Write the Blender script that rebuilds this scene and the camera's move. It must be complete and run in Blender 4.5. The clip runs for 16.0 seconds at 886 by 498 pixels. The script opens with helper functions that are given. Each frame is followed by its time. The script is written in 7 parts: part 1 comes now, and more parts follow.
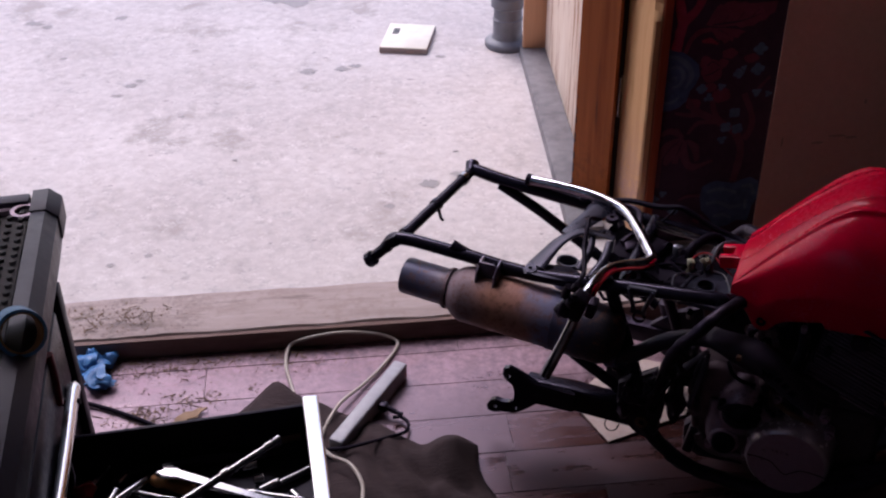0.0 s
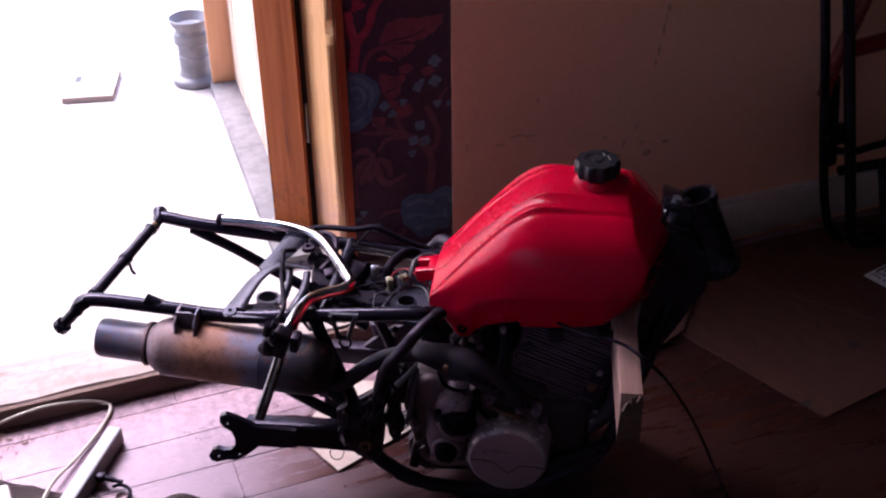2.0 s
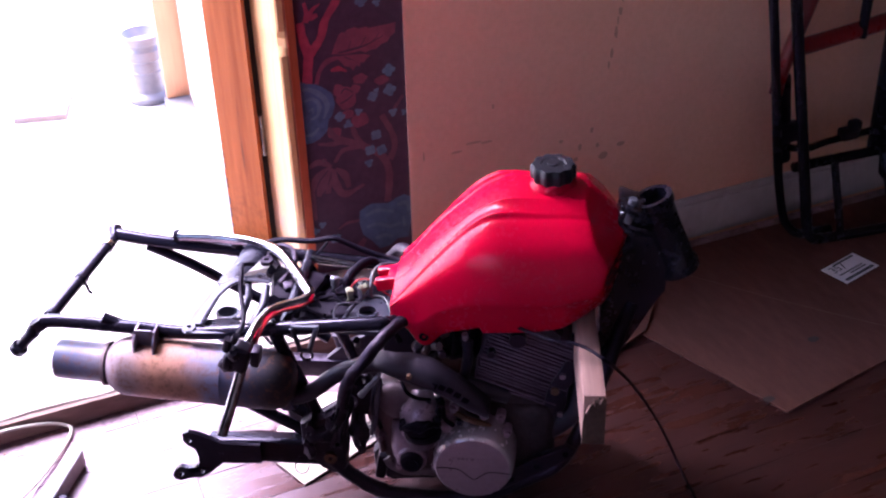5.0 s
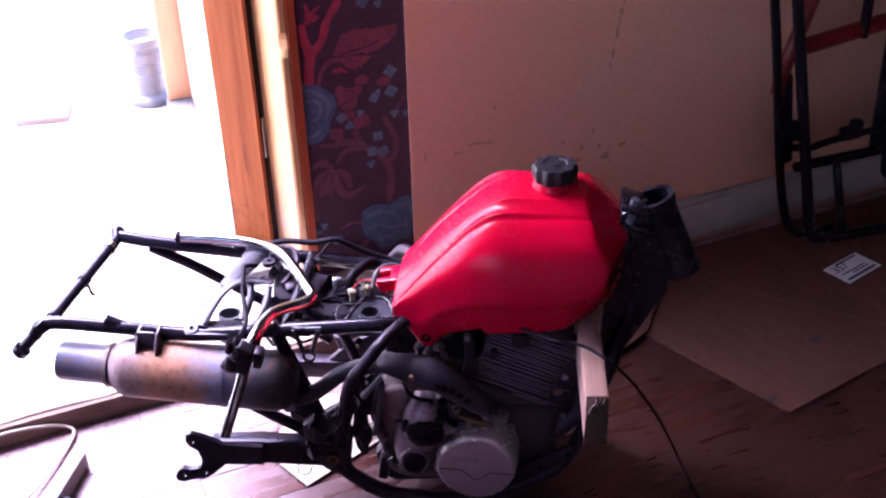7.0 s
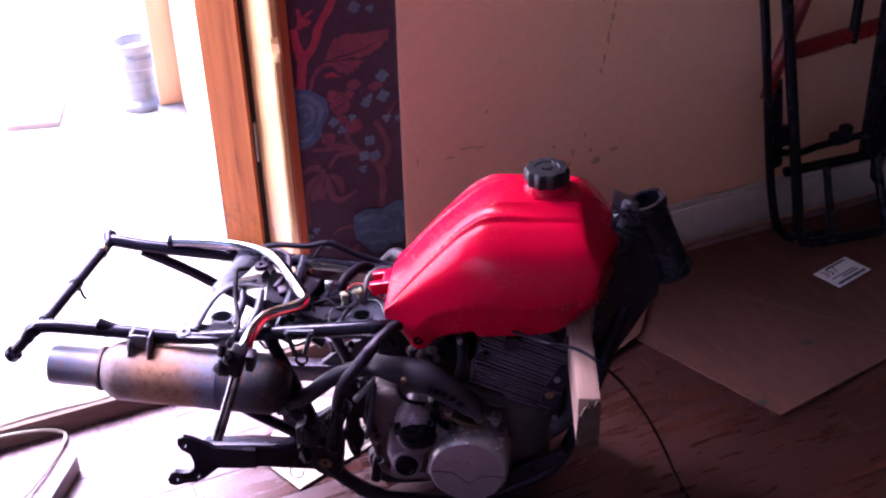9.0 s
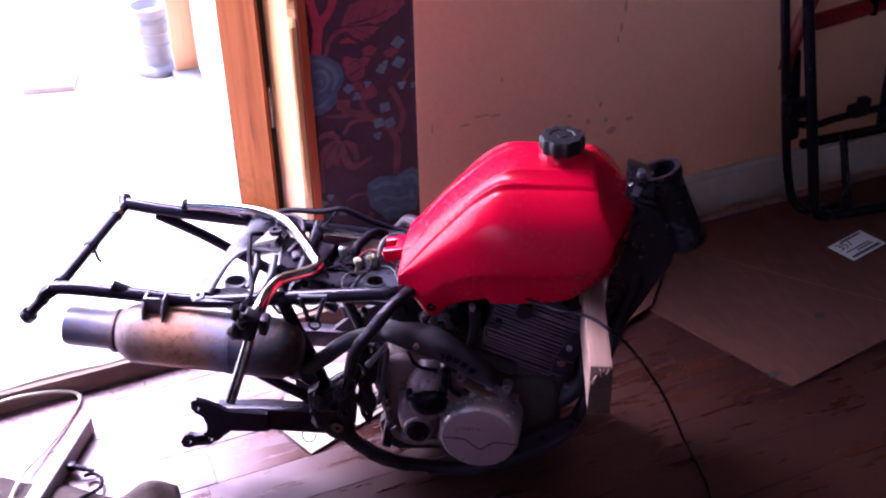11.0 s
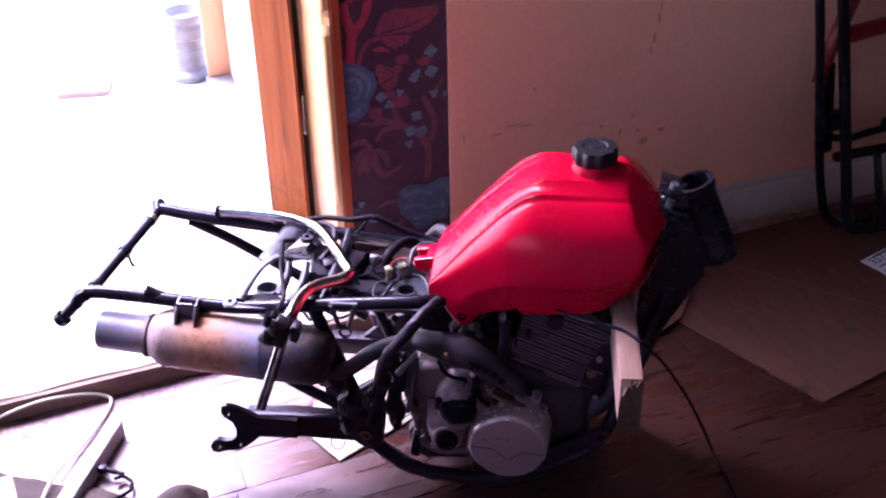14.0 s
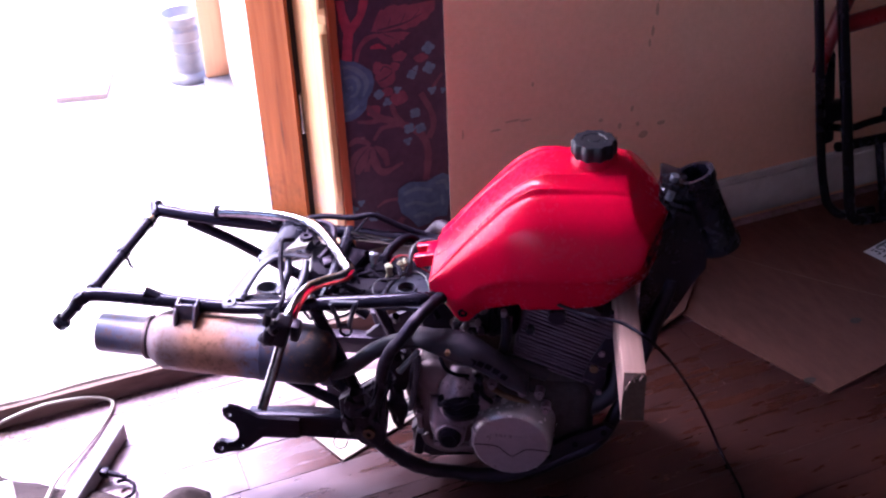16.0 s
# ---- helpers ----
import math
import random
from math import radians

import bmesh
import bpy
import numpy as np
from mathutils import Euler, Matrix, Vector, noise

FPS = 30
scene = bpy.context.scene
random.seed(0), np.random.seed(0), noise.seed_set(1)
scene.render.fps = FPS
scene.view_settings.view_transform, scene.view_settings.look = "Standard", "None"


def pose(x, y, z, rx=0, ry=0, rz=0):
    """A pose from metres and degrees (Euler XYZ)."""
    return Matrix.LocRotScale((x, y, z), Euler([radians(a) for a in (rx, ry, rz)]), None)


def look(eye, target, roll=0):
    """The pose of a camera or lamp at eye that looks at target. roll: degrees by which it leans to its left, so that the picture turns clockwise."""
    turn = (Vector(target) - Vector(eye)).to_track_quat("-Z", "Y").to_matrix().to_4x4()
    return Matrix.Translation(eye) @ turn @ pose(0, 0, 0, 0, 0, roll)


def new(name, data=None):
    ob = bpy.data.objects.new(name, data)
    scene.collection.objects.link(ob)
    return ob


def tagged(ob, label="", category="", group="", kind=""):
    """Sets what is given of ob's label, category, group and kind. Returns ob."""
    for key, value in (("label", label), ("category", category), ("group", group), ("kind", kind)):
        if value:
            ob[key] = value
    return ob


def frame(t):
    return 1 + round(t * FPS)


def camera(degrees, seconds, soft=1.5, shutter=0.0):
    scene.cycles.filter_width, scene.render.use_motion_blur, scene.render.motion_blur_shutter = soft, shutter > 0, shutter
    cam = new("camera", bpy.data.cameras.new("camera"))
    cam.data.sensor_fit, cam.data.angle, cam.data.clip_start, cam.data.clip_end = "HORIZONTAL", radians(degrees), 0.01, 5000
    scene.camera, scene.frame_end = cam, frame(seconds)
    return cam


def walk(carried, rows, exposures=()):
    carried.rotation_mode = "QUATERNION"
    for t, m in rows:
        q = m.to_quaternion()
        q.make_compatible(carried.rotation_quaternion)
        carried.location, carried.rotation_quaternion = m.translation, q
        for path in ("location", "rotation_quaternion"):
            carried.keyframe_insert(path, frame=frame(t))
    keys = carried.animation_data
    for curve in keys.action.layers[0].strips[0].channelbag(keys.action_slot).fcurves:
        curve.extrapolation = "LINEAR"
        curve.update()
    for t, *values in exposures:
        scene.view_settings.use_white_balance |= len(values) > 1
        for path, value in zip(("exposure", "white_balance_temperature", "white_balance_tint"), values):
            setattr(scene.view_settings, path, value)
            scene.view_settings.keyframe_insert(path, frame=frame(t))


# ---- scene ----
cam = camera(42.8, 16.0, soft=2.2)


def aim(x, y, z, yaw, pitch, roll):
    """A camera pose from a place, a heading to the left of +y, a pitch and a lean, in degrees."""
    a, p = radians(yaw), radians(pitch)
    eye = Vector((x, y, z))
    return look(eye, eye + Vector((-math.sin(a) * math.cos(p), math.cos(a) * math.cos(p), math.sin(p))), roll)


# seconds, place, heading, pitch, lean
PATH = [
    (0, -0.0015, 0.0008, 1.4990, -5.76, -33.21, -0.59),
    (0.5, 0.0063, 0.0062, 1.4980, -6.87, -33.31, -0.69),
    (1, 0.0160, 0.0061, 1.4983, -7.97, -33.02, -0.74),
    (1.5, 0.0500, 0.0008, 1.4950, -13.16, -33.05, -1.04),
    (2, 0.0952, 0.0104, 1.5004, -20.85, -32.29, -0.79),
    (2.5, 0.1028, 0.0062, 1.5035, -22.41, -31.75, -1.92),
    (3, 0.1147, 0.0139, 1.4998, -22.17, -31.74, -2.05),
    (3.5, 0.0998, 0.0093, 1.5011, -22.03, -31.68, -1.63),
    (4, 0.1026, 0.0095, 1.4984, -22.60, -31.71, -1.42),
    (4.2, 0.1026, 0.0097, 1.4979, -22.80, -31.90, -1.43),
    (6.5, 0.1063, 0.0102, 1.4985, -23.13, -31.86, -1.54),
    (7, 0.1031, 0.0092, 1.4974, -22.92, -31.83, -1.74),
    (7.5, 0.1001, 0.0117, 1.4970, -23.04, -31.77, -1.45),
    (8, 0.0965, 0.0078, 1.4977, -23.50, -31.53, -1.17),
    (10.3, 0.0998, 0.0012, 1.4886, -23.27, -31.48, -1.74),
    (10.5, 0.0997, 0.0013, 1.4886, -23.29, -31.53, -1.22),
    (11, 0.0940, -0.0005, 1.4882, -22.68, -32.91, -1.17),
    (11.5, 0.0951, 0.0029, 1.4913, -21.22, -34.15, -1.63),
    (12, 0.0954, 0.0033, 1.4851, -20.16, -33.75, -1.81),
    (12.5, 0.0998, 0.0061, 1.4848, -20.58, -33.11, -1.45),
    (13, 0.1001, 0.0088, 1.4889, -20.97, -32.80, -1.20),
    (13.5, 0.0945, 0.0068, 1.4889, -21.22, -32.68, -1.23),
    (14, 0.0859, 0.0029, 1.4950, -21.12, -32.57, -1.24),
    (14.5, 0.0843, -0.0008, 1.4913, -21.03, -32.24, -1.61),
    (15, 0.0942, 0.0015, 1.4853, -21.11, -32.60, -1.83),
    (15.5, 0.0912, 0.0032, 1.4894, -21.23, -33.07, -1.67),
    (16, 0.0946, 0.0071, 1.4837, -20.89, -32.58, -2.32),
]
EXPOSURE = [
    (0.0, 0.40, 5700, 26),
    (1.0, 0.52, 5700, 26),
    (1.7, 0.55, 5700, 26),
    (2.1, 2.5, 5600, 30),
    (2.5, 3.4, 5330, 34),
    (16.0, 3.4, 5280, 34),
]
walk(cam, [(row[0], aim(*row[1:])) for row in PATH], EXPOSURE)

# ---- world and sun: an overcast day outside, no lamp inside ----
world = bpy.data.worlds.new("world")
scene.world = world
world.use_nodes = True
wn = world.node_tree
sky = wn.nodes.new("ShaderNodeTexSky")
sky.sky_type = "NISHITA"
sky.sun_disc = False
sky.sun_elevation = radians(50)
sky.sun_rotation = radians(-25)
sky.dust_density = 4.0
sky.air_density = 1.5
wn.links.new(sky.outputs["Color"], wn.nodes["Background"].inputs["Color"])
wn.nodes["Background"].inputs["Strength"].default_value = 0.15

sun = new("sun", bpy.data.lights.new("sun", "SUN"))
sun.data.energy = 1.5
sun.data.angle = radians(30)
sun.data.color = (1.0, 0.96, 0.9)
sun.matrix_world = look((-3, 8, 12), (0, 2, 0))

# ---- materials ----
def mat(name, a, b=None, rough=0.6, metal=0.0, grain=40.0, big=4.0, bump=0.15, depth=0.002, stretch=(1, 1, 1),
        spots=None, spot_amount=0.5, spot_scale=9.0, coat=0.0, vary=0.0, rough_var=0.15, spec=0.5, sheen_tint=(1, 1, 1)):
    """A surface of two tones mixed by noise at two scales, with optional patches of wear in a third tone."""
    m = bpy.data.materials.new(name)
    m.use_nodes = True
    t = m.node_tree
    n, l = t.nodes, t.links
    bsdf = n["Principled BSDF"]
    b = b or tuple(v * 0.7 for v in a)
    tc = n.new("ShaderNodeTexCoord")
    mp = n.new("ShaderNodeMapping")
    mp.inputs["Scale"].default_value = stretch
    l.new(tc.outputs["Object"], mp.inputs["Vector"])
    vec = mp.outputs["Vector"]
    if vary:
        info = n.new("ShaderNodeObjectInfo")
        add = n.new("ShaderNodeVectorMath")
        add.operation = "ADD"
        mul = n.new("ShaderNodeVectorMath")
        mul.operation = "SCALE"
        mul.inputs["Scale"].default_value = 31.0
        l.new(info.outputs["Random"], mul.inputs[0])
        l.new(vec, add.inputs[0])
        l.new(mul.outputs["Vector"], add.inputs[1])
        vec = add.outputs["Vector"]

    def tex(scale, detail=5.0, r=0.6):
        x = n.new("ShaderNodeTexNoise")
        x.inputs["Scale"].default_value = scale
        x.inputs["Detail"].default_value = detail
        x.inputs["Roughness"].default_value = r
        l.new(vec, x.inputs["Vector"])
        return x.outputs["Fac"]

    def ramp(src, lo, hi):
        x = n.new("ShaderNodeMapRange")
        x.inputs["From Min"].default_value = lo
        x.inputs["From Max"].default_value = hi
        l.new(src, x.inputs["Value"])
        return x.outputs["Result"]

    def mix(f, c1, c2):
        x = n.new("ShaderNodeMix")
        x.data_type = "RGBA"
        for sock, v in ((x.inputs[0], f), (x.inputs[6], c1), (x.inputs[7], c2)):
            if isinstance(v, bpy.types.NodeSocket):
                l.new(v, sock)
            else:
                sock.default_value = v
        return x.outputs[2]

    fine, wide = tex(grain), tex(big, 3.0)
    add = n.new("ShaderNodeMath")
    add.operation = "ADD"
    l.new(fine, add.inputs[0])
    l.new(wide, add.inputs[1])
    col = mix(ramp(add.outputs[0], 0.7, 1.3), (*a, 1), (*b, 1))
    if vary:
        hsv = n.new("ShaderNodeHueSaturation")
        val = n.new("ShaderNodeMapRange")
        val.inputs["To Min"].default_value = 1 - vary
        val.inputs["To Max"].default_value = 1 + vary
        l.new(info.outputs["Random"], val.inputs["Value"])
        l.new(val.outputs["Result"], hsv.inputs["Value"])
        l.new(col, hsv.inputs["Color"])
        col = hsv.outputs["Color"]
    if spots:
        col = mix(ramp(tex(spot_scale, 8.0, 0.7), 0.72 - 0.3 * spot_amount, 0.8 - 0.3 * spot_amount), col, (*spots, 1))
    l.new(col, bsdf.inputs["Base Color"])
    rr = n.new("ShaderNodeMapRange")
    rr.inputs["To Min"].default_value = max(0.03, rough - rough_var)
    rr.inputs["To Max"].default_value = min(1.0, rough + rough_var)
    l.new(add.outputs[0], rr.inputs["Value"])
    rr.inputs["From Min"].default_value, rr.inputs["From Max"].default_value = 0.6, 1.4
    l.new(rr.outputs["Result"], bsdf.inputs["Roughness"])
    bsdf.inputs["Metallic"].default_value = metal
    bsdf.inputs["Coat Weight"].default_value = coat
    bsdf.inputs["Coat Roughness"].default_value = 0.22
    bsdf.inputs["Specular IOR Level"].default_value = spec
    bsdf.inputs["Specular Tint"].default_value = (*sheen_tint, 1)
    if bump:
        bp = n.new("ShaderNodeBump")
        bp.inputs["Strength"].default_value = bump
        bp.inputs["Distance"].default_value = depth
        l.new(fine, bp.inputs["Height"])
        l.new(bp.outputs["Normal"], bsdf.inputs["Normal"])
    return m


M_CONCRETE = mat("concrete", (0.56, 0.505, 0.485), (0.40, 0.355, 0.34), 0.85, grain=38, big=1.6, bump=0.35, spots=(0.35, 0.305, 0.285), spot_amount=0.56, spot_scale=3.4)
M_STAIN = mat("damp_concrete", (0.25, 0.23, 0.225), (0.34, 0.31, 0.30), 0.8, grain=60, big=9)
M_CURB = mat("grey_kerb", (0.22, 0.205, 0.21), (0.12, 0.11, 0.115), 0.9, grain=30, big=5, bump=0.4, spots=(0.32, 0.30, 0.30), spot_amount=0.25, spot_scale=10)
M_SILL = mat("weathered_sill", (0.39, 0.312, 0.29), (0.26, 0.200, 0.183), 0.85, grain=34, big=4, stretch=(0.25, 1.6, 1), bump=0.45, depth=0.003, spots=(0.13, 0.095, 0.085), spot_amount=0.46, spot_scale=7)
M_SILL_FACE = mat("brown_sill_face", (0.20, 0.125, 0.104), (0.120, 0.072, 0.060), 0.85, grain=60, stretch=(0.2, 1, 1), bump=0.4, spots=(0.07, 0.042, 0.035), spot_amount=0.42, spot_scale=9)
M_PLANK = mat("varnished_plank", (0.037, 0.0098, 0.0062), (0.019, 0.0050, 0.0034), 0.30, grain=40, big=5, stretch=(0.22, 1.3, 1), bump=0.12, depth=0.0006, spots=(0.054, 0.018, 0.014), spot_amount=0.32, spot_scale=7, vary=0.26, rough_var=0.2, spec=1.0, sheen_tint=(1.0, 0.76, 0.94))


def dusty(mt, tone, low, high, most, scales=((7.0, 0.62), (46.0, 0.38)), shift=0.0, reach=None, axis=1):
    """Lays patches of a dull tone (dust, stains, sheen) over a surface, fading in along one axis where a reach is
    given.
    """
    t = mt.node_tree
    n, l = t.nodes, t.links
    bsdf = n["Principled BSDF"]
    geo = n.new("ShaderNodeNewGeometry")
    fac = None
    move = n.new("ShaderNodeVectorMath")
    move.inputs[1].default_value = (shift, 2 * shift, 3 * shift)
    l.new(geo.outputs["Position"], move.inputs[0])
    for scale, w in scales:
        x = n.new("ShaderNodeTexNoise")
        x.inputs["Scale"].default_value = scale
        x.inputs["Detail"].default_value = 7.0
        x.inputs["Roughness"].default_value = 0.68
        l.new(move.outputs["Vector"], x.inputs["Vector"])
        mu = n.new("ShaderNodeMath")
        mu.operation = "MULTIPLY_ADD"
        mu.inputs[1].default_value = w
        mu.inputs[2].default_value = 0.0
        l.new(x.outputs["Fac"], mu.inputs[0])
        if fac is not None:
            l.new(fac, mu.inputs[2])
        fac = mu.outputs[0]
    mr = n.new("ShaderNodeMapRange")
    mr.inputs["From Min"].default_value, mr.inputs["From Max"].default_value = low, high
    mr.inputs["To Max"].default_value = most
    l.new(fac, mr.inputs["Value"])
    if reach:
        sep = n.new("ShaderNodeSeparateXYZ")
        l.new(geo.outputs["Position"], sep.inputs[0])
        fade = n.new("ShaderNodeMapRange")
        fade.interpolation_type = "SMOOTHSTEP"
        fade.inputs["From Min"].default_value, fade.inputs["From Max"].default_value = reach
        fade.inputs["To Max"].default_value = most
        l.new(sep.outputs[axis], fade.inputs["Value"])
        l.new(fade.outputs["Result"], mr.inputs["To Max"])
    for sock, v, kind in ((bsdf.inputs["Base Color"], (*tone, 1), "RGBA"), (bsdf.inputs["Roughness"], 0.75, "FLOAT")):
        mx = n.new("ShaderNodeMix")
        mx.data_type = kind
        a, c, o = (6, 7, 2) if kind == "RGBA" else (2, 3, 0)
        l.new(mr.outputs["Result"], mx.inputs[0])
        l.new(sock.links[0].from_socket, mx.inputs[a])
        mx.inputs[c].default_value = v
        l.new(mx.outputs[o], sock)


dusty(M_PLANK, (0.050, 0.017, 0.013), 0.44, 0.86, 0.22)
# Pale dust by the sill; its fade inward also paints the doorway's sheen.
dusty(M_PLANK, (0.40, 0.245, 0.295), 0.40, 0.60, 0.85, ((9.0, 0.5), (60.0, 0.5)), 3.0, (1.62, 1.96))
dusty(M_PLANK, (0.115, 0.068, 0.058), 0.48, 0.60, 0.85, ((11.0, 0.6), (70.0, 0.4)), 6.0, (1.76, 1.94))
dusty(M_CONCRETE, (0.36, 0.305, 0.28), 0.50, 0.66, 0.60, ((5.0, 0.5), (38.0, 0.5)), 1.0)
dusty(M_CONCRETE, (0.27, 0.245, 0.24), 0.55, 0.62, 0.45, ((16.0, 0.55), (80.0, 0.45)), 4.0)
dusty(M_CONCRETE, (0.68, 0.63, 0.61), 0.54, 0.62, 0.55, ((24.0, 0.5), (110.0, 0.5)), 7.0)
dusty(M_SILL, (0.22, 0.155, 0.135), 0.50, 0.62, 0.55, ((9.0, 0.5), (70.0, 0.5)), 2.0)
dusty(M_SILL, (0.13, 0.095, 0.08), 0.50, 0.60, 0.75, ((16.0, 0.5), (90.0, 0.5)), 5.0, (-0.15, -0.50), 0)
M_SUBFLOOR = mat("subfloor", (0.03, 0.018, 0.015), (0.02, 0.012, 0.01), 0.9)
M_WALL = mat("tan_plaster", (0.93, 0.535, 0.365), (0.84, 0.465, 0.31), 0.8, grain=90, big=2.2, bump=0.12, spots=(0.66, 0.35, 0.225), spot_amount=0.2, spot_scale=5, spec=0.3)
M_DARKWALL = mat("grey_wall_paint", (0.20, 0.185, 0.185), (0.16, 0.145, 0.145), 0.85)
# Unseen walls: pale behind to bounce light, dark in the east to absorb it.
M_BACKWALL = mat("light_wall_paint", (0.34, 0.295, 0.295), (0.29, 0.25, 0.25), 0.85)
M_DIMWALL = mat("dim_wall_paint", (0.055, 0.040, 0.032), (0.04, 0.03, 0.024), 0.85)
M_CEIL = mat("ceiling_board", (0.20, 0.185, 0.18), (0.16, 0.148, 0.145), 0.85)
M_BASEBOARD = mat("scuffed_white_paint", (0.60, 0.55, 0.55), (0.47, 0.42, 0.42), 0.6, grain=30, spots=(0.20, 0.155, 0.145), spot_amount=0.36, spot_scale=9, spec=0.3)
M_JAMB = mat("varnished_pine", (0.30, 0.080, 0.011), (0.19, 0.042, 0.006), 0.5, grain=26, big=7, stretch=(2.2, 2.2, 0.16), bump=0.25, spots=(0.085, 0.024, 0.008), spot_amount=0.34, spot_scale=7, spec=0.08)
M_DOOREDGE = mat("worn_pine_edge", (0.62, 0.36, 0.17), (0.50, 0.265, 0.115), 0.65, grain=40, big=5, stretch=(1.5, 1.5, 0.12), bump=0.3, spots=(0.28, 0.125, 0.06), spot_amount=0.30, spot_scale=13, spec=0.05)
dusty(M_DOOREDGE, (0.42, 0.24, 0.20), 0.42, 0.58, 0.85, ((22.0, 0.5), (90.0, 0.5)), 2.0, (0.42, 0.12), 2)
dusty(M_JAMB, (0.075, 0.026, 0.012), 0.46, 0.60, 0.55, ((16.0, 0.5), (70.0, 0.5)), 4.0, (0.34, 0.06), 2)
M_STILE = mat("brown_stile", (0.36, 0.075, 0.030), (0.26, 0.052, 0.020), 0.55, grain=40, stretch=(1.5, 1.5, 0.12), bump=0.15, spec=0.15)
M_OSB = mat("pale_chipboard", (0.80, 0.67, 0.55), (0.66, 0.50, 0.38), 0.75, grain=22, big=9, stretch=(1, 2.2, 0.30), bump=0.4, spots=(0.40, 0.20, 0.10), spot_amount=0.62, spot_scale=9)
M_POST = mat("orange_post", (0.60, 0.34, 0.20), (0.48, 0.25, 0.14), 0.65, stretch=(1.5, 1.5, 0.12), bump=0.2, spots=(0.36, 0.16, 0.09), spot_amount=0.3, spot_scale=8, spec=0.1)
M_MURAL = mat("mural_ground", (0.068, 0.029, 0.056), (0.046, 0.021, 0.041), 0.6, grain=60, big=8, bump=0.1, spec=0.2, spots=(0.085, 0.032, 0.058), spot_amount=0.3, spot_scale=14)
M_MURAL_RED = mat("mural_red", (0.340, 0.037, 0.071), (0.204, 0.025, 0.051), 0.6, grain=60, big=12, spec=0.2)
M_MURAL_ROSE = mat("mural_rose", (0.205, 0.044, 0.074), (0.130, 0.032, 0.057), 0.6, grain=45, big=16, spec=0.2)
M_MURAL_BROWN = mat("mural_brown", (0.150, 0.048, 0.074), (0.098, 0.034, 0.056), 0.6, grain=45, big=16, spec=0.2)
M_MURAL_BLUE = mat("mural_blue", (0.078, 0.112, 0.203), (0.048, 0.066, 0.128), 0.6, grain=40, big=20, spec=0.2)
M_MURAL_PALE = mat("mural_pale_blue", (0.112, 0.155, 0.225), (0.075, 0.100, 0.160), 0.6, grain=40, big=20, spec=0.2)
M_BLACK = mat("black_frame_paint", (0.0070, 0.0060, 0.0115), (0.0120, 0.0102, 0.0180), 0.20, spec=0.26, grain=70, big=9, bump=0.08, spots=(0.040, 0.034, 0.042), spot_amount=0.07, spot_scale=26, rough_var=0.14, sheen_tint=(0.80, 0.68, 1.0))
# Frame black again, darker: shade away from the doorway is in the colour.
M_BLACK_SHADED = mat("shaded_black_paint", (0.005, 0.004, 0.008), (0.010, 0.008, 0.014), 0.24, spec=0.35, grain=70, big=9, bump=0.06, rough_var=0.12, sheen_tint=(0.80, 0.80, 1.0))
M_GREASE = mat("oily_black_metal", (0.0060, 0.0043, 0.0086), (0.0140, 0.0098, 0.0170), 0.42, grain=46, big=12, bump=0.6, depth=0.004, spots=(0.044, 0.028, 0.032), spot_amount=0.20, spot_scale=24, spec=0.24, sheen_tint=(0.86, 0.64, 1.0))
M_FIN = mat("dusty_cast_fins", (0.125, 0.078, 0.118), (0.075, 0.046, 0.072), 0.70, 0.0, grain=50, big=14, bump=0.7, depth=0.003, spots=(0.17, 0.11, 0.13), spot_amount=0.30, spot_scale=20, spec=0.25)
M_BRACKET = mat("scuffed_bracket_steel", (0.007, 0.0066, 0.012), (0.013, 0.012, 0.020), 0.30, 0.1, grain=50, big=14, bump=0.25, spots=(0.09, 0.085, 0.105), spot_amount=0.20, spot_scale=24, spec=0.32, sheen_tint=(0.80, 0.74, 1.0))
M_PLASTIC = mat("black_plastic", (0.0030, 0.0024, 0.0048), (0.0056, 0.0046, 0.0084), 0.36, bump=0.1, spec=0.26, sheen_tint=(0.82, 0.66, 1.0))
M_RUBBER = mat("black_rubber", (0.0026, 0.0018, 0.0045), (0.0050, 0.0035, 0.0080), 0.58, bump=0.15, spec=0.08, sheen_tint=(0.84, 0.62, 1.0))
M_CAP = mat("faded_black_cap", (0.0070, 0.0064, 0.0110), (0.0120, 0.0108, 0.0175), 0.42, grain=80, bump=0.12, spec=0.25)
M_RED = mat("red_tank_plastic", (0.42, 0.0006, 0.020), (0.35, 0.0004, 0.016), 0.25, spec=0.15, grain=120, big=5, bump=0.05, depth=0.0006, rough_var=0.10, spots=(0.45, 0.008, 0.034), spot_amount=0.10, spot_scale=30, sheen_tint=(1.0, 0.80, 0.95))
# Old chrome; the dark patches also paint in reflections of dark surroundings.
M_CHROME = mat("chrome_wear_and_reflections", (0.56, 0.56, 0.62), (0.11, 0.10, 0.12), 0.15, 1.0, grain=34, big=11, bump=0.03, rough_var=0.10, spots=(0.06, 0.05, 0.05), spot_amount=0.42, spot_scale=22)
M_PULL = mat("bright_aluminium_trim", (0.84, 0.84, 0.86), (0.70, 0.69, 0.71), 0.14, 1.0, grain=50, bump=0.03, rough_var=0.06)
M_STEEL = mat("tool_steel", (0.46, 0.46, 0.48), (0.30, 0.295, 0.305), 0.20, 1.0, grain=60, bump=0.05, rough_var=0.12, spots=(0.12, 0.095, 0.085), spot_amount=0.22, spot_scale=40)
M_ALU = mat("cast_aluminium", (0.29, 0.200, 0.265), (0.15, 0.103, 0.140), 0.34, 0.35, grain=70, big=14, bump=0.3, spots=(0.075, 0.044, 0.040), spot_amount=0.42, spot_scale=18)
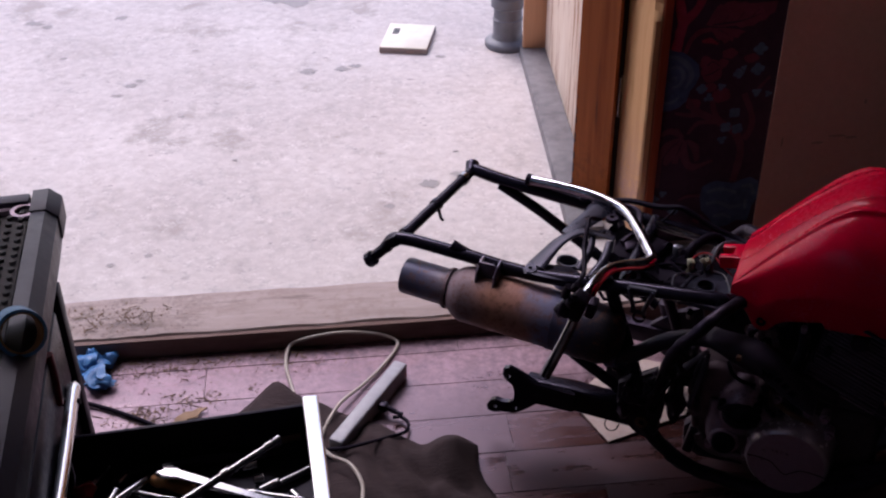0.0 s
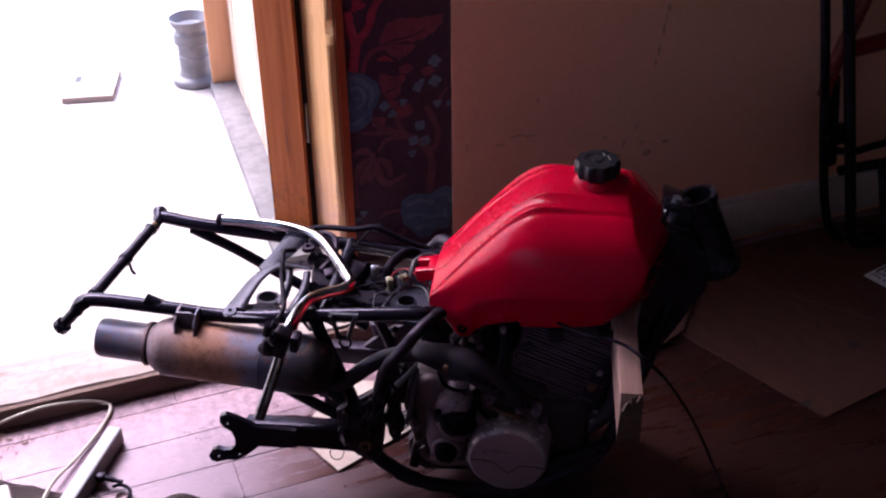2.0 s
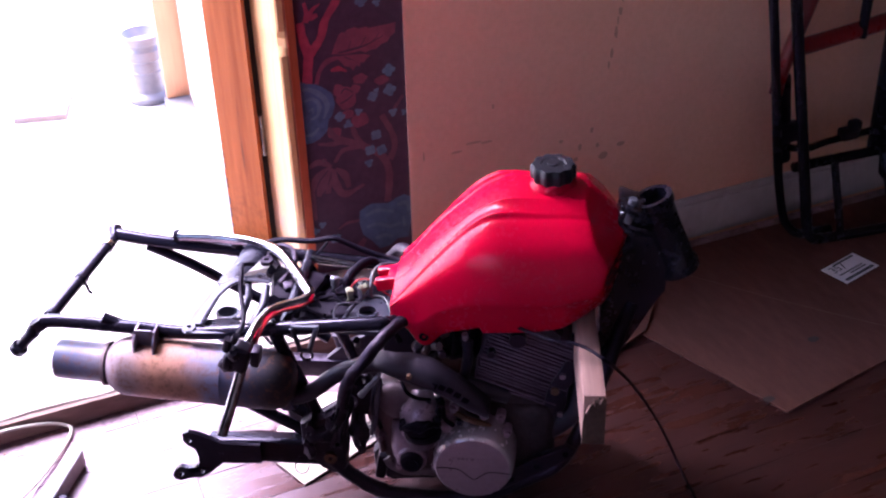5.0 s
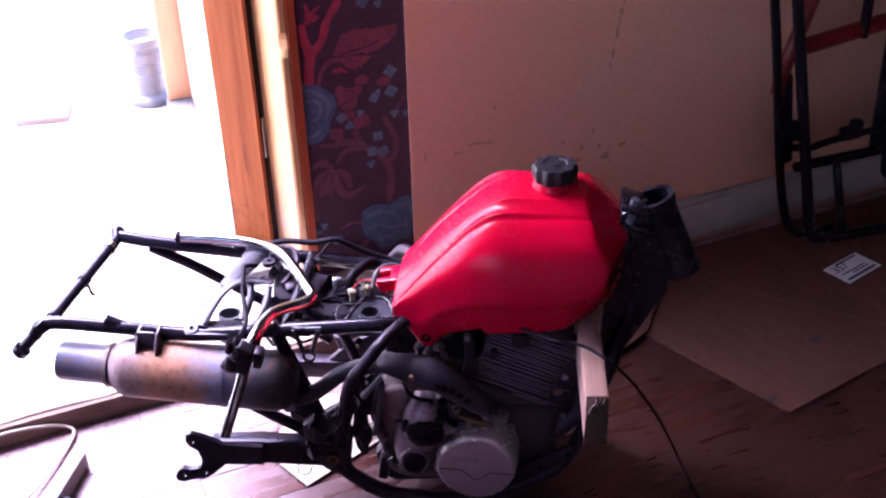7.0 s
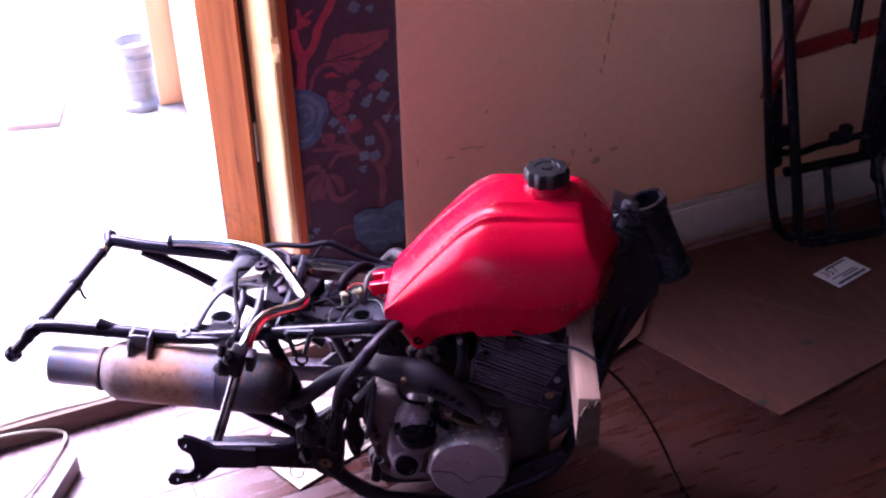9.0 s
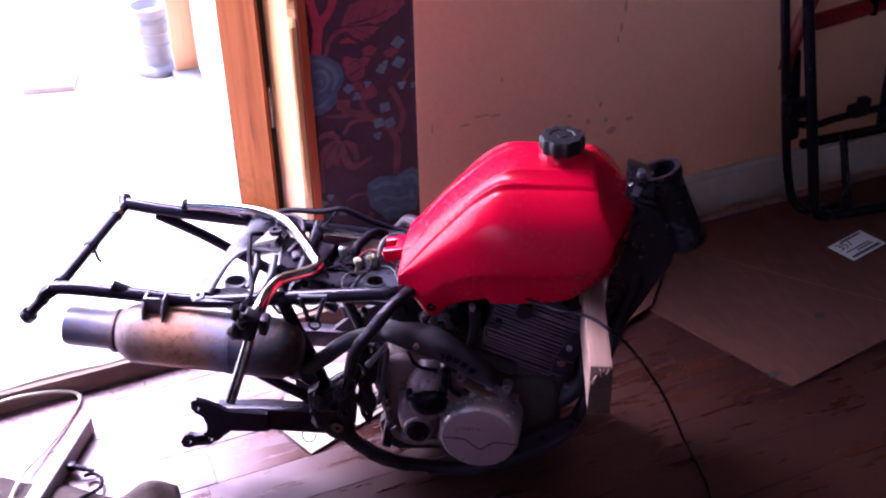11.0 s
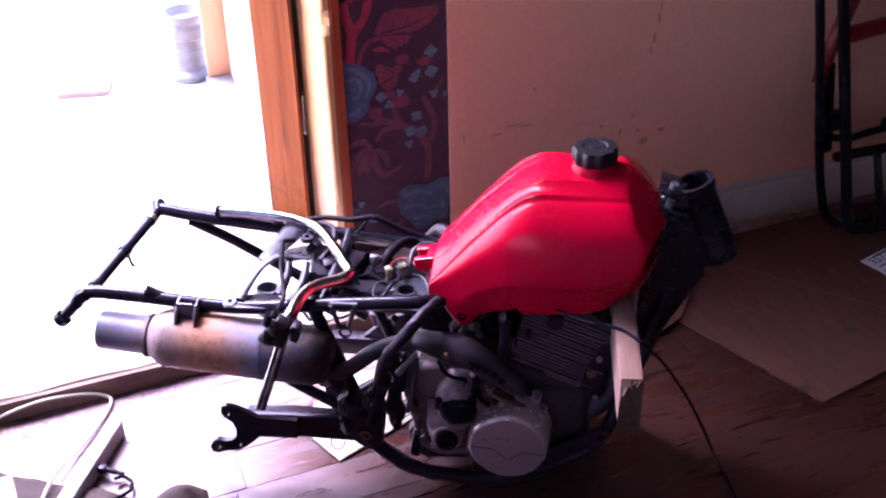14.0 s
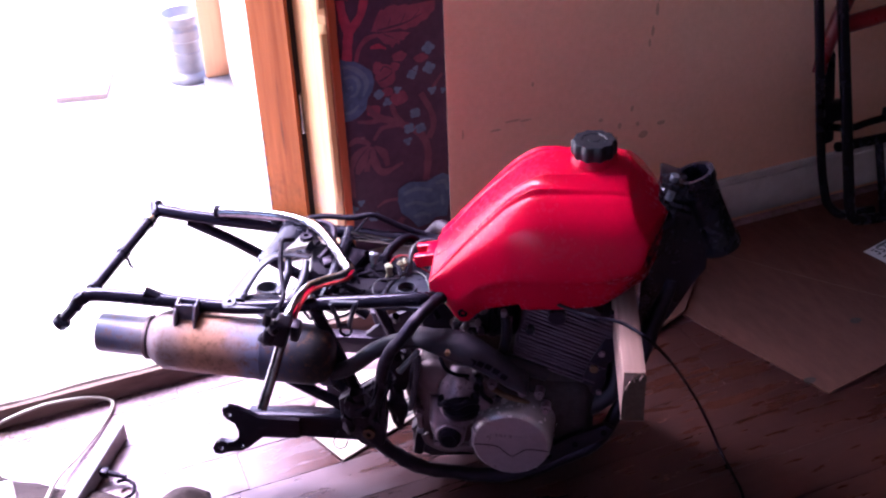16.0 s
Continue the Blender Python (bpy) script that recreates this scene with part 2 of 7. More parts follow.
M_CASE = mat("oily_cast_case", (0.130, 0.082, 0.100), (0.066, 0.041, 0.052), 0.42, 0.2, grain=60, big=13, bump=0.35, spots=(0.050, 0.027, 0.021), spot_amount=0.46, spot_scale=14, rough_var=0.2)
M_BLOCK = mat("grimy_engine_block", (0.040, 0.025, 0.033), (0.022, 0.0138, 0.0184), 0.62, 0.05, grain=60, big=12, bump=0.5, depth=0.004, spots=(0.080, 0.050, 0.050), spot_amount=0.25, spot_scale=20, spec=0.25)
M_POLISHED = mat("polished_aluminium", (0.70, 0.62, 0.68), (0.56, 0.49, 0.54), 0.24, 0.6, grain=90, big=10, bump=0.03)
M_DULL = mat("dull_bare_steel", (0.20, 0.20, 0.25), (0.11, 0.11, 0.14), 0.40, 0.5, grain=60, bump=0.1)
M_LID = mat("blue_black_lid", (0.020, 0.020, 0.038), (0.034, 0.033, 0.056), 0.36, 0.2, grain=60, big=16, bump=0.2, spots=(0.07, 0.065, 0.085), spot_amount=0.2, spot_scale=30, spec=0.5)
M_HOSE = mat("dull_grey_hose", (0.050, 0.046, 0.062), (0.034, 0.031, 0.044), 0.45, grain=60, bump=0.1, spec=0.3)
M_GEN = mat("stained_round_cover", (0.165, 0.105, 0.130), (0.110, 0.070, 0.087), 0.5, 0.2, grain=70, big=12, bump=0.2, spots=(0.07, 0.040, 0.034), spot_amount=0.3, spot_scale=16)
M_COVER = mat("machined_cover", (0.285, 0.195, 0.248), (0.225, 0.152, 0.196), 0.34, 0.25, grain=90, big=8, bump=0.08, spots=(0.18, 0.124, 0.142), spot_amount=0.10, spot_scale=18)


def banded(name, stops, rough, metal, spec):
    """Steel with bands of heat colour along x, broken up by noise and rust."""
    mt = mat(name, (0.2, 0.2, 0.2), rough=rough, metal=metal, grain=46, big=9, bump=0.35, spec=spec)
    t = mt.node_tree
    n, l = t.nodes, t.links
    bsdf = n["Principled BSDF"]
    tc = n.new("ShaderNodeTexCoord")
    sep = n.new("ShaderNodeSeparateXYZ")
    l.new(tc.outputs["Object"], sep.inputs[0])
    wob = n.new("ShaderNodeTexNoise")
    wob.inputs["Scale"].default_value = 17.0
    wob.inputs["Detail"].default_value = 6.0
    l.new(tc.outputs["Object"], wob.inputs["Vector"])
    ma = n.new("ShaderNodeMath")
    ma.operation = "MULTIPLY_ADD"
    ma.inputs[1].default_value = 0.11
    l.new(wob.outputs["Fac"], ma.inputs[0])
    l.new(sep.outputs["X"], ma.inputs[2])
    mr = n.new("ShaderNodeMapRange")
    mr.inputs["From Min"].default_value, mr.inputs["From Max"].default_value = stops[0][0] + 0.055, stops[-1][0] + 0.055
    l.new(ma.outputs[0], mr.inputs["Value"])
    cr = n.new("ShaderNodeValToRGB")
    span = stops[-1][0] - stops[0][0]
    while len(cr.color_ramp.elements) < len(stops):
        cr.color_ramp.elements.new(0.5)
    for e, (s, c) in zip(cr.color_ramp.elements, stops):
        e.position = (s - stops[0][0]) / span
    for e, (s, c) in zip(cr.color_ramp.elements, stops):
        e.color = (*c, 1)
    l.new(mr.outputs["Result"], cr.inputs["Fac"])
    pit = n.new("ShaderNodeTexNoise")
    pit.inputs["Scale"].default_value = 75.0
    pit.inputs["Detail"].default_value = 8.0
    pit.inputs["Roughness"].default_value = 0.75
    l.new(tc.outputs["Object"], pit.inputs["Vector"])
    pr = n.new("ShaderNodeMapRange")
    pr.inputs["From Min"].default_value, pr.inputs["From Max"].default_value = 0.50, 0.64
    pr.inputs["To Max"].default_value = 0.85
    l.new(pit.outputs["Fac"], pr.inputs["Value"])
    mx = n.new("ShaderNodeMix")
    mx.data_type = "RGBA"
    l.new(pr.outputs["Result"], mx.inputs[0])
    l.new(cr.outputs["Color"], mx.inputs[6])
    mx.inputs[7].default_value = (0.13, 0.055, 0.035, 1)
    l.new(mx.outputs[2], bsdf.inputs["Base Color"])
    return mt


M_MUFFLER = banded("heat_stained_steel", [(0.08, (0.22, 0.165, 0.195)), (0.14, (0.20, 0.130, 0.140)), (0.19, (0.32, 0.145, 0.095)), (0.245, (0.27, 0.130, 0.100)), (0.275, (0.150, 0.140, 0.225)), (0.33, (0.085, 0.092, 0.175))], 0.60, 0.15, 0.3)
M_MUFFLER_DARK = banded("burnt_steel", [(-0.02, (0.060, 0.058, 0.095)), (0.05, (0.080, 0.080, 0.145)), (0.09, (0.17, 0.135, 0.165)), (0.27, (0.085, 0.092, 0.175)), (0.33, (0.050, 0.048, 0.085)), (0.40, (0.018, 0.015, 0.020))], 0.48, 0.25, 0.35)
M_PIPE = mat("sooty_pipe", (0.016, 0.0112, 0.023), (0.031, 0.0215, 0.036), 0.48, 0.15, grain=40, big=9, bump=0.4, depth=0.003, spots=(0.085, 0.050, 0.046), spot_amount=0.26, spot_scale=14, spec=0.32)
M_TIMBER = mat("sawn_timber", (0.27, 0.158, 0.140), (0.165, 0.094, 0.084), 0.75, grain=45, big=6, stretch=(1.5, 0.12, 1.5), bump=0.35, spots=(0.11, 0.062, 0.052), spot_amount=0.26, spot_scale=14, spec=0.2)
M_ENDGRAIN = mat("end_grain", (0.075, 0.045, 0.036), (0.040, 0.025, 0.020), 0.9, grain=90, bump=0.7, depth=0.004, spec=0.1)
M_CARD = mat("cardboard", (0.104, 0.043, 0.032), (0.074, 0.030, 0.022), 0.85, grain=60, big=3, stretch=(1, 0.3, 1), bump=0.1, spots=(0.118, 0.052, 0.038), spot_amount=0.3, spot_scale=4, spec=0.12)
M_PALECARD = mat("pale_cardboard", (0.43, 0.335, 0.30), (0.35, 0.265, 0.235), 0.8, grain=60, bump=0.1)
M_CREASE = mat("cardboard_crease", (0.17, 0.090, 0.068), (0.12, 0.062, 0.046), 0.85)
M_PAPER = mat("label_paper", (0.70, 0.68, 0.70), (0.62, 0.60, 0.62), 0.6, bump=0.05)
# Print, and the painted dark of slots and bores.
M_INK_SHADE = mat("ink_and_slot_shade", (0.03, 0.03, 0.035), (0.05, 0.05, 0.055), 0.6, bump=0)
M_CORD = mat("cream_cord", (0.42, 0.37, 0.32), (0.33, 0.28, 0.24), 0.5, bump=0.1)
M_STRIP = mat("grey_white_plastic", (0.34, 0.33, 0.36), (0.25, 0.24, 0.27), 0.45, grain=60, spots=(0.17, 0.155, 0.155), spot_amount=0.36, spot_scale=30, bump=0.15)
M_CLOTH = mat("dark_brown_cloth", (0.030, 0.021, 0.023), (0.060, 0.042, 0.043), 0.95, grain=150, big=11, bump=0.9, depth=0.004, spec=0.1, spots=(0.11, 0.08, 0.072), spot_amount=0.16, spot_scale=60, stretch=(0.18, 1.6, 1))
M_GLOVE = mat("blue_glove", (0.060, 0.195, 0.43), (0.034, 0.115, 0.29), 0.45, grain=70, big=22, bump=0.25)
M_CART = mat("black_tool_cart", (0.0100, 0.0080, 0.0150), (0.0165, 0.0135, 0.0230), 0.38, grain=120, big=7, bump=0.10, spots=(0.040, 0.032, 0.040), spot_amount=0.1, spot_scale=20, spec=0.12, sheen_tint=(0.86, 0.80, 1.0))
M_RIM = mat("worn_cart_rim", (0.020, 0.019, 0.031), (0.031, 0.029, 0.043), 0.42, grain=80, big=9, bump=0.12, spots=(0.075, 0.068, 0.080), spot_amount=0.12, spot_scale=26, spec=0.22, sheen_tint=(0.88, 0.84, 1.0))
M_MAT = mat("rubber_mat", (0.040, 0.035, 0.036), (0.060, 0.052, 0.050), 0.8, bump=0.3)
M_TAPE = mat("blue_tape", (0.10, 0.25, 0.42), (0.07, 0.18, 0.33), 0.5, bump=0.1)
M_TAPECORE = mat("tape_core", (0.42, 0.20, 0.07), (0.33, 0.15, 0.05), 0.8)
M_DEBRIS = mat("leaf_litter", (0.12, 0.07, 0.045), (0.22, 0.14, 0.09), 0.9, vary=0.3)
M_LEAF = mat("dry_leaf", (0.30, 0.19, 0.11), (0.18, 0.10, 0.06), 0.9)
M_PVC = mat("grey_pvc", (0.19, 0.19, 0.21), (0.13, 0.13, 0.15), 0.4, grain=30, bump=0.08, spots=(0.27, 0.25, 0.25), spot_amount=0.15)
M_BOARD = mat("cream_board", (0.72, 0.68, 0.58), (0.62, 0.57, 0.48), 0.6, grain=30, spots=(0.40, 0.33, 0.27), spot_amount=0.2, spot_scale=20)
M_DARKRED = mat("dark_red_paint", (0.22, 0.010, 0.012), (0.15, 0.008, 0.010), 0.35, grain=50)
M_CONNECTOR = mat("ivory_connector", (0.24, 0.23, 0.16), (0.18, 0.17, 0.12), 0.5, spec=0.2)
M_REDWIRE = mat("red_stripe", (0.30, 0.008, 0.014), (0.24, 0.007, 0.012), 0.45, spec=0.2)
M_BRASS = mat("rusty_brass", (0.17, 0.085, 0.05), (0.10, 0.052, 0.035), 0.5, 0.5)
M_SCUFF = mat("wall_scuff_mark", (0.56, 0.31, 0.205), (0.66, 0.37, 0.245), 0.85, grain=60)


# ---- mesh tools ----
def finish(bm, name, material, angle=38):
    bmesh.ops.recalc_face_normals(bm, faces=bm.faces[:])
    me = bpy.data.meshes.new(name)
    bm.to_mesh(me)
    bm.free()
    me.shade_smooth()
    me.set_sharp_from_angle(angle=radians(angle))
    me.materials.append(material)
    return me


def part(name, bm, material, parent=None, label="", angle=38):
    ob = new(name, finish(bm, name, material, angle))
    if parent:
        ob.parent = parent
    return tagged(ob, label)


def thing(name, label, category, m=None, group="", kind=""):
    ob = new(name)
    ob.empty_display_size = 0.1
    if m is not None:
        ob.matrix_world = m
    return tagged(ob, label, category, group, kind)


def box(bm, size, m=None, bevel=0.0, seg=2):
    """Adds a bevelled block, centred on the pose m."""
    got = bmesh.ops.create_cube(bm, size=1.0)
    vs = got["verts"]
    bmesh.ops.scale(bm, vec=size, verts=vs)
    if bevel:
        es = list({e for v in vs for e in v.link_edges})
        out = bmesh.ops.bevel(bm, geom=es, offset=bevel, segments=seg, profile=0.5, affect="EDGES")
        vs = list({v for f in out["faces"] for v in f.verts} | {v for v in vs if v.is_valid})
    if m is not None:
        bmesh.ops.transform(bm, matrix=m, verts=vs)
    return bm


def block(x0, x1, y0, y1, z0, z1, bevel=0.0):
    return box(bmesh.new(), (x1 - x0, y1 - y0, z1 - z0), pose((x0 + x1) / 2, (y0 + y1) / 2, (z0 + z1) / 2), bevel)


def spline(pts, n=6):
    """Points on a smooth curve through the given ones."""
    p = [Vector(q) for q in pts]
    if len(p) < 3 or n < 2:
        return p
    p = [2 * p[0] - p[1]] + p + [2 * p[-1] - p[-2]]
    out = []
    for i in range(1, len(p) - 2):
        a, b, c, d = p[i - 1:i + 3]
        for k in range(n):
            t = k / n
            out.append(0.5 * (2 * b + (c - a) * t + (2 * a - 5 * b + 4 * c - d) * t * t + (3 * b - a - 3 * c + d) * t ** 3))
    out.append(p[-2])
    return out


def tube(bm, pts, r, seg=12, n=6, flat=1.0):
    """Sweeps a round (or flattened) section along a smooth curve; r may be a list, one for each given point."""
    line = spline(pts, n)
    m = len(line)
    if isinstance(r, (int, float)):
        rs = [r] * m
    else:
        rs = np.interp(np.linspace(0, len(r) - 1, m), range(len(r)), r).tolist()
    rings, side = [], None
    for i, q in enumerate(line):
        d = (line[min(i + 1, m - 1)] - line[max(i - 1, 0)]).normalized()
        if side is None:
            side = d.cross(Vector((0, 0, 1)))
            if side.length < 0.1:
                side = d.cross(Vector((1, 0, 0)))
        side = (side - d * side.dot(d)).normalized()
        up = side.cross(d)
        rings.append([bm.verts.new(q + rs[i] * (math.cos(a) * side + math.sin(a) * up * flat)) for a in (2 * math.pi * k / seg for k in range(seg))])
    for a, b in zip(rings, rings[1:]):
        for k in range(seg):
            bm.faces.new((a[k], a[(k + 1) % seg], b[(k + 1) % seg], b[k]))
    bm.faces.new(rings[0][::-1])
    bm.faces.new(rings[-1])
    return bm


def pipe(pts, r, seg=12, n=6, flat=1.0):
    return tube(bmesh.new(), pts, r, seg, n, flat)


def lathe(bm, profile, m=None, seg=28, lobes=0, lobe_depth=0.0):
    """Turns (radius, height) pairs round z; a radius of 0 closes the end."""
    rings = []
    vs = []
    for r, z in profile:
        if r <= 1e-6:
            ring = [bm.verts.new((0, 0, z))]
        else:
            ring = []
            for k in range(seg):
                a = 2 * math.pi * k / seg
                rr = r * (1 - (lobe_depth * (0.5 - 0.5 * math.cos(lobes * a)) if lobes else 0))
                ring.append(bm.verts.new((rr * math.cos(a), rr * math.sin(a), z)))
        rings.append(ring)
        vs += ring
    for a, b in zip(rings, rings[1:]):
        if len(a) == 1 and len(b) == 1:
            continue
        for k in range(seg):
            f = [a[k % len(a)], a[(k + 1) % len(a)], b[(k + 1) % len(b)], b[k % len(b)]]
            f = list(dict.fromkeys(f))
            if len(f) > 2:
                bm.faces.new(f)
    if m is not None:
        bmesh.ops.transform(bm, matrix=m, verts=vs)
    return bm


def slab(bm, outline, thick, m=None, bevel=0.0):
    """A plate from an outline in x, y, standing from z = 0 to thick, moved by m."""
    lo = [bm.verts.new((x, y, 0)) for x, y in outline]
    hi = [bm.verts.new((x, y, thick)) for x, y in outline]
    fs = [bm.faces.new(lo[::-1]), bm.faces.new(hi)]
    k = len(lo)
    for i in range(k):
        fs.append(bm.faces.new((lo[i], lo[(i + 1) % k], hi[(i + 1) % k], hi[i])))
    vs = lo + hi
    if bevel:
        es = list({e for f in fs[:2] for e in f.edges})
        out = bmesh.ops.bevel(bm, geom=es, offset=bevel, segments=2, profile=0.5, affect="EDGES")
        vs = list({v for f in out["faces"] for v in f.verts} | {v for v in vs if v.is_valid} | {v for f in fs if f.is_valid for v in f.verts})
    if m is not None:
        bmesh.ops.transform(bm, matrix=m, verts=vs)
    return bm


UPRIGHT = Matrix(((1, 0, 0, 0), (0, 0, 1, 0), (0, 1, 0, 0), (0, 0, 0, 1)))  # x, y of an outline become x, z; its thickness goes to +y


def plate(outline, thick, d, bevel=0.0015, holes=()):
    """An upright plate in the x, z plane, from y = d on."""
    return slab(bmesh.new(), outline, thick, pose(0, d, 0) @ UPRIGHT, bevel)


def pierced(outline, holes, seg=14):
    """An outline that runs in to each hole (x, y, radius), round it and out again."""
    out = list(outline)
    for cx, cy, r in holes:
        k = min(range(len(outline)), key=lambda i: math.hypot(outline[i][0] - cx, outline[i][1] - cy))
        px_, py_ = outline[k]
        a0 = math.atan2(py_ - cy, px_ - cx)
        area = sum(a[0] * b[1] - b[0] * a[1] for a, b in zip(outline, outline[1:] + outline[:1]))
        turn = -1 if area > 0 else 1
        loop = [(cx + r * math.cos(a0 + turn * 2 * math.pi * (j + 0.03) / (seg + 0.06)), cy + r * math.sin(a0 + turn * 2 * math.pi * (j + 0.03) / (seg + 0.06))) for j in range(seg + 1)]
        at_ = out.index((px_, py_))
        back = (px_ + (out[(at_ + 1) % len(out)][0] - px_) * 0.02, py_ + (out[(at_ + 1) % len(out)][1] - py_) * 0.02)
        out[at_ + 1:at_ + 1] = loop + [back]
    return out


def cyl(bm, p, q, r, seg=20, r2=None):
    p, q = Vector(p), Vector(q)
    return tube(bm, [p, q], [r, r if r2 is None else r2], seg, 1)


def ring(bm, centre, normal, r_in, r_out, h, seg=24):
    m = Matrix.Translation(centre) @ Vector(normal).to_track_quat("Z", "Y").to_matrix().to_4x4()
    return lathe(bm, [(r_in, 0), (r_out, 0), (r_out, h), (r_in, h), (r_in, 0)], m, seg)


def blob(bm, centre, size, bumpy=0.15, sub=2, seed=0, scale=12.0):
    """An uneven lump."""
    got = bmesh.ops.create_icosphere(bm, subdivisions=sub, radius=1.0)
    for v in got["verts"]:
        k = 1 + bumpy * noise.noise(v.co * 1.7 + Vector((seed * 3.1, seed * 1.7, 0)))
        v.co = Vector(centre) + Vector((v.co.x * size[0], v.co.y * size[1], v.co.z * size[2])) * k
    return bm



def caked(bm, amount, scale=55.0):
    """Pushes a surface in and out unevenly, as caked dirt and oil do."""
    for v in bm.verts:
        p = v.co * scale
        v.co += amount * Vector((noise.noise(p), noise.noise(p + Vector((9, 0, 0))), noise.noise(p + Vector((0, 9, 0)))))
    return bm


# ---- the shell of the workshop ----
def structure(name, bm, material, label="", category="", angle=38):
    ob = part(name, bm, material, None, label, angle)
    return tagged(ob, label, category, "", "structure")


DOOR_L = -1.95

# ground: one sheet round the building out to the horizon
bm = bmesh.new()
xs, ys = (-400, -3.2, 3.2, 400), (-400, -2.7, 2.085, 400)
grid = [[bm.verts.new((x, y, 0.045)) for x in xs] for y in ys]
for j in range(3):
    for i in range(3):
        if not (i == 1 and j == 1):
            bm.faces.new((grid[j][i], grid[j][i + 1], grid[j + 1][i + 1], grid[j + 1][i]))
structure("ground", bm, M_CONCRETE, "pale worn concrete yard with damp patches", "ground")

floor = structure("floor", block(-3.1, 3.1, -2.6, 1.945, -0.06, -0.012), M_SUBFLOOR, "dark subfloor under stained floorboards", "floor")
sill_bm = bmesh.new()
N = 90
for i in range(N + 1):
    x = DOOR_L - 0.1 + (0.87 - DOOR_L + 0.1) * i / N
    w = 0.004 * noise.noise(Vector((x * 9, 0, 0))) + 0.003 * noise.noise(Vector((x * 31, 4, 0)))
    e = 0.010 * noise.noise(Vector((x * 7, 9, 0)))
    prof = [(1.945 + w, -0.05), (1.945 + w, 0.040), (1.951 + w, 0.048 + w * 0.4), (2.02, 0.052 + w * 0.6), (2.088 + e, 0.049), (2.10 + e, 0.03), (2.10, -0.05)]
    for y, z in prof:
        sill_bm.verts.new((x, y, z))
sill_bm.verts.ensure_lookup_table()
for i in range(N):
    for k in range(6):
        a = i * 7 + k
        sill_bm.faces.new([sill_bm.verts[j] for j in (a, a + 1, a + 8, a + 7)])
structure("door_sill", sill_bm, M_SILL, "weathered brown timber door sill, splintered and dusty", "door sill")
structure("sill_face", block(DOOR_L - 0.1, 0.87, 1.9365, 1.9560, -0.03, 0.0435, 0.001), M_SILL_FACE, "patchy brown riser below the door sill", "riser")

# north wall: tan plaster, with the open doorway
structure("wall_north", block(0.888, 3.1, 2.028, 2.0288, -0.05, 2.5), M_WALL, "tan painted wall, scuffed and stained", "wall")
structure("wall_north_backing", block(1.10, 3.1, 2.0290, 2.30, -0.05, 2.5), M_DARKWALL, "plain wall core behind the tan facing", "wall")
structure("wall_north_west", block(-3.1, DOOR_L, 1.985, 2.12, -0.05, 2.5), M_WALL, "tan painted wall beside the doorway", "wall")
structure("wall_north_lintel", block(DOOR_L, 0.8875, 1.985, 2.12, 2.16, 2.5), M_WALL, "tan painted wall above the doorway", "wall")
bm = block(-3.2, -3.1, -2.7, 2.12, -0.05, 0.8)
for y0, y1, z0, z1 in ((-2.7, -1.85, 0.8, 2.25), (0.2, 2.12, 0.8, 2.25), (-2.7, 2.12, 2.25, 2.5)):
    box(bm, (0.1, y1 - y0, z1 - z0), pose(-3.15, (y0 + y1) / 2, (z0 + z1) / 2))
structure("wall_west", bm, M_DARKWALL, "plain unseen workshop wall, kept dark with an open window", "wall")
structure("wall_east", block(3.1, 3.2, -2.7, 2.12, -0.05, 2.5), M_DIMWALL, "plain unseen workshop wall, kept dark", "wall")
structure("wall_south", block(-3.1, 3.1, -2.7, -2.6, -0.05, 2.5), M_BACKWALL, "plain unseen workshop wall, painted pale to bounce light", "wall")
structure("ceiling", block(-3.2, 3.2, -2.7, 2.12, 2.5, 2.6), M_CEIL, "plain board ceiling", "ceiling")
bm = block(1.0, 3.1, 2.014, 2.027, -0.012, 0.088, 0.002)
box(bm, (2.1, 0.009, 0.018), pose(2.05, 2.0225, 0.097), 0.002)
structure("baseboard", bm, M_BASEBOARD, "scuffed white skirting board", "baseboard")

# door frame post and the leaf that hangs from it, set back outside the wall
TALL = 2.25


def prism(outline, z0, z1, bevel=0.0):
    return slab(bmesh.new(), outline, z1 - z0, pose(0, 0, z0), bevel)


jamb = structure("door_jamb", prism([(0.5626, 2.3963), (0.6233, 2.2885), (0.6331, 2.2983), (0.6096, 2.4208), (0.5704, 2.4208)], 0.03, TALL, 0.002), M_JAMB, "orange varnished pine door jamb, dark and stained at its foot", "door jamb")
rj = random.Random(3)
for k in range(9):
    z = 0.11 + 0.26 * (k / 9) ** 1.2 + rj.uniform(-0.01, 0.01)
    x = 0.5652
    part("edge_nick", box(bmesh.new(), (0.003, 0.005, rj.uniform(0.006, 0.022)), pose(x, 2.3940, z, 0, rj.uniform(-6, 6), 30), 0.0008, 1), M_SUBFLOOR, jamb, "dark nick in the edge")
structure("door_jamb_west", block(DOOR_L, DOOR_L + 0.08, 2.0, 2.12, 0.053, TALL, 0.004), M_JAMB, "orange varnished pine door jamb", "door jamb")
# Near-black block closes the hinge gap; the gap's shade is its colour.
structure("gap_filler", block(0.6290, 0.6780, 2.338, 2.42, 0.03, TALL), M_SUBFLOOR, "dark block filling the hinge gap, in place of its shade", "door jamb")

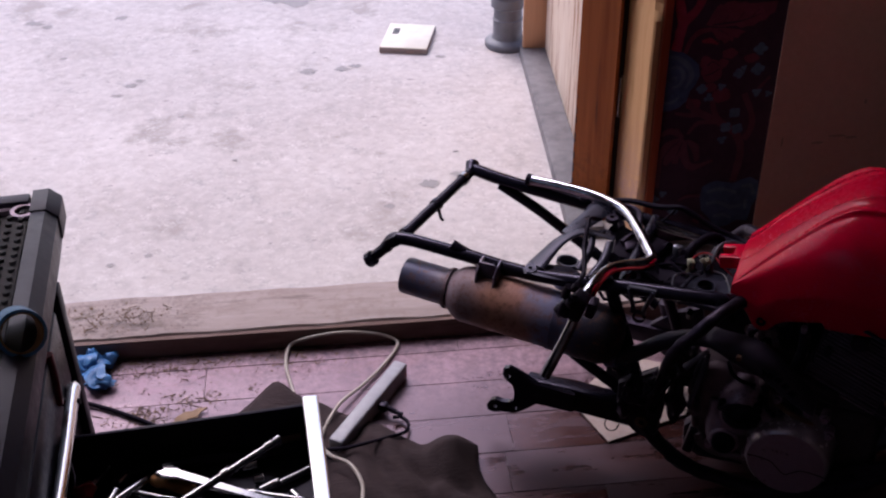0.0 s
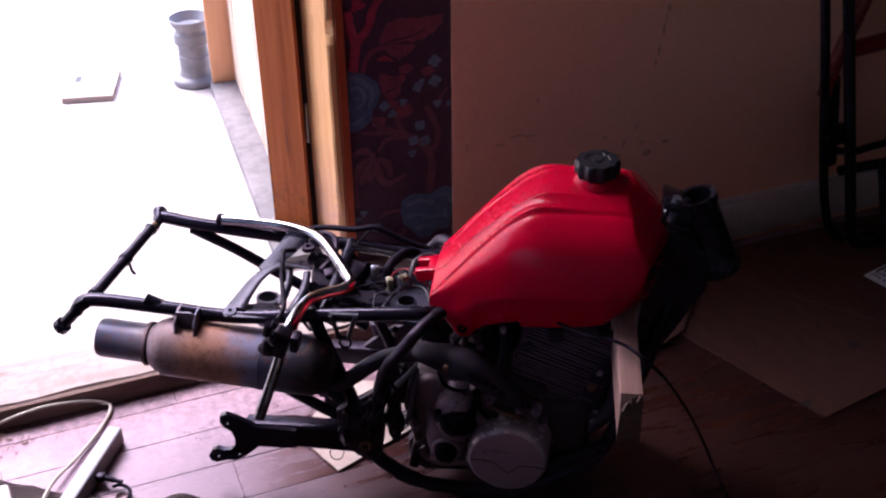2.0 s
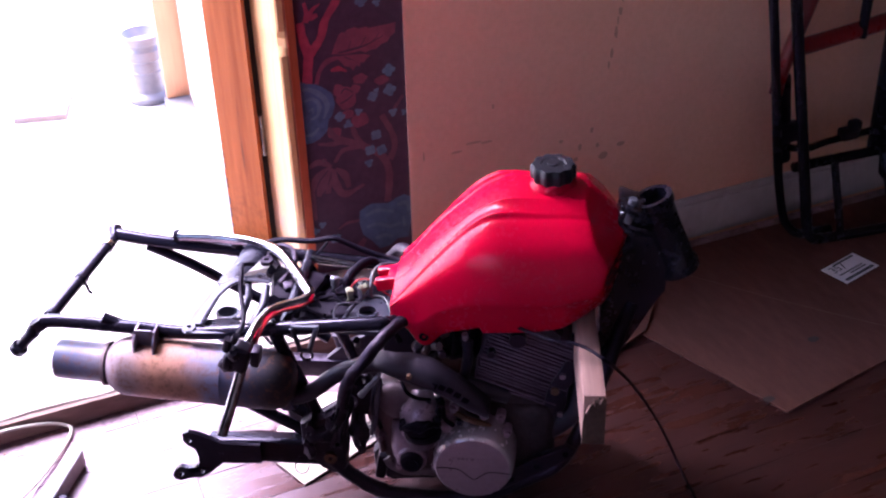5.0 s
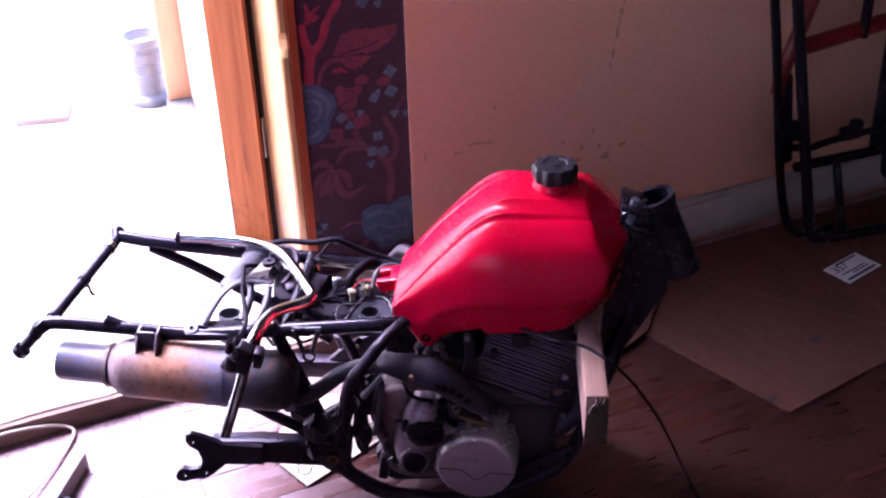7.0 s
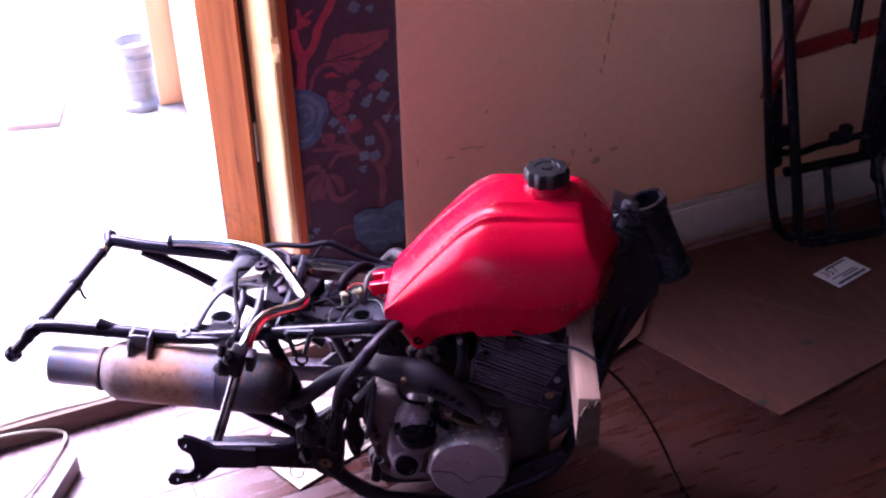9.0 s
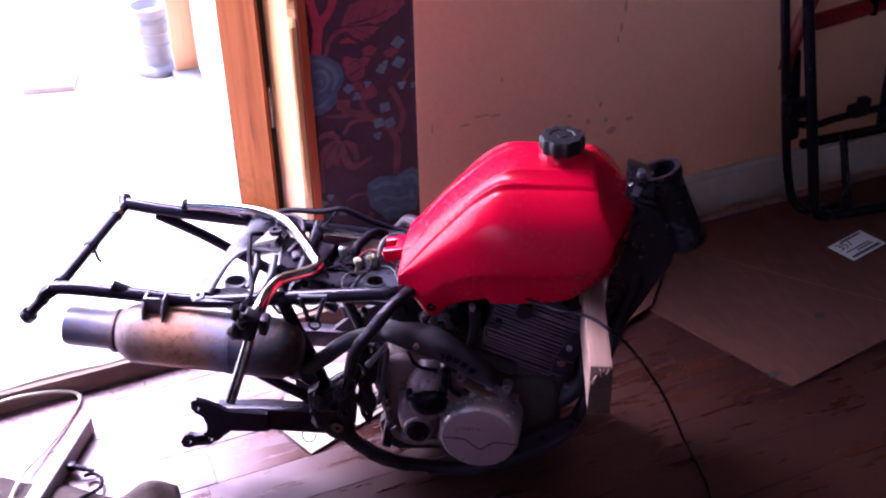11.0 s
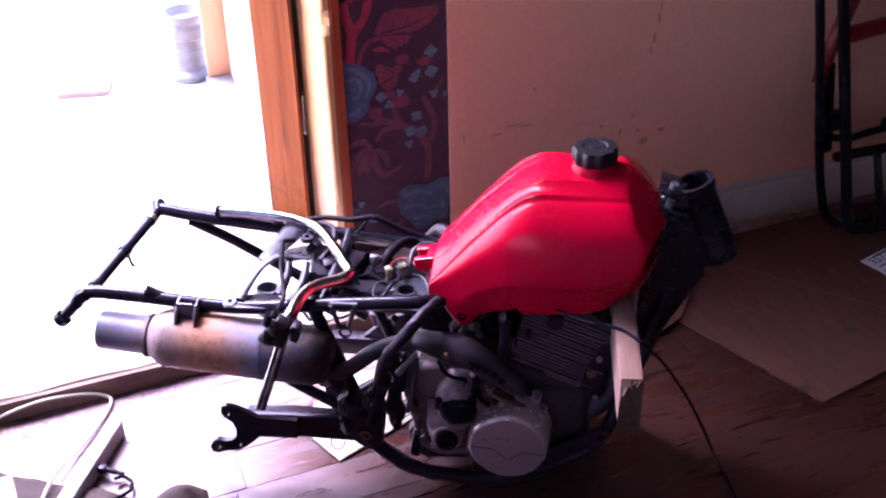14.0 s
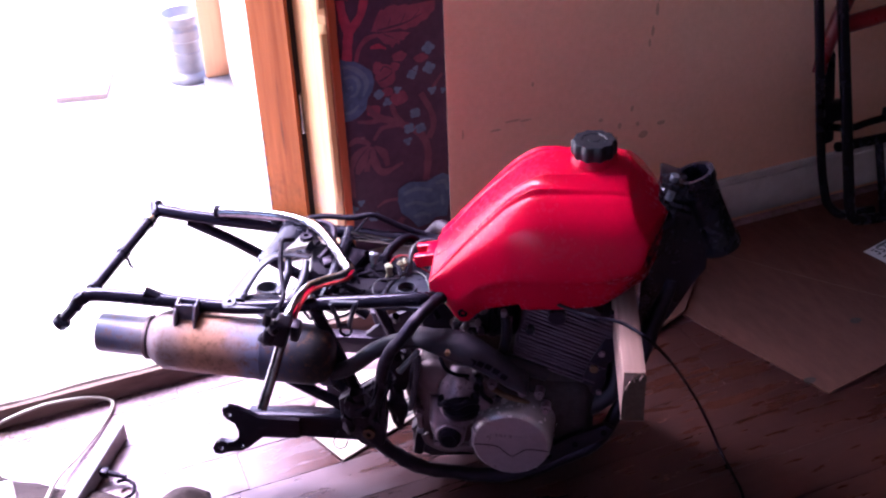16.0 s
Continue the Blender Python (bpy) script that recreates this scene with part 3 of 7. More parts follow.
door = thing("door_1", "open door, worn pine edge, brown stile and dark floral painted panel", "door")
tagged(door, kind="structure")
edge_bm = bmesh.new()
K = 120
for i in range(K + 1):
    z = 0.03 + (TALL - 0.03) * i / K
    chip = 0.008 * max(0.0, noise.noise(Vector((z * 15, 1, 0)))) + 0.006 * max(0.0, noise.noise(Vector((z * 47, 5, 0))))
    if z < 0.36:
        chip += 0.018 * (0.36 - z) / 0.36 * (0.6 + noise.noise(Vector((z * 33, 2, 0))))
    if 0.612 < z < 0.645:
        chip += 0.016
    c = max(0.0, chip)
    w = 0.0012 * noise.noise(Vector((z * 21, 8, 0)))
    for x, y in ((0.678, 2.323), (0.6478, 2.308), (0.6498 + w, 2.298), (0.6635 + w + c * 0.25, 2.170 + c), (0.6675 + c * 0.5, 2.166 + c * 0.7), (0.6802, 2.168), (0.6828, 2.240), (0.6828, 2.323)):
        edge_bm.verts.new((x, y, z))
edge_bm.verts.ensure_lookup_table()
for i in range(K):
    for k in range(7):
        a = i * 8 + k
        edge_bm.faces.new([edge_bm.verts[j] for j in (a, a + 1, a + 9, a + 8)])
part("door_edge", edge_bm, M_DOOREDGE, door, "pale worn pine edge, chipped and scratched", 30)
part("stile", prism([(0.6833, 2.162), (0.7020, 2.166), (0.7020, 2.200), (0.6833, 2.200)], 0.03, TALL, 0.002), M_STILE, door, "brown varnished stile")
panel = part("panel", block(0.7025, 1.07, 2.180, 2.205, 0.03, TALL), M_MURAL, door, "dark maroon panel painted with branches and flowers")
for z in (0.368, 1.75):
    h = bmesh.new()
    for k in range(5):
        cyl(h, (0.6405, 2.3055, z - 0.049 + 0.020 * k), (0.6405, 2.3055, z - 0.0302 + 0.020 * k), 0.0055, 10)
    box(h, (0.020, 0.003, 0.098), pose(0.640, 2.3155, z), 0.001)
    part("hinge", h, M_STEEL, door, "steel butt hinge")

# painted shapes on the panel, each a thin coat of paint
MY = 2.1797


def paint(bm, outline, lift):
    bm.faces.new([bm.verts.new((max(0.7032, x), MY - lift, z)) for x, z in outline])


def stroke(bm, pts, widths, lift):
    line = spline([(x, 0, z) for x, z in pts], 8)
    ws = np.interp(np.linspace(0, len(widths) - 1, len(line)), range(len(widths)), widths).tolist()
    left, right = [], []
    for i, q in enumerate(line):
        d = (line[min(i + 1, len(line) - 1)] - line[max(i - 1, 0)]).normalized()
        w = ws[i] * (1 + 0.25 * noise.noise(Vector((q.x * 60, q.z * 60, lift * 900))))
        s = Vector((-d.z, 0, d.x)) * w
        left.append(bm.verts.new((max(0.7032, q.x + s.x), MY - lift, q.z + s.z)))
        right.append(bm.verts.new((max(0.7032, q.x - s.x), MY - lift, q.z - s.z)))
    for i in range(len(line) - 1):
        bm.faces.new((left[i], left[i + 1], right[i + 1], right[i]))


def flower(bm, x, z, rx, rz, lobes, lift, seed):
    pts = []
    for k in range(48):
        a = 2 * math.pi * k / 48
        r = 1 + 0.06 * math.cos(lobes * a + seed) + 0.08 * noise.noise(Vector((math.cos(a) * 2, math.sin(a) * 2, seed)))
        pts.append((x + rx * r * math.cos(a), z + rz * r * math.sin(a)))
    paint(bm, pts, lift)


def painted(name, bm, material):
    part(name, bm, material, panel)


b = bmesh.new()
paint(b, [(0.780, 0.585), (0.790, 0.608), (0.799, 0.625), (0.805, 0.630), (0.812, 0.628), (0.820, 0.634), (0.836, 0.636), (0.843, 0.632), (0.861, 0.633), (0.868, 0.629), (0.899, 0.630), (0.912, 0.630), (0.929, 0.632), (0.926, 0.608), (0.916, 0.602), (0.908, 0.591), (0.894, 0.588), (0.883, 0.579), (0.868, 0.579), (0.857, 0.575), (0.845, 0.581), (0.812, 0.579)], 0.00065)
paint(b, [(0.785, 0.578), (0.818, 0.577), (0.851, 0.573), (0.868, 0.567), (0.857, 0.560), (0.853, 0.553), (0.844, 0.555), (0.842, 0.545), (0.835, 0.550), (0.826, 0.540), (0.819, 0.549), (0.808, 0.552), (0.800, 0.564)], 0.00070)
painted("painted_leaf", b, M_MURAL_ROSE)
b = bmesh.new()
flower(b, 0.806, 0.479, 0.0232, 0.0271, 5, 0.00075, 3)
flower(b, 0.789, 0.500, 0.0116, 0.0155, 4, 0.00080, 4)
flower(b, 0.828, 0.496, 0.0116, 0.0103, 4, 0.00085, 5)
flower(b, 0.840, 0.518, 0.0168, 0.0116, 5, 0.00090, 6)
flower(b, 0.890, 0.505, 0.0168, 0.0103, 4, 0.00095, 7)
flower(b, 0.834, 0.420, 0.0206, 0.0168, 4, 0.00100, 8)
flower(b, 0.806, 0.440, 0.0155, 0.0103, 3, 0.00105, 9)
flower(b, 0.773, 0.402, 0.0168, 0.0129, 4, 0.00110, 10)
painted("painted_leaf", b, M_MURAL_ROSE)
b = bmesh.new()
stroke(b, [(0.794, 0.585), (0.826, 0.588), (0.858, 0.592), (0.898, 0.606)], [0.0015, 0.0023, 0.0018, 0.0008], 0.00115)
stroke(b, [(0.817, 0.587), (0.826, 0.609)], [0.0010, 0.0005], 0.00120)
stroke(b, [(0.845, 0.590), (0.860, 0.613)], [0.0010, 0.0005], 0.00125)
stroke(b, [(0.871, 0.595), (0.891, 0.615)], [0.0010, 0.0005], 0.00130)
stroke(b, [(0.808, 0.574), (0.830, 0.562)], [0.0013, 0.0006], 0.00135)
stroke(b, [(0.790, 0.469), (0.806, 0.474), (0.822, 0.484)], [0.0013, 0.0019, 0.0010], 0.00140)
stroke(b, [(0.794, 0.492), (0.805, 0.501), (0.823, 0.489)], [0.0013, 0.0015, 0.0010], 0.00145)
painted("painted_rib", b, M_MURAL)
b = bmesh.new()
stroke(b, [(0.720, 0.523), (0.725, 0.563), (0.731, 0.600)], [0.0103, 0.0103, 0.0116], 0.00150)
stroke(b, [(0.731, 0.593), (0.720, 0.628), (0.716, 0.666)], [0.0103, 0.0103, 0.0077], 0.00155)
stroke(b, [(0.733, 0.595), (0.758, 0.624), (0.772, 0.663), (0.797, 0.698), (0.813, 0.733)], [0.0103, 0.0090, 0.0090, 0.0090, 0.0077], 0.00160)
stroke(b, [(0.728, 0.664), (0.733, 0.680), (0.729, 0.707)], [0.0052, 0.0065, 0.0039], 0.00165)
stroke(b, [(0.733, 0.676), (0.744, 0.674), (0.756, 0.677)], [0.0052, 0.0065, 0.0039], 0.00170)
stroke(b, [(0.739, 0.681), (0.749, 0.692), (0.763, 0.699)], [0.0039, 0.0045, 0.0019], 0.00175)
stroke(b, [(0.775, 0.549), (0.793, 0.550), (0.811, 0.541)], [0.0026, 0.0065, 0.0019], 0.00180)
painted("painted_trunk", b, M_MURAL_RED)
b = bmesh.new()
stroke(b, [(0.741, 0.524), (0.750, 0.551), (0.767, 0.570), (0.793, 0.576)], [0.0052, 0.0052, 0.0058, 0.0052], 0.00185)
painted("painted_stem", b, M_MURAL_ROSE)
b = bmesh.new()
stroke(b, [(0.758, 0.416), (0.778, 0.387), (0.817, 0.367), (0.848, 0.349)], [0.0052, 0.0090, 0.0077, 0.0077], 0.00190)
stroke(b, [(0.733, 0.383), (0.766, 0.376), (0.797, 0.377)], [0.0026, 0.0052, 0.0052], 0.00195)
stroke(b, [(0.768, 0.330), (0.789, 0.355), (0.829, 0.356)], [0.0039, 0.0052, 0.0052], 0.00200)
stroke(b, [(0.814, 0.412), (0.823, 0.381), (0.845, 0.349)], [0.0052, 0.0065, 0.0052], 0.00205)
stroke(b, [(0.885, 0.422), (0.908, 0.372), (0.912, 0.337), (0.899, 0.308)], [0.0065, 0.0065, 0.0077, 0.0077], 0.00210)
stroke(b, [(0.845, 0.352), (0.879, 0.323), (0.895, 0.286), (0.894, 0.242), (0.888, 0.201)], [0.0077, 0.0090, 0.0090, 0.0090, 0.0077], 0.00215)
stroke(b, [(0.938, 0.460), (0.921, 0.439), (0.908, 0.420)], [0.0039, 0.0039, 0.0026], 0.00220)
stroke(b, [(0.764, 0.157), (0.786, 0.168), (0.819, 0.167)], [0.0026, 0.0039, 0.0039], 0.00225)
stroke(b, [(0.811, 0.095), (0.827, 0.114)], [0.0103, 0.0065], 0.00230)
painted("painted_branch", b, M_MURAL_BROWN)
b = bmesh.new()
stroke(b, [(0.757, 0.320), (0.726, 0.300), (0.708, 0.270)], [0.0039, 0.0116, 0.0052], 0.00235)
stroke(b, [(0.762, 0.316), (0.737, 0.283), (0.723, 0.254)], [0.0039, 0.0129, 0.0052], 0.00240)
stroke(b, [(0.764, 0.314), (0.766, 0.276), (0.786, 0.245), (0.834, 0.259)], [0.0039, 0.0103, 0.0090, 0.0026], 0.00245)
stroke(b, [(0.768, 0.314), (0.787, 0.294), (0.797, 0.260)], [0.0039, 0.0116, 0.0052], 0.00250)
stroke(b, [(0.754, 0.325), (0.729, 0.339), (0.707, 0.330)], [0.0039, 0.0090, 0.0039], 0.00255)
stroke(b, [(0.710, 0.272), (0.709, 0.231), (0.712, 0.195)], [0.0065, 0.0077, 0.0039], 0.00260)
stroke(b, [(0.759, 0.321), (0.741, 0.339), (0.748, 0.342)], [0.0039, 0.0065, 0.0026], 0.00265)
stroke(b, [(0.751, 0.288), (0.746, 0.256)], [0.0065, 0.0077], 0.00270)
painted("painted_fern", b, M_MURAL_BROWN)
b = bmesh.new()
stroke(b, [(0.752, 0.315), (0.730, 0.293), (0.714, 0.265)], [0.0010, 0.0015, 0.0006], 0.00275)
stroke(b, [(0.769, 0.308), (0.783, 0.280), (0.792, 0.255)], [0.0010, 0.0015, 0.0006], 0.00280)
stroke(b, [(0.758, 0.309), (0.748, 0.277)], [0.0013, 0.0008], 0.00285)
painted("painted_rib", b, M_MURAL)
b = bmesh.new()
paint(b, [(0.705, 0.537), (0.719, 0.530), (0.738, 0.526), (0.756, 0.513), (0.774, 0.497), (0.779, 0.471), (0.772, 0.449), (0.761, 0.435), (0.756, 0.411), (0.739, 0.396), (0.720, 0.389), (0.705, 0.390), (0.705, 0.397), (0.705, 0.443), (0.705, 0.496)], 0.00290)
painted("painted_flower", b, M_MURAL_BLUE)
b = bmesh.new()
stroke(b, [(0.707, 0.518), (0.726, 0.514), (0.750, 0.496), (0.761, 0.470), (0.751, 0.442)], [0.0026, 0.0052, 0.0058, 0.0052, 0.0026], 0.00295)
stroke(b, [(0.709, 0.491), (0.730, 0.492), (0.743, 0.474), (0.736, 0.451), (0.720, 0.446)], [0.0026, 0.0045, 0.0045, 0.0039, 0.0026], 0.00300)
stroke(b, [(0.705, 0.410), (0.722, 0.410), (0.739, 0.423)], [0.0026, 0.0045, 0.0026], 0.00305)
stroke(b, [(0.717, 0.466), (0.726, 0.469), (0.728, 0.459)], [0.0026, 0.0032, 0.0019], 0.00310)
painted("painted_petals", b, M_MURAL_PALE)
b = bmesh.new()
paint(b, [(0.818, 0.192), (0.836, 0.202), (0.850, 0.205), (0.889, 0.196), (0.909, 0.205), (0.929, 0.210), (0.949, 0.198), (0.955, 0.163), (0.943, 0.131), (0.937, 0.092), (0.909, 0.095), (0.891, 0.082), (0.862, 0.078), (0.844, 0.105), (0.822, 0.128), (0.815, 0.162)], 0.00315)
painted("painted_flower", b, M_MURAL_BLUE)
b = bmesh.new()
stroke(b, [(0.831, 0.176), (0.863, 0.183), (0.902, 0.170)], [0.0039, 0.0052, 0.0039], 0.00320)
stroke(b, [(0.911, 0.186), (0.934, 0.186), (0.942, 0.163)], [0.0039, 0.0052, 0.0039], 0.00325)
stroke(b, [(0.832, 0.145), (0.860, 0.147), (0.891, 0.133), (0.917, 0.135)], [0.0039, 0.0052, 0.0052, 0.0026], 0.00330)
stroke(b, [(0.852, 0.109), (0.876, 0.112), (0.895, 0.103)], [0.0039, 0.0052, 0.0039], 0.00335)
stroke(b, [(0.924, 0.152), (0.928, 0.123)], [0.0039, 0.0039], 0.00340)
painted("painted_petals", b, M_MURAL_PALE)
b = bmesh.new()
for n_, (x, z, r, k) in enumerate(((0.907, 0.526, 0.0142, 4), (0.907, 0.479, 0.0142, 4), (0.866, 0.471, 0.0116, 4), (0.876, 0.484, 0.0065, 3), (0.912, 0.424, 0.0103, 3), (0.939, 0.419, 0.0077, 3), (0.869, 0.377, 0.0129, 4), (0.853, 0.342, 0.0129, 4), (0.880, 0.337, 0.0129, 4), (0.848, 0.311, 0.0103, 3), (0.831, 0.442, 0.0090, 3), (0.787, 0.439, 0.0116, 4), (0.805, 0.417, 0.0103, 3), (0.852, 0.692, 0.0129, 4), (0.887, 0.683, 0.0090, 3), (0.726, 0.179, 0.0090, 3), (0.708, 0.166, 0.0103, 3), (0.755, 0.135, 0.0129, 4))):
    for q in range(k):
        a = 2 * math.pi * q / k + 1.7 * n_
        flower(b, x + 0.55 * r * math.cos(a), z + 0.55 * r * math.sin(a), 0.55 * r, 0.5 * r, 3, 0.0024 + 0.00002 * (n_ * 4 + q), n_ + q)
painted("painted_buds", b, M_MURAL_PALE)

# scuffs on the tan wall
for n_, (x, z, sx, sz) in enumerate(((1.372, 0.668, 0.003, 0.006), (1.402, 0.655, 0.003, 0.008), (1.392, 0.606, 0.002, 0.010), (1.375, 0.505, 0.003, 0.010), (1.26, 0.340, 0.006, 0.004), (1.31, 0.315, 0.005, 0.008), (1.34, 0.352, 0.004, 0.008), (1.42, 0.300, 0.010, 0.006), (1.30, 0.285, 0.007, 0.005), (1.00, 0.372, 0.014, 0.003), (0.922, 0.378, 0.002, 0.012), (1.397, 0.627, 0.005, 0.010), (1.389, 0.580, 0.004, 0.016), (1.381, 0.531, 0.004, 0.012), (1.088, 0.463, 0.003, 0.006),
                                     (1.374, 0.280, 0.012, 0.010), (1.357, 0.310, 0.005, 0.006), (1.040, 0.386, 0.02, 0.003), (1.071, 0.381, 0.014, 0.003), (1.408, 0.672, 0.003, 0.004))):
    b = bmesh.new()
    b.faces.new([b.verts.new((x + sx * math.cos(a) * (1 + 0.4 * noise.noise(Vector((n_, a, 0)))), 2.0272, z + sz * math.sin(a) * (1 + 0.4 * noise.noise(Vector((a, n_, 2)))))) for a in (2 * math.pi * k / 12 for k in range(12))])
    tagged(part("wall_scuff", b, M_SCUFF), "dark scuff mark on the tan wall", "stain", "wall scuffs", "stuff")

# outside: kerb, chipboard wall and post beyond the door
KERB = pose(0.522, 2.20, 0, 0, 0, -3.1)
bm = bmesh.new()
box(bm, (0.085, 1.085, 0.09), KERB @ pose(0.0425, 0.5625, 0.032), 0.006)
structure("kerb", bm, M_CURB, "grey concrete kerb beside the chipboard wall", "kerb")
bm = bmesh.new()
box(bm, (0.03, 0.795, 2.2), KERB @ pose(0.092, 0.6775, 1.178), 0.002)
structure("wall_chipboard", bm, M_OSB, "pale chipboard sheet wall with brown peeling streaks outside the door", "wall")
bm = bmesh.new()
box(bm, (0.076, 0.024, 2.2), KERB @ pose(0.046, 1.090, 1.178), 0.002)
structure("corner_post", bm, M_POST, "orange timber corner post at the end of the chipboard wall", "post")
# Added out of view, to keep high sky light off upward faces.
structure("eave", block(-3.4, 3.4, 2.121, 2.50, 2.30, 2.38), M_DIMWALL, "plain unseen eave, added to block the high sky", "eave")

# damp patches on the concrete
rnd = random.Random(4)
stains = [(-0.649, 3.151, 0.010), (-0.449, 2.987, 0.008), (-0.548, 2.233, 0.008), (-0.464, 2.263, 0.008), (-0.087, 3.256, 0.020), (0.018, 3.264, 0.018), (0.06, 3.28, 0.016), (-1.012, 3.768, 0.025), (-0.96, 3.73, 0.014),
          (-0.133, 3.90, 0.07), (0.22, 2.52, 0.02), (0.30, 2.56, 0.015), (-0.60, 3.25, 0.012), (-0.62, 3.22, 0.016), (-0.72, 3.78, 0.018), (0.11, 2.42, 0.012), (-0.86, 3.45, 0.01), (0.33, 3.32, 0.012)]
for x, y, r in stains:
    b = bmesh.new()
    k0 = rnd.random() * 50
    b.faces.new([b.verts.new((x + 1.2 * r * math.cos(a) * (1 + 0.8 * noise.noise(Vector((math.cos(a) * 2.6 + k0, math.sin(a) * 2.6, 0)))), y + r * math.sin(a) * (1 + 0.8 * noise.noise(Vector((math.cos(a) * 2.6, math.sin(a) * 2.6, k0)))), 0.0462)) for a in (2 * math.pi * k / 30 for k in range(30))])
    tagged(part("damp_patch", b, M_STAIN), "dark damp patch on the concrete", "stain", "damp patches", "stuff")
rg = random.Random(8)
b = bmesh.new()
for k in range(230):
    x, y = rg.uniform(-1.3, 0.52), rg.uniform(2.12, 4.3)
    r = rg.choice((0.0015, 0.002, 0.002, 0.003, 0.004)) * rg.uniform(0.6, 1.4)
    e = rg.uniform(1.0, 2.4)
    b.faces.new([b.verts.new((x + e * r * math.cos(a) * rg.uniform(0.6, 1.2), y + r * math.sin(a) * rg.uniform(0.6, 1.2), 0.0466)) for a in (2 * math.pi * q / 9 for q in range(9))])
tagged(part("concrete_specks", b, M_STAIN), "small dark specks and grit on the concrete", "grit", "", "stuff")
# ---- the stripped quad bike: frame, engine and tank on the floor ----
BIKE = pose(0.173, 1.853, 0, 0, 0, -30)  # x runs forwards along the bike, y away from the doorway side's viewer, z up
bike = thing("quad_bike_frame", "stripped quad bike, black frame, red plastic tank, dirty engine, on floorboards", "quad bike", BIKE)


def bp(name, bm, material, parent=None, label="", angle=38):
    return part(name, bm, material, parent or bike, label, angle)


R = 0.0125
for side in (-1, 1):
    rear = [(-0.045, -0.130, 0.352), (-0.018, -0.122, 0.374)] if side < 0 else [(0.020, 0.126, 0.402), (0.045, 0.123, 0.400)]
    rail = bp("frame_rail", pipe(rear + [ (0.10, 0.12 * side, 0.370 if side < 0 else 0.394), (0.241, 0.12 * side, 0.362 if side < 0 else 0.381),
                                  (0.40, 0.12 * side, 0.380 if side < 0 else 0.372), (0.555, 0.117 * side, 0.396 if side < 0 else 0.360), (0.582, 0.100 * side, 0.388 if side < 0 else 0.36), (0.62, 0.062 * side, 0.376), (0.75, 0.045 * side, 0.40), (0.98, 0.028 * side, 0.52)], R), M_BLACK)
    end = bmesh.new()
    if side < 0:
        cyl(end, (-0.066, -0.133, 0.330), (-0.042, -0.129, 0.355), 0.0105, 14)
        ring(end, (-0.070, -0.134, 0.325), (-0.5, -0.05, -0.45), 0.004, 0.015, 0.012, 16)
        box(end, (0.03, 0.022, 0.022), pose(-0.03, -0.126, 0.368, 0, -35, 0), 0.004)
    else:
        cyl(end, (0.024, 0.118, 0.399), (0.020, 0.131, 0.405), 0.0130, 14)
        ring(end, (0.020, 0.131, 0.405), (-0.3, 0.9, 0.3), 0.004, 0.0135, 0.007, 16)
    bp("end_fitting", end, M_BLACK, rail)
    bp("brace", pipe([(0.085, 0.119 * side, 0.384), (0.165, 0.116 * side, 0.348), (0.232, 0.112 * side, 0.312), (0.33, 0.11 * side, 0.255), (0.42, 0.11 * side, 0.19)], 0.0105), M_BLACK)
    bp("upright_tube", pipe([(0.384, 0.12 * side, 0.372), (0.42, 0.12 * side, 0.27), (0.464, 0.12 * side, 0.137)], 0.0115), M_BLACK)
    LOWER = [(0.621, 0.13, 0.022), (0.683, 0.125, 0.017), (0.735, 0.12, 0.026), (0.80, 0.11, 0.050), (0.885, 0.095, 0.11), (0.945, 0.045, 0.26), (0.985, 0.02, 0.40)]
    bp("main_tube", caked(pipe([(x, d * side, z) for x, d, z in [(0.622, 0.070, 0.384), (0.600, 0.096, 0.388), (0.584, 0.124, 0.388), (0.563, 0.155, 0.375), (0.539, 0.168, 0.345), (0.520, 0.168, 0.318), (0.508, 0.165, 0.286), (0.501, 0.160, 0.252), (0.494, 0.152, 0.210), (0.484, 0.146, 0.175), (0.468, 0.140, 0.128)]], 0.0108, 14, 10), 0.0013, 75), M_GREASE)
    bp("cradle_tube", caked(pipe([(x, d * side, z) for x, d, z in [(0.432, 0.136, 0.188), (0.448, 0.138, 0.148), (0.468, 0.140, 0.113), (0.498, 0.140, 0.079), (0.528, 0.140, 0.055), (0.569, 0.138, 0.035)] + LOWER], 0.0138, 14, 8), 0.0026, 60), M_GREASE)
bp("lower_strut", pipe([(0.285, -0.122, 0.243), (0.335, -0.122, 0.207), (0.47, -0.122, 0.130)], 0.0105), M_BLACK)
cross = bp("rear_crossbar", pipe([(-0.017, -0.118, 0.374), (0.003, 0.0, 0.387), (0.023, 0.120, 0.400)], 0.0105), M_BLACK)
for d in (-0.005, 0.092, -0.105):
    k = (d + 0.118) / 0.238
    b = bmesh.new()
    cyl(b, (-0.017 + 0.040 * (k - 0.025), d - 0.006, 0.374 + 0.025 * k), (-0.017 + 0.040 * (k + 0.025), d + 0.006, 0.374 + 0.025 * k), 0.0128, 14)
    bp("clip", b, M_STEEL if d > 0.05 else M_BLACK, cross)
bp("hook", pipe([(0.008, -0.004, 0.375), (0.012, -0.006, 0.360), (0.018, -0.006, 0.355)], 0.003, 8, 4), M_BLACK, cross)

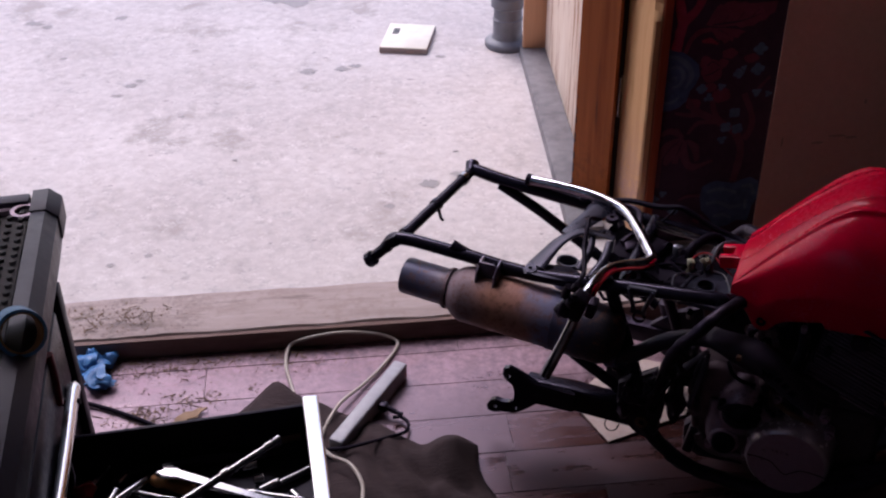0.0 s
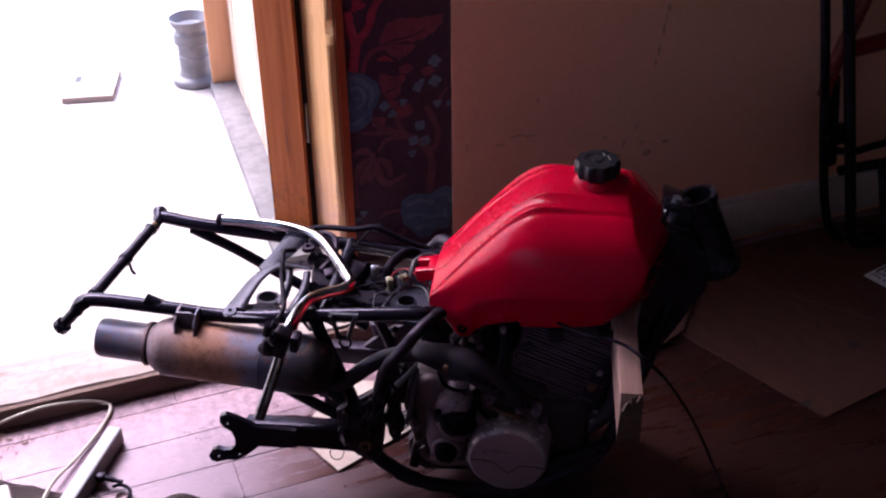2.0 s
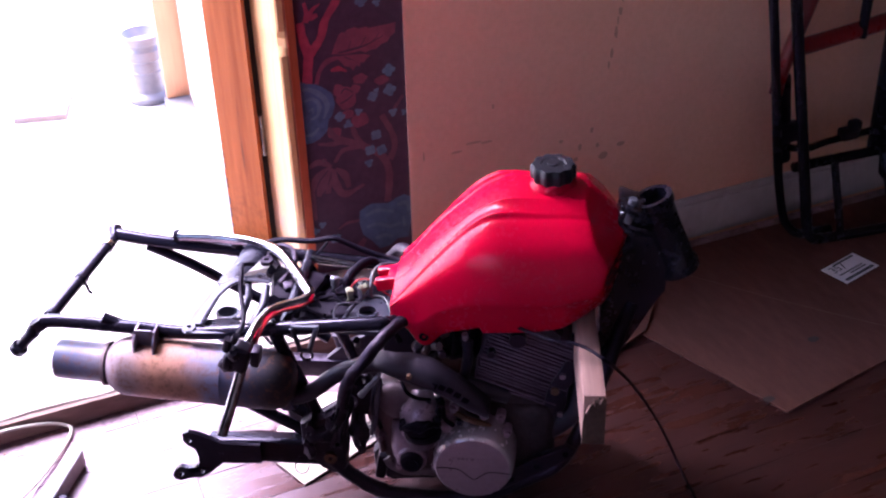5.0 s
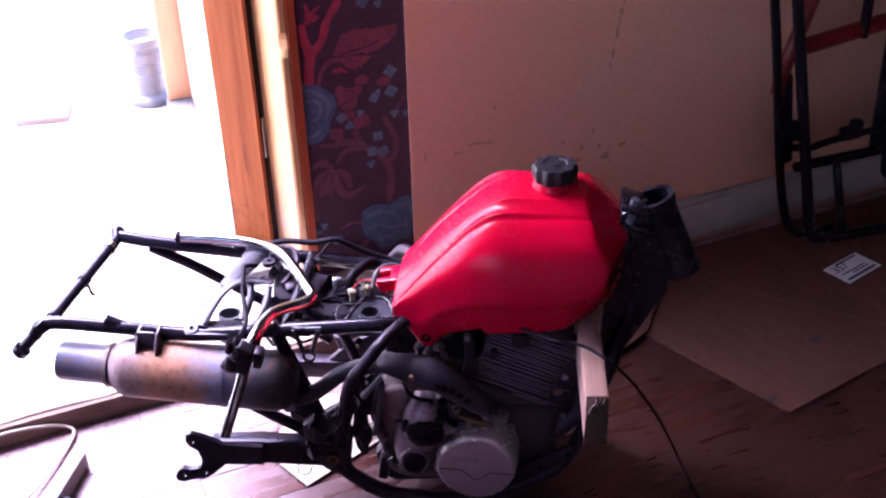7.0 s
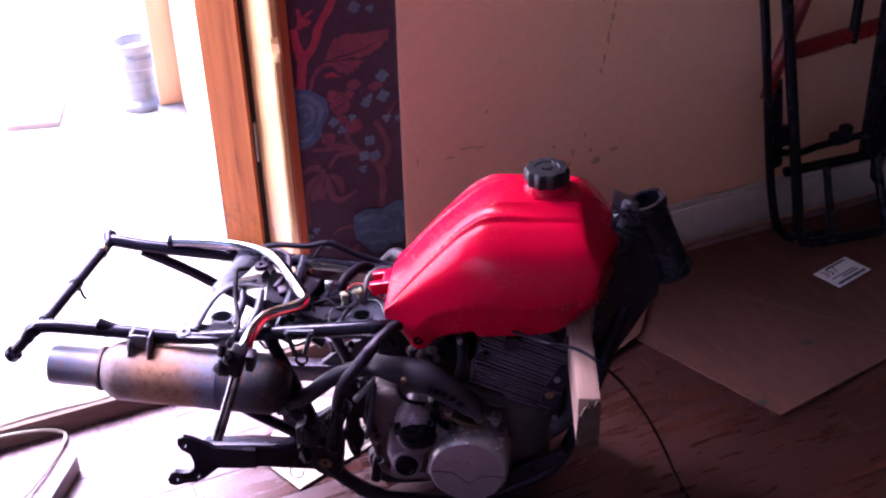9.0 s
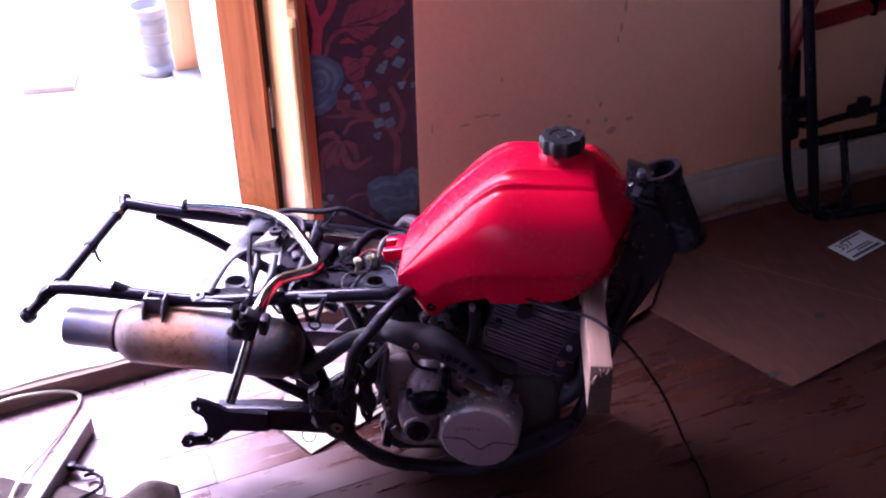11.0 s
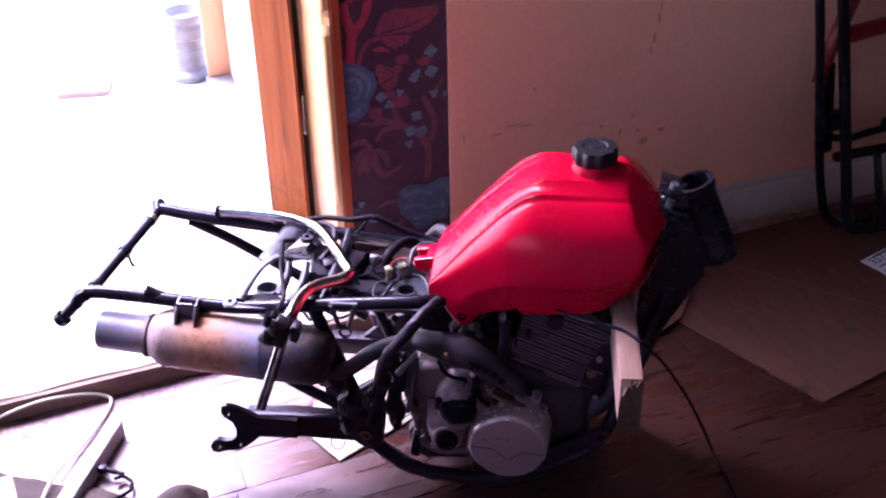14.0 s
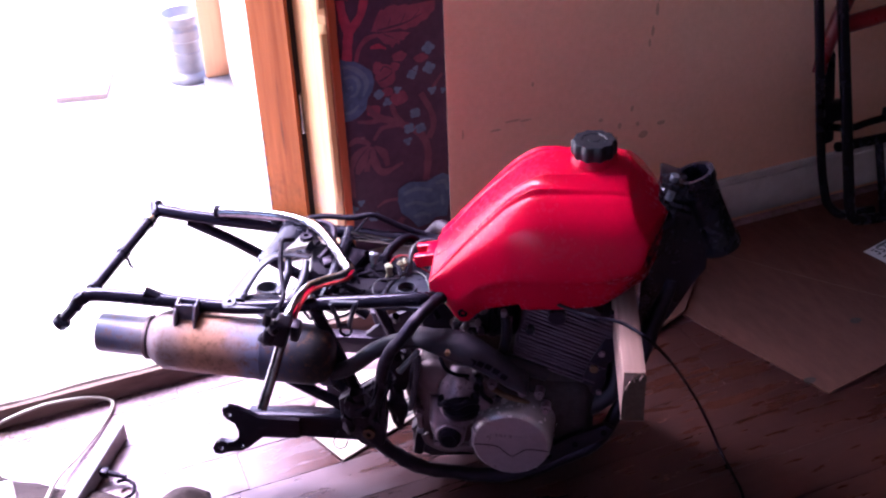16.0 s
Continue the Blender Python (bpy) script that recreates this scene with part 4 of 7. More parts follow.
# seat-post bracket between the rails
b = bmesh.new()
tube(b, [(0.303, 0.122, 0.396), (0.301, 0.09, 0.400), (0.294, 0.045, 0.400), (0.280, 0.005, 0.398), (0.270, -0.02, 0.394)], [0.019, 0.024, 0.021, 0.017, 0.014], 10, 6, 0.20)
tube(b, [(0.356, -0.012, 0.402), (0.325, -0.010, 0.404), (0.292, -0.016, 0.403), (0.268, -0.042, 0.395), (0.254, -0.074, 0.384), (0.243, -0.114, 0.373)], [0.008, 0.009, 0.011, 0.014, 0.017, 0.022], 12, 6, 0.30)
tube(b, [(0.350, -0.020, 0.398), (0.352, -0.06, 0.385), (0.340, -0.105, 0.370)], [0.007, 0.008, 0.009], 10, 6, 0.5)
tube(b, [(0.316, -0.014, 0.400), (0.322, -0.045, 0.388), (0.316, -0.085, 0.370)], [0.006, 0.007, 0.008], 10, 6, 0.5)
slab(b, [(0.222, -0.124), (0.232, -0.136), (0.318, -0.132), (0.330, -0.100), (0.300, -0.086), (0.262, -0.092), (0.240, -0.104)], 0.005, pose(0, 0, 0.368), 0.002)
bp("bracket", b, M_BRACKET, None, "scuffed black bracket plate")
b = bmesh.new()
tube(b, [(0.352, 0.06, 0.385), (0.330, 0.085, 0.398), (0.345, 0.105, 0.402), (0.372, 0.095, 0.398), (0.378, 0.06, 0.385), (0.360, 0.03, 0.37)], 0.006, 9, 6)
box(b, (0.04, 0.024, 0.026), pose(0.385, 0.03, 0.362, 10, 0, 25), 0.006)
ring(b, (0.330, 0.062, 0.392), (0, 0, 1), 0.005, 0.012, 0.008, 18)
box(b, (0.035, 0.06, 0.02), pose(0.415, 0.04, 0.362, 0, 12, -15), 0.005)
bp("shock_linkage", b, M_GREASE)
b = bmesh.new()
ring(b, (0.284, -0.068, 0.318), (0.08, 0.06, 1), 0.0160, 0.0205, 0.052, 32)
lathe(b, [(0.0155, 0.0), (0.0, 0.001)], pose(0.284, -0.068, 0.324), 24)
bp("post_socket", b, M_DULL, None, "bare metal post socket")
for c_, n_ in (((0.238, -0.122, 0.372), (0, -0.3, 1)), ((0.330, 0.015, 0.388), (0, 0, 1)), ((0.262, 0.112, 0.395), (0, 0, 1))):
    bp("washer", ring(bmesh.new(), c_, n_, 0.004, 0.011, 0.006, 18), M_BRACKET)
b = bmesh.new()
for p, q in (((0.420, -0.135, 0.392), (0.432, -0.135, 0.345)), ((0.462, -0.135, 0.394), (0.446, -0.135, 0.345)), ((0.426, -0.135, 0.347), (0.452, -0.135, 0.347)), ((0.418, -0.132, 0.392), (0.466, -0.132, 0.394))):
    cyl(b, p, q, 0.0042, 8)
bp("seat_hook", b, M_LID, None, "worn blue-black steel seat hook")
bp("hook_ring", ring(bmesh.new(), (0.441, -0.133, 0.337), (0.1, -1, 0.1), 0.0075, 0.0115, 0.004, 20), M_BLACK)
bp("cross_tube", pipe([(0.40, -0.118, 0.378), (0.40, 0.118, 0.380)], 0.010), M_BLACK)
bp("cross_tube", pipe([(0.60, -0.062, 0.378), (0.60, 0.062, 0.378)], 0.010), M_BLACK)

# pivot plate and swing arm
b = plate([(0.420, 0.196), (0.440, 0.212), (0.462, 0.204), (0.478, 0.214), (0.494, 0.238), (0.508, 0.228), (0.503, 0.190), (0.497, 0.150), (0.500, 0.110), (0.492, 0.088), (0.474, 0.084), (0.452, 0.096), (0.434, 0.118), (0.420, 0.150)], 0.022, -0.152, 0.006)
blob(b, (0.452, -0.148, 0.176), (0.024, 0.012, 0.020), 0.6, 3, 3)
blob(b, (0.484, -0.150, 0.205), (0.014, 0.014, 0.022), 0.7, 3, 13)
blob(b, (0.434, -0.150, 0.140), (0.012, 0.010, 0.020), 0.6, 2, 14)
bp("pivot_plate", b, M_GREASE)
for p, q, r in (((0.440, -0.150, 0.198), (0.440, -0.164, 0.198), 0.008), ((0.488, -0.160, 0.160), (0.488, -0.170, 0.160), 0.0075), ((0.430, -0.150, 0.160), (0.430, -0.163, 0.160), 0.006), ((0.506, -0.163, 0.250), (0.506, -0.172, 0.250), 0.006)):
    bp("frame_bolt", cyl(bmesh.new(), p, q, r, 6), M_GREASE)
for pts in ([(0.505, -0.166, 0.300), (0.498, -0.168, 0.262), (0.488, -0.170, 0.225), (0.470, -0.168, 0.195), (0.452, -0.166, 0.185)], [(0.522, -0.164, 0.265), (0.512, -0.169, 0.235), (0.498, -0.170, 0.205), (0.494, -0.166, 0.170)], [(0.412, -0.150, 0.122), (0.404, -0.156, 0.100), (0.411, -0.156, 0.086), (0.424, -0.156, 0.090), (0.430, -0.154, 0.104)]):
    bp("wire", pipe(pts, 0.0026 if pts[0][0] > 0.45 else 0.0012, 7, 6), M_RUBBER)
for s0, z0, w in ((0.527, 0.297, 0.0165), (0.509, 0.250, 0.0155)):
    bp("hose_clip", ring(bmesh.new(), (s0, -0.150, z0), (0.46, 0, 0.89), 0.0125, w, 0.007, 18), M_GREASE)
bp("linkage_plate", plate([(0.383, 0.267), (0.409, 0.261), (0.414, 0.197), (0.44, 0.164), (0.475, 0.199), (0.48, 0.145), (0.418, 0.116), (0.385, 0.135), (0.379, 0.179)], 0.014, -0.09, 0.004), M_GREASE)
bp("sump_plate", plate([(0.536, 0.094), (0.555, 0.116), (0.651, 0.078), (0.651, 0.038), (0.568, 0.028), (0.538, 0.05)], 0.030, -0.10, 0.006), M_GREASE)
b = bmesh.new()
ring(b, (0.470, -0.1515, 0.124), (0, -1, 0), 0.005, 0.0115, 0.005, 22)
bp("pivot_nut", b, M_BRASS, None, "rusty pivot nut")
bp("pivot_plate", plate([(0.428, 0.080), (0.458, 0.060), (0.505, 0.075), (0.520, 0.130), (0.508, 0.205), (0.452, 0.175), (0.410, 0.135)], 0.016, 0.118, 0.003), M_GREASE)
arm = bp("swing_arm", plate([(0.245, 0.098), (0.30, 0.100), (0.465, 0.098), (0.468, 0.150), (0.33, 0.147), (0.245, 0.142)], 0.032, -0.148, 0.006), M_BLACK)
for d in (-0.161,):
    out = [(0.345, 0.149), (0.272, 0.149), (0.252, 0.16), (0.233, 0.168), (0.217, 0.172), (0.206, 0.167), (0.205, 0.151), (0.212, 0.141), (0.225, 0.132), (0.229, 0.116), (0.228, 0.1), (0.22, 0.09), (0.205, 0.086), (0.191, 0.088), (0.18, 0.081), (0.174, 0.068), (0.177, 0.057), (0.188, 0.055), (0.206, 0.062), (0.227, 0.066), (0.244, 0.076), (0.273, 0.104), (0.345, 0.108)]
    b = plate(pierced(out, ((0.216, 0.152, 0.0052), (0.190, 0.070, 0.0052), (0.231, 0.080, 0.0050))), 0.010, d, 0.0)
    bmesh.ops.triangulate(b, faces=[f for f in b.faces if len(f.verts) > 4])
    bp("axle_plate", b, M_BLACK, arm)
bp("swing_arm_far", plate([(0.30, 0.092), (0.465, 0.090), (0.468, 0.134), (0.30, 0.131)], 0.030, 0.112, 0.006), M_GREASE)

# exhaust
AX = Vector((0.36 - 0.085, 0.0, -0.017)).normalized()


def along(s):
    return Vector((0.100, -0.142, 0.304)) + AX * (s - 0.085)


def turned(profile, seg=32):
    m = Matrix.Translation(along(0.085)) @ AX.to_track_quat("Z", "Y").to_matrix().to_4x4()
    return lathe(bmesh.new(), [(r, s - 0.085) for r, s in profile], m, seg)


muffler = bp("muffler", turned([(0.034, 0.078), (0.037, 0.082), (0.040, 0.086), (0.046, 0.094), (0.0505, 0.104), (0.0525, 0.112), (0.0525, 0.30)]), M_MUFFLER, None, "heat-stained rusty steel silencer")
bp("tail_pipe", turned([(0.0, 0.04), (0.029, 0.04), (0.030, -0.010), (0.033, -0.014), (0.0345, -0.008), (0.0345, 0.074), (0.036, 0.078)]), M_MUFFLER_DARK, muffler, "blue-black burnt tail pipe")
bp("rear_shell", turned([(0.0527, 0.28), (0.0530, 0.33), (0.052, 0.372), (0.045, 0.392), (0.030, 0.402), (0.018, 0.405), (0, 0.405)]), M_MUFFLER_DARK, muffler, "darkened steel shell")
b = bmesh.new()
for s, wd in ((0.147, 0.005), (0.181, 0.004)):
    slab(b, [(-0.168, 0.338), (-0.164, 0.334), (-0.150, 0.336), (-0.122, 0.352), (-0.122, 0.380), (-0.146, 0.378), (-0.160, 0.364)], wd, Matrix(((0, 0, 1, s), (1, 0, 0, 0), (0, 1, 0, 0), (0, 0, 0, 1))), 0.0015)
slab(b, [(0.146, 0.346), (0.152, 0.342), (0.180, 0.344), (0.184, 0.350), (0.184, 0.376), (0.178, 0.382), (0.150, 0.382), (0.146, 0.376)], 0.004, pose(0, -0.1485, 0) @ UPRIGHT, 0.001)
bp("muffler_bracket", b, M_MUFFLER_DARK, None, "rusty dark steel hanger")
for s, w in ((0.075, 0.0025), (0.281, 0.002)):
    c = along(s)
    r0 = 0.0375 if s < 0.2 else 0.0528
    bp("weld_seam", ring(bmesh.new(), c - AX * 0.003, AX, r0 - 0.002, r0 + w * 0.6, 0.006, 32), M_MUFFLER, muffler)
bp("header_pipe", pipe([(0.390, -0.140, 0.242), (0.420, -0.140, 0.251), (0.449, -0.140, 0.266), (0.491, -0.140, 0.303), (0.532, -0.140, 0.324), (0.571, -0.138, 0.328), (0.63, -0.130, 0.315), (0.70, -0.11, 0.275), (0.78, -0.09, 0.235)], 0.0145, 14), M_PIPE)
b = bmesh.new()
ring(b, (0.392, -0.140, 0.241), (1, 0, 0.25), 0.015, 0.020, 0.020, 22)
bp("pipe_clamp", b, M_MUFFLER, None, "rusty exhaust clamp")
SH_S = [0.562, 0.575, 0.591, 0.617, 0.634, 0.645, 0.656, 0.670, 0.685, 0.702, 0.719, 0.730, 0.741, 0.752]
SH_TOP = [0.343, 0.347, 0.346, 0.345, 0.343, 0.341, 0.337, 0.329, 0.318, 0.303, 0.287, 0.277, 0.267, 0.256]
SH_LOW = [0.332, 0.322, 0.314, 0.301, 0.292, 0.289, 0.286, 0.278, 0.269, 0.259, 0.249, 0.244, 0.239, 0.238]
b = bmesh.new()
rows = []
for s, zt, zl in zip(SH_S, SH_TOP, SH_LOW):
    h = zt - zl
    out = min(1.0, (s - 0.540) / 0.05)
    lug = max(0.0, 1.0 - abs(s - 0.656) / 0.018)
    rows.append([b.verts.new((s, d0, zt - q * h)) for q, d0 in ((0.06, -0.122), (0.0, -0.138), (0.07, -0.150 - 0.002 * out), (0.22, -0.157 - 0.003 * out), (0.45, -0.160 - 0.004 * out - 0.006 * lug), (0.72, -0.159 - 0.004 * out - 0.005 * lug), (0.92, -0.157), (1.0, -0.150), (0.96, -0.125))])
for r0, r1 in zip(rows, rows[1:]):
    for k in range(len(r0)):
        b.faces.new((r0[k], r1[k], r1[(k + 1) % len(r0)], r0[(k + 1) % len(r0)]))
b.faces.new(rows[0])
b.faces.new(rows[-1][::-1])
bmesh.ops.recalc_face_normals(b, faces=b.faces[:])
shield = bp("heat_shield", caked(b, 0.0022, 40), M_PIPE, None, "sooty heat shield with slots", 50)
# Black blocks on the closed shield paint the shade inside its slots.
for s, z in ((0.661, 0.309), (0.674, 0.306), (0.687, 0.301), (0.700, 0.292), (0.713, 0.281)):
    b = bmesh.new()
    box(b, (0.012, 0.003, 0.011), pose(s, -0.1655, z, 0, 30, 0), 0.001)
    bp("shield_slot", b, M_RUBBER, shield)
bp("shield_bolt", cyl(bmesh.new(), (0.620, -0.164, 0.328), (0.620, -0.172, 0.328), 0.0048, 6), M_BRASS, shield, "small brass bolt")
bp("front_pipe", pipe([(0.880, -0.02, 0.345), (0.898, -0.05, 0.312), (0.908, -0.065, 0.25), (0.895, -0.07, 0.195), (0.85, -0.075, 0.152), (0.78, -0.07, 0.11)], 0.021, 14), M_PIPE)

# engine
engine = bp("engine", box(bmesh.new(), (0.30, 0.22, 0.19), pose(0.715, 0.0, 0.135), 0.03, 3), M_BLOCK, None, "oily grey engine block with cast covers")
b = plate([(0.546, 0.215), (0.549, 0.168), (0.560, 0.120), (0.573, 0.094), (0.601, 0.084), (0.650, 0.086), (0.700, 0.068), (0.750, 0.078), (0.772, 0.110), (0.778, 0.155), (0.755, 0.196), (0.715, 0.222), (0.680, 0.246), (0.640, 0.278), (0.600, 0.288), (0.566, 0.278), (0.548, 0.252)], 0.050, -0.128, 0.011)
tube(b, [(0.566, -0.128, 0.112), (0.576, -0.131, 0.096), (0.602, -0.134, 0.087), (0.640, -0.134, 0.090), (0.670, -0.134, 0.084)], 0.0085, 10)
tube(b, [(0.556, -0.126, 0.226), (0.552, -0.128, 0.180), (0.562, -0.130, 0.130)], 0.007, 10)
bp("side_case", caked(b, 0.0020, 45), M_CASE, engine, "dull cast aluminium side case")
b = bmesh.new()
tube(b, [(0.634, -0.118, 0.262), (0.635, -0.130, 0.245), (0.634, -0.138, 0.225), (0.632, -0.138, 0.190), (0.628, -0.134, 0.160)], [0.020, 0.031, 0.038, 0.036, 0.026], 24, 6)
tube(b, [(0.600, -0.126, 0.205), (0.606, -0.134, 0.180), (0.608, -0.136, 0.150), (0.612, -0.134, 0.118)], [0.020, 0.027, 0.031, 0.026], 20, 6)
tube(b, [(0.655, -0.126, 0.212), (0.682, -0.130, 0.190), (0.700, -0.126, 0.176)], [0.016, 0.019, 0.016], 14, 6)
bp("starter_boss", caked(b, 0.0022, 45), M_ALU, engine, "bright cast aluminium boss")
TOWARDS = Matrix.Rotation(radians(90), 4, "X")  # a lathe's z turns to -y, towards the open side
b = lathe(bmesh.new(), [(0.0640, 0.0255), (0.0640, 0.0262), (0.0600, 0.0272), (0.0, 0.0277)], pose(0.725, -0.1455, 0.135) @ TOWARDS, 64)
cover = bp("clutch_cover", b, M_COVER, engine, "round machined aluminium cover")
bp("cover_rim", lathe(bmesh.new(), [(0.0765, -0.044), (0.0755, -0.020), (0.0735, -0.002), (0.0700, 0.0190), (0.0665, 0.0240), (0.0639, 0.0257)], pose(0.725, -0.1455, 0.135) @ TOWARDS, 64), M_POLISHED, cover, "polished rim")
# No cut: a thin black line carries the groove's shade.
b = bmesh.new()
groove = [(0.663, 0.144), (0.685, 0.145), (0.704, 0.142), (0.716, 0.131), (0.729, 0.122), (0.742, 0.131), (0.753, 0.139), (0.770, 0.140), (0.791, 0.138)]
tube(b, [(s - 0.002, -0.1732, z - 0.010) for s, z in groove], 0.0008, 6, 5)
bp("cover_groove", b, M_RUBBER, cover)
b = bmesh.new()
for k in range(9):
    box(b, (0.0052, 0.0012, 0.005), pose(0.691 + 0.0085 * k, -0.1731, 0.157), 0.0004, 1)
bp("embossed_mark", b, M_ALU, cover)
b = lathe(bmesh.new(), [(0.036, -0.01), (0.036, 0.008), (0.033, 0.013), (0.029, 0.016), (0.0, 0.0185)], pose(0.590, -0.124, 0.244) @ TOWARDS, 40)
bp("generator_cover", b, M_GEN, engine, "dull round generator cover")
b = lathe(bmesh.new(), [(0.0205, 0.0), (0.0205, 0.012), (0.0185, 0.018), (0.013, 0.0205), (0.011, 0.0185), (0.0, 0.018)], pose(0.618, -0.160, 0.143) @ TOWARDS, 32)
bp("shaft_plug", b, M_RUBBER, engine, "round black rubber plug")
b = lathe(bmesh.new(), [(0.027, -0.02), (0.026, 0.006), (0.024, 0.009), (0.021, 0.009)], pose(0.618, -0.160, 0.143) @ TOWARDS, 32)
bp("plug_seat", b, M_ALU, engine)
b = bmesh.new()
blob(b, (0.639, -0.172, 0.212), (0.033, 0.017, 0.026), 0.16, 3, 1)
blob(b, (0.660, -0.158, 0.228), (0.010, 0.010, 0.013), 0.4, 2, 6)
blob(b, (0.667, -0.152, 0.245), (0.007, 0.009, 0.012), 0.4, 2, 7)
tube(b, [(0.636 + 0.032 * math.cos(a), -0.172 + 0.015 * math.sin(a), 0.232 + 0.006 * math.cos(a) + 0.0035 * math.sin(5 * a)) for a in (2 * math.pi * k / 20 for k in range(21))], [0.0042 + 0.0020 * (k % 2) for k in range(21)], 8, 3)
tube(b, [(0.608, -0.172, 0.218), (0.622, -0.187, 0.212), (0.642, -0.190, 0.212), (0.666, -0.180, 0.218)], 0.0024, 6, 5)
bp("grease_boot", b, M_RUBBER, engine, "torn black rubber boot")
bp("case_boss", cyl(bmesh.new(), (0.560, -0.120, 0.215), (0.560, -0.140, 0.215), 0.020, 18), M_CASE, engine)
bp("case_rib", box(bmesh.new(), (0.05, 0.03, 0.03), pose(0.650, -0.125, 0.245, 0, -20, 0), 0.009), M_CASE, engine)
for s, z in ((0.690, 0.238), (0.771, 0.222), (0.560, 0.165), (0.590, 0.100), (0.782, 0.190), (0.655, 0.100), (0.742, 0.226)):
    b = bmesh.new()
    cyl(b, (s, -0.118, z), (s, -0.143, z), 0.0058, 6)
    cyl(b, (s, -0.118, z), (s, -0.136, z), 0.0085, 14)
    bp("case_bolt", b, M_ALU, engine, "small steel case bolt")
for pts, r, m_ in (([(0.664, -0.140, 0.262), (0.672, -0.152, 0.250), (0.676, -0.156, 0.232), (0.690, -0.150, 0.212)], 0.0045, M_RUBBER),
                   ([(0.600, -0.128, 0.285), (0.612, -0.146, 0.276), (0.630, -0.150, 0.268), (0.652, -0.146, 0.262)], 0.0035, M_RUBBER),
                   ([(0.690, -0.130, 0.225), (0.715, -0.140, 0.219), (0.745, -0.136, 0.205), (0.770, -0.128, 0.180)], 0.0055, M_BRASS),
                   ([(0.560, -0.132, 0.285), (0.553, -0.146, 0.258), (0.554, -0.150, 0.225), (0.562, -0.146, 0.195)], 0.0050, M_GREASE)):
    bp("oil_line", pipe(pts, r, 9, 8), m_, engine)
for s_, d_, z_, r_ in ((0.668, -0.150, 0.256, 0.007), (0.648, -0.147, 0.258, 0.006), (0.700, -0.140, 0.214, 0.006)):
    bp("line_fitting", cyl(bmesh.new(), (s_, d_ + 0.012, z_), (s_, d_ - 0.006, z_), r_, 6), M_GREASE, engine)
TILT = pose(0.790, 0.0, 0.236, 0, 15, 0)
b = bmesh.new()
box(b, (0.135, 0.176, 0.15), TILT @ pose(0, 0, 0.05), 0.010)
bp("cylinder", b, M_BLOCK, engine)
rf = random.Random(21)
for k in range(19):
    b = bmesh.new()
    w = 0.152 + (0.012 if k > 5 else 0.0) + rf.uniform(-0.003, 0.003) - (0.016 if k > 16 else 0.0)
    box(b, (w, 0.190 + rf.uniform(-0.004, 0.006), 0.0040), TILT @ pose(rf.uniform(-0.001, 0.002) + (0.004 if k > 5 else 0.0), 0, 0.008 + 0.0074 * k, rf.uniform(-0.6, 0.6), 6.0 + rf.uniform(-0.6, 0.6), 0), 0.0015, 1)
    bp("cooling_fin", caked(b, 0.0014, 40), M_FIN, engine)
bp("breather_pipe", caked(pipe([(0.707, -0.098, 0.362), (0.712, -0.100, 0.345), (0.711, -0.102, 0.310), (0.704, -0.104, 0.276), (0.698, -0.100, 0.255)], [0.0075, 0.009, 0.0095, 0.009, 0.009], 12, 8), 0.001), M_GREASE, engine)
bp("head_bolt", cyl(bmesh.new(), (0.708, -0.102, 0.362), (0.708, -0.104, 0.374), 0.0055, 6), M_ALU, engine, "bright bolt head")
for x_, z_ in ((-0.058, 0.152), (0.062, 0.158), (-0.062, 0.085)):
    bp("head_bolt", cyl(bmesh.new(), TILT @ Vector((x_, -0.094, z_)), TILT @ Vector((x_, -0.106, z_)), 0.0075, 6), M_GREASE, engine)
bp("head_cover", plate([(0.735, 0.372), (0.752, 0.392), (0.800, 0.396), (0.850, 0.388), (0.872, 0.366), (0.862, 0.352), (0.800, 0.360), (0.748, 0.362)], 0.16, -0.092, 0.008), M_BLOCK, engine)
bp("intake_boot", box(bmesh.new(), (0.09, 0.14, 0.12), pose(0.685, 0.0, 0.345), 0.02, 3), M_RUBBER, engine)
bp("inspection_cap", cyl(bmesh.new(), (0.797, -0.090, 0.368), (0.797, -0.108, 0.366), 0.015, 18), M_GREASE, engine)
bp("cylinder_base", box(bmesh.new(), (0.14, 0.03, 0.040), pose(0.800, -0.082, 0.222, 0, 16, 0), 0.010), M_BLOCK, engine)
b = bmesh.new()
slab(b, [(0.840, 0.205), (0.872, 0.196), (0.884, 0.230), (0.880, 0.262), (0.902, 0.290), (0.900, 0.318), (0.880, 0.322), (0.864, 0.290), (0.850, 0.262)], 0.006, pose(0, -0.0965, 0) @ UPRIGHT, 0.0015)
bp("engine_mount", b, M_GREASE)
# Discs stand in for mount holes through which the brighter background shows.
for s, z, r in ((0.862, 0.257, 0.0075), (0.874, 0.290, 0.0055), (0.872, 0.206, 0.005)):
    bp("mount_bolt", cyl(bmesh.new(), (s, -0.0955, z), (s, -0.1015, z), r, 14), M_BRASS if r > 0.006 else M_ALU, None, "small disc in place of a see-through mount hole")
b = bmesh.new()
slab(b, [(0.735, 0.030), (0.775, 0.046), (0.840, 0.096), (0.893, 0.128), (0.902, 0.146), (0.886, 0.156), (0.830, 0.126), (0.765, 0.078), (0.730, 0.058)], 0.012, pose(0, -0.128, 0) @ UPRIGHT, 0.002)
bp("skid_rail", caked(b, 0.002), M_GREASE, None, "scraped dark skid rail")
for s, z in ((0.790, 0.078), (0.835, 0.110), (0.884, 0.142)):
    bp("rivet", ring(bmesh.new(), (s, -0.13, z), (0, -1, 0), 0.002, 0.005, 0.003, 12), M_BLACK)
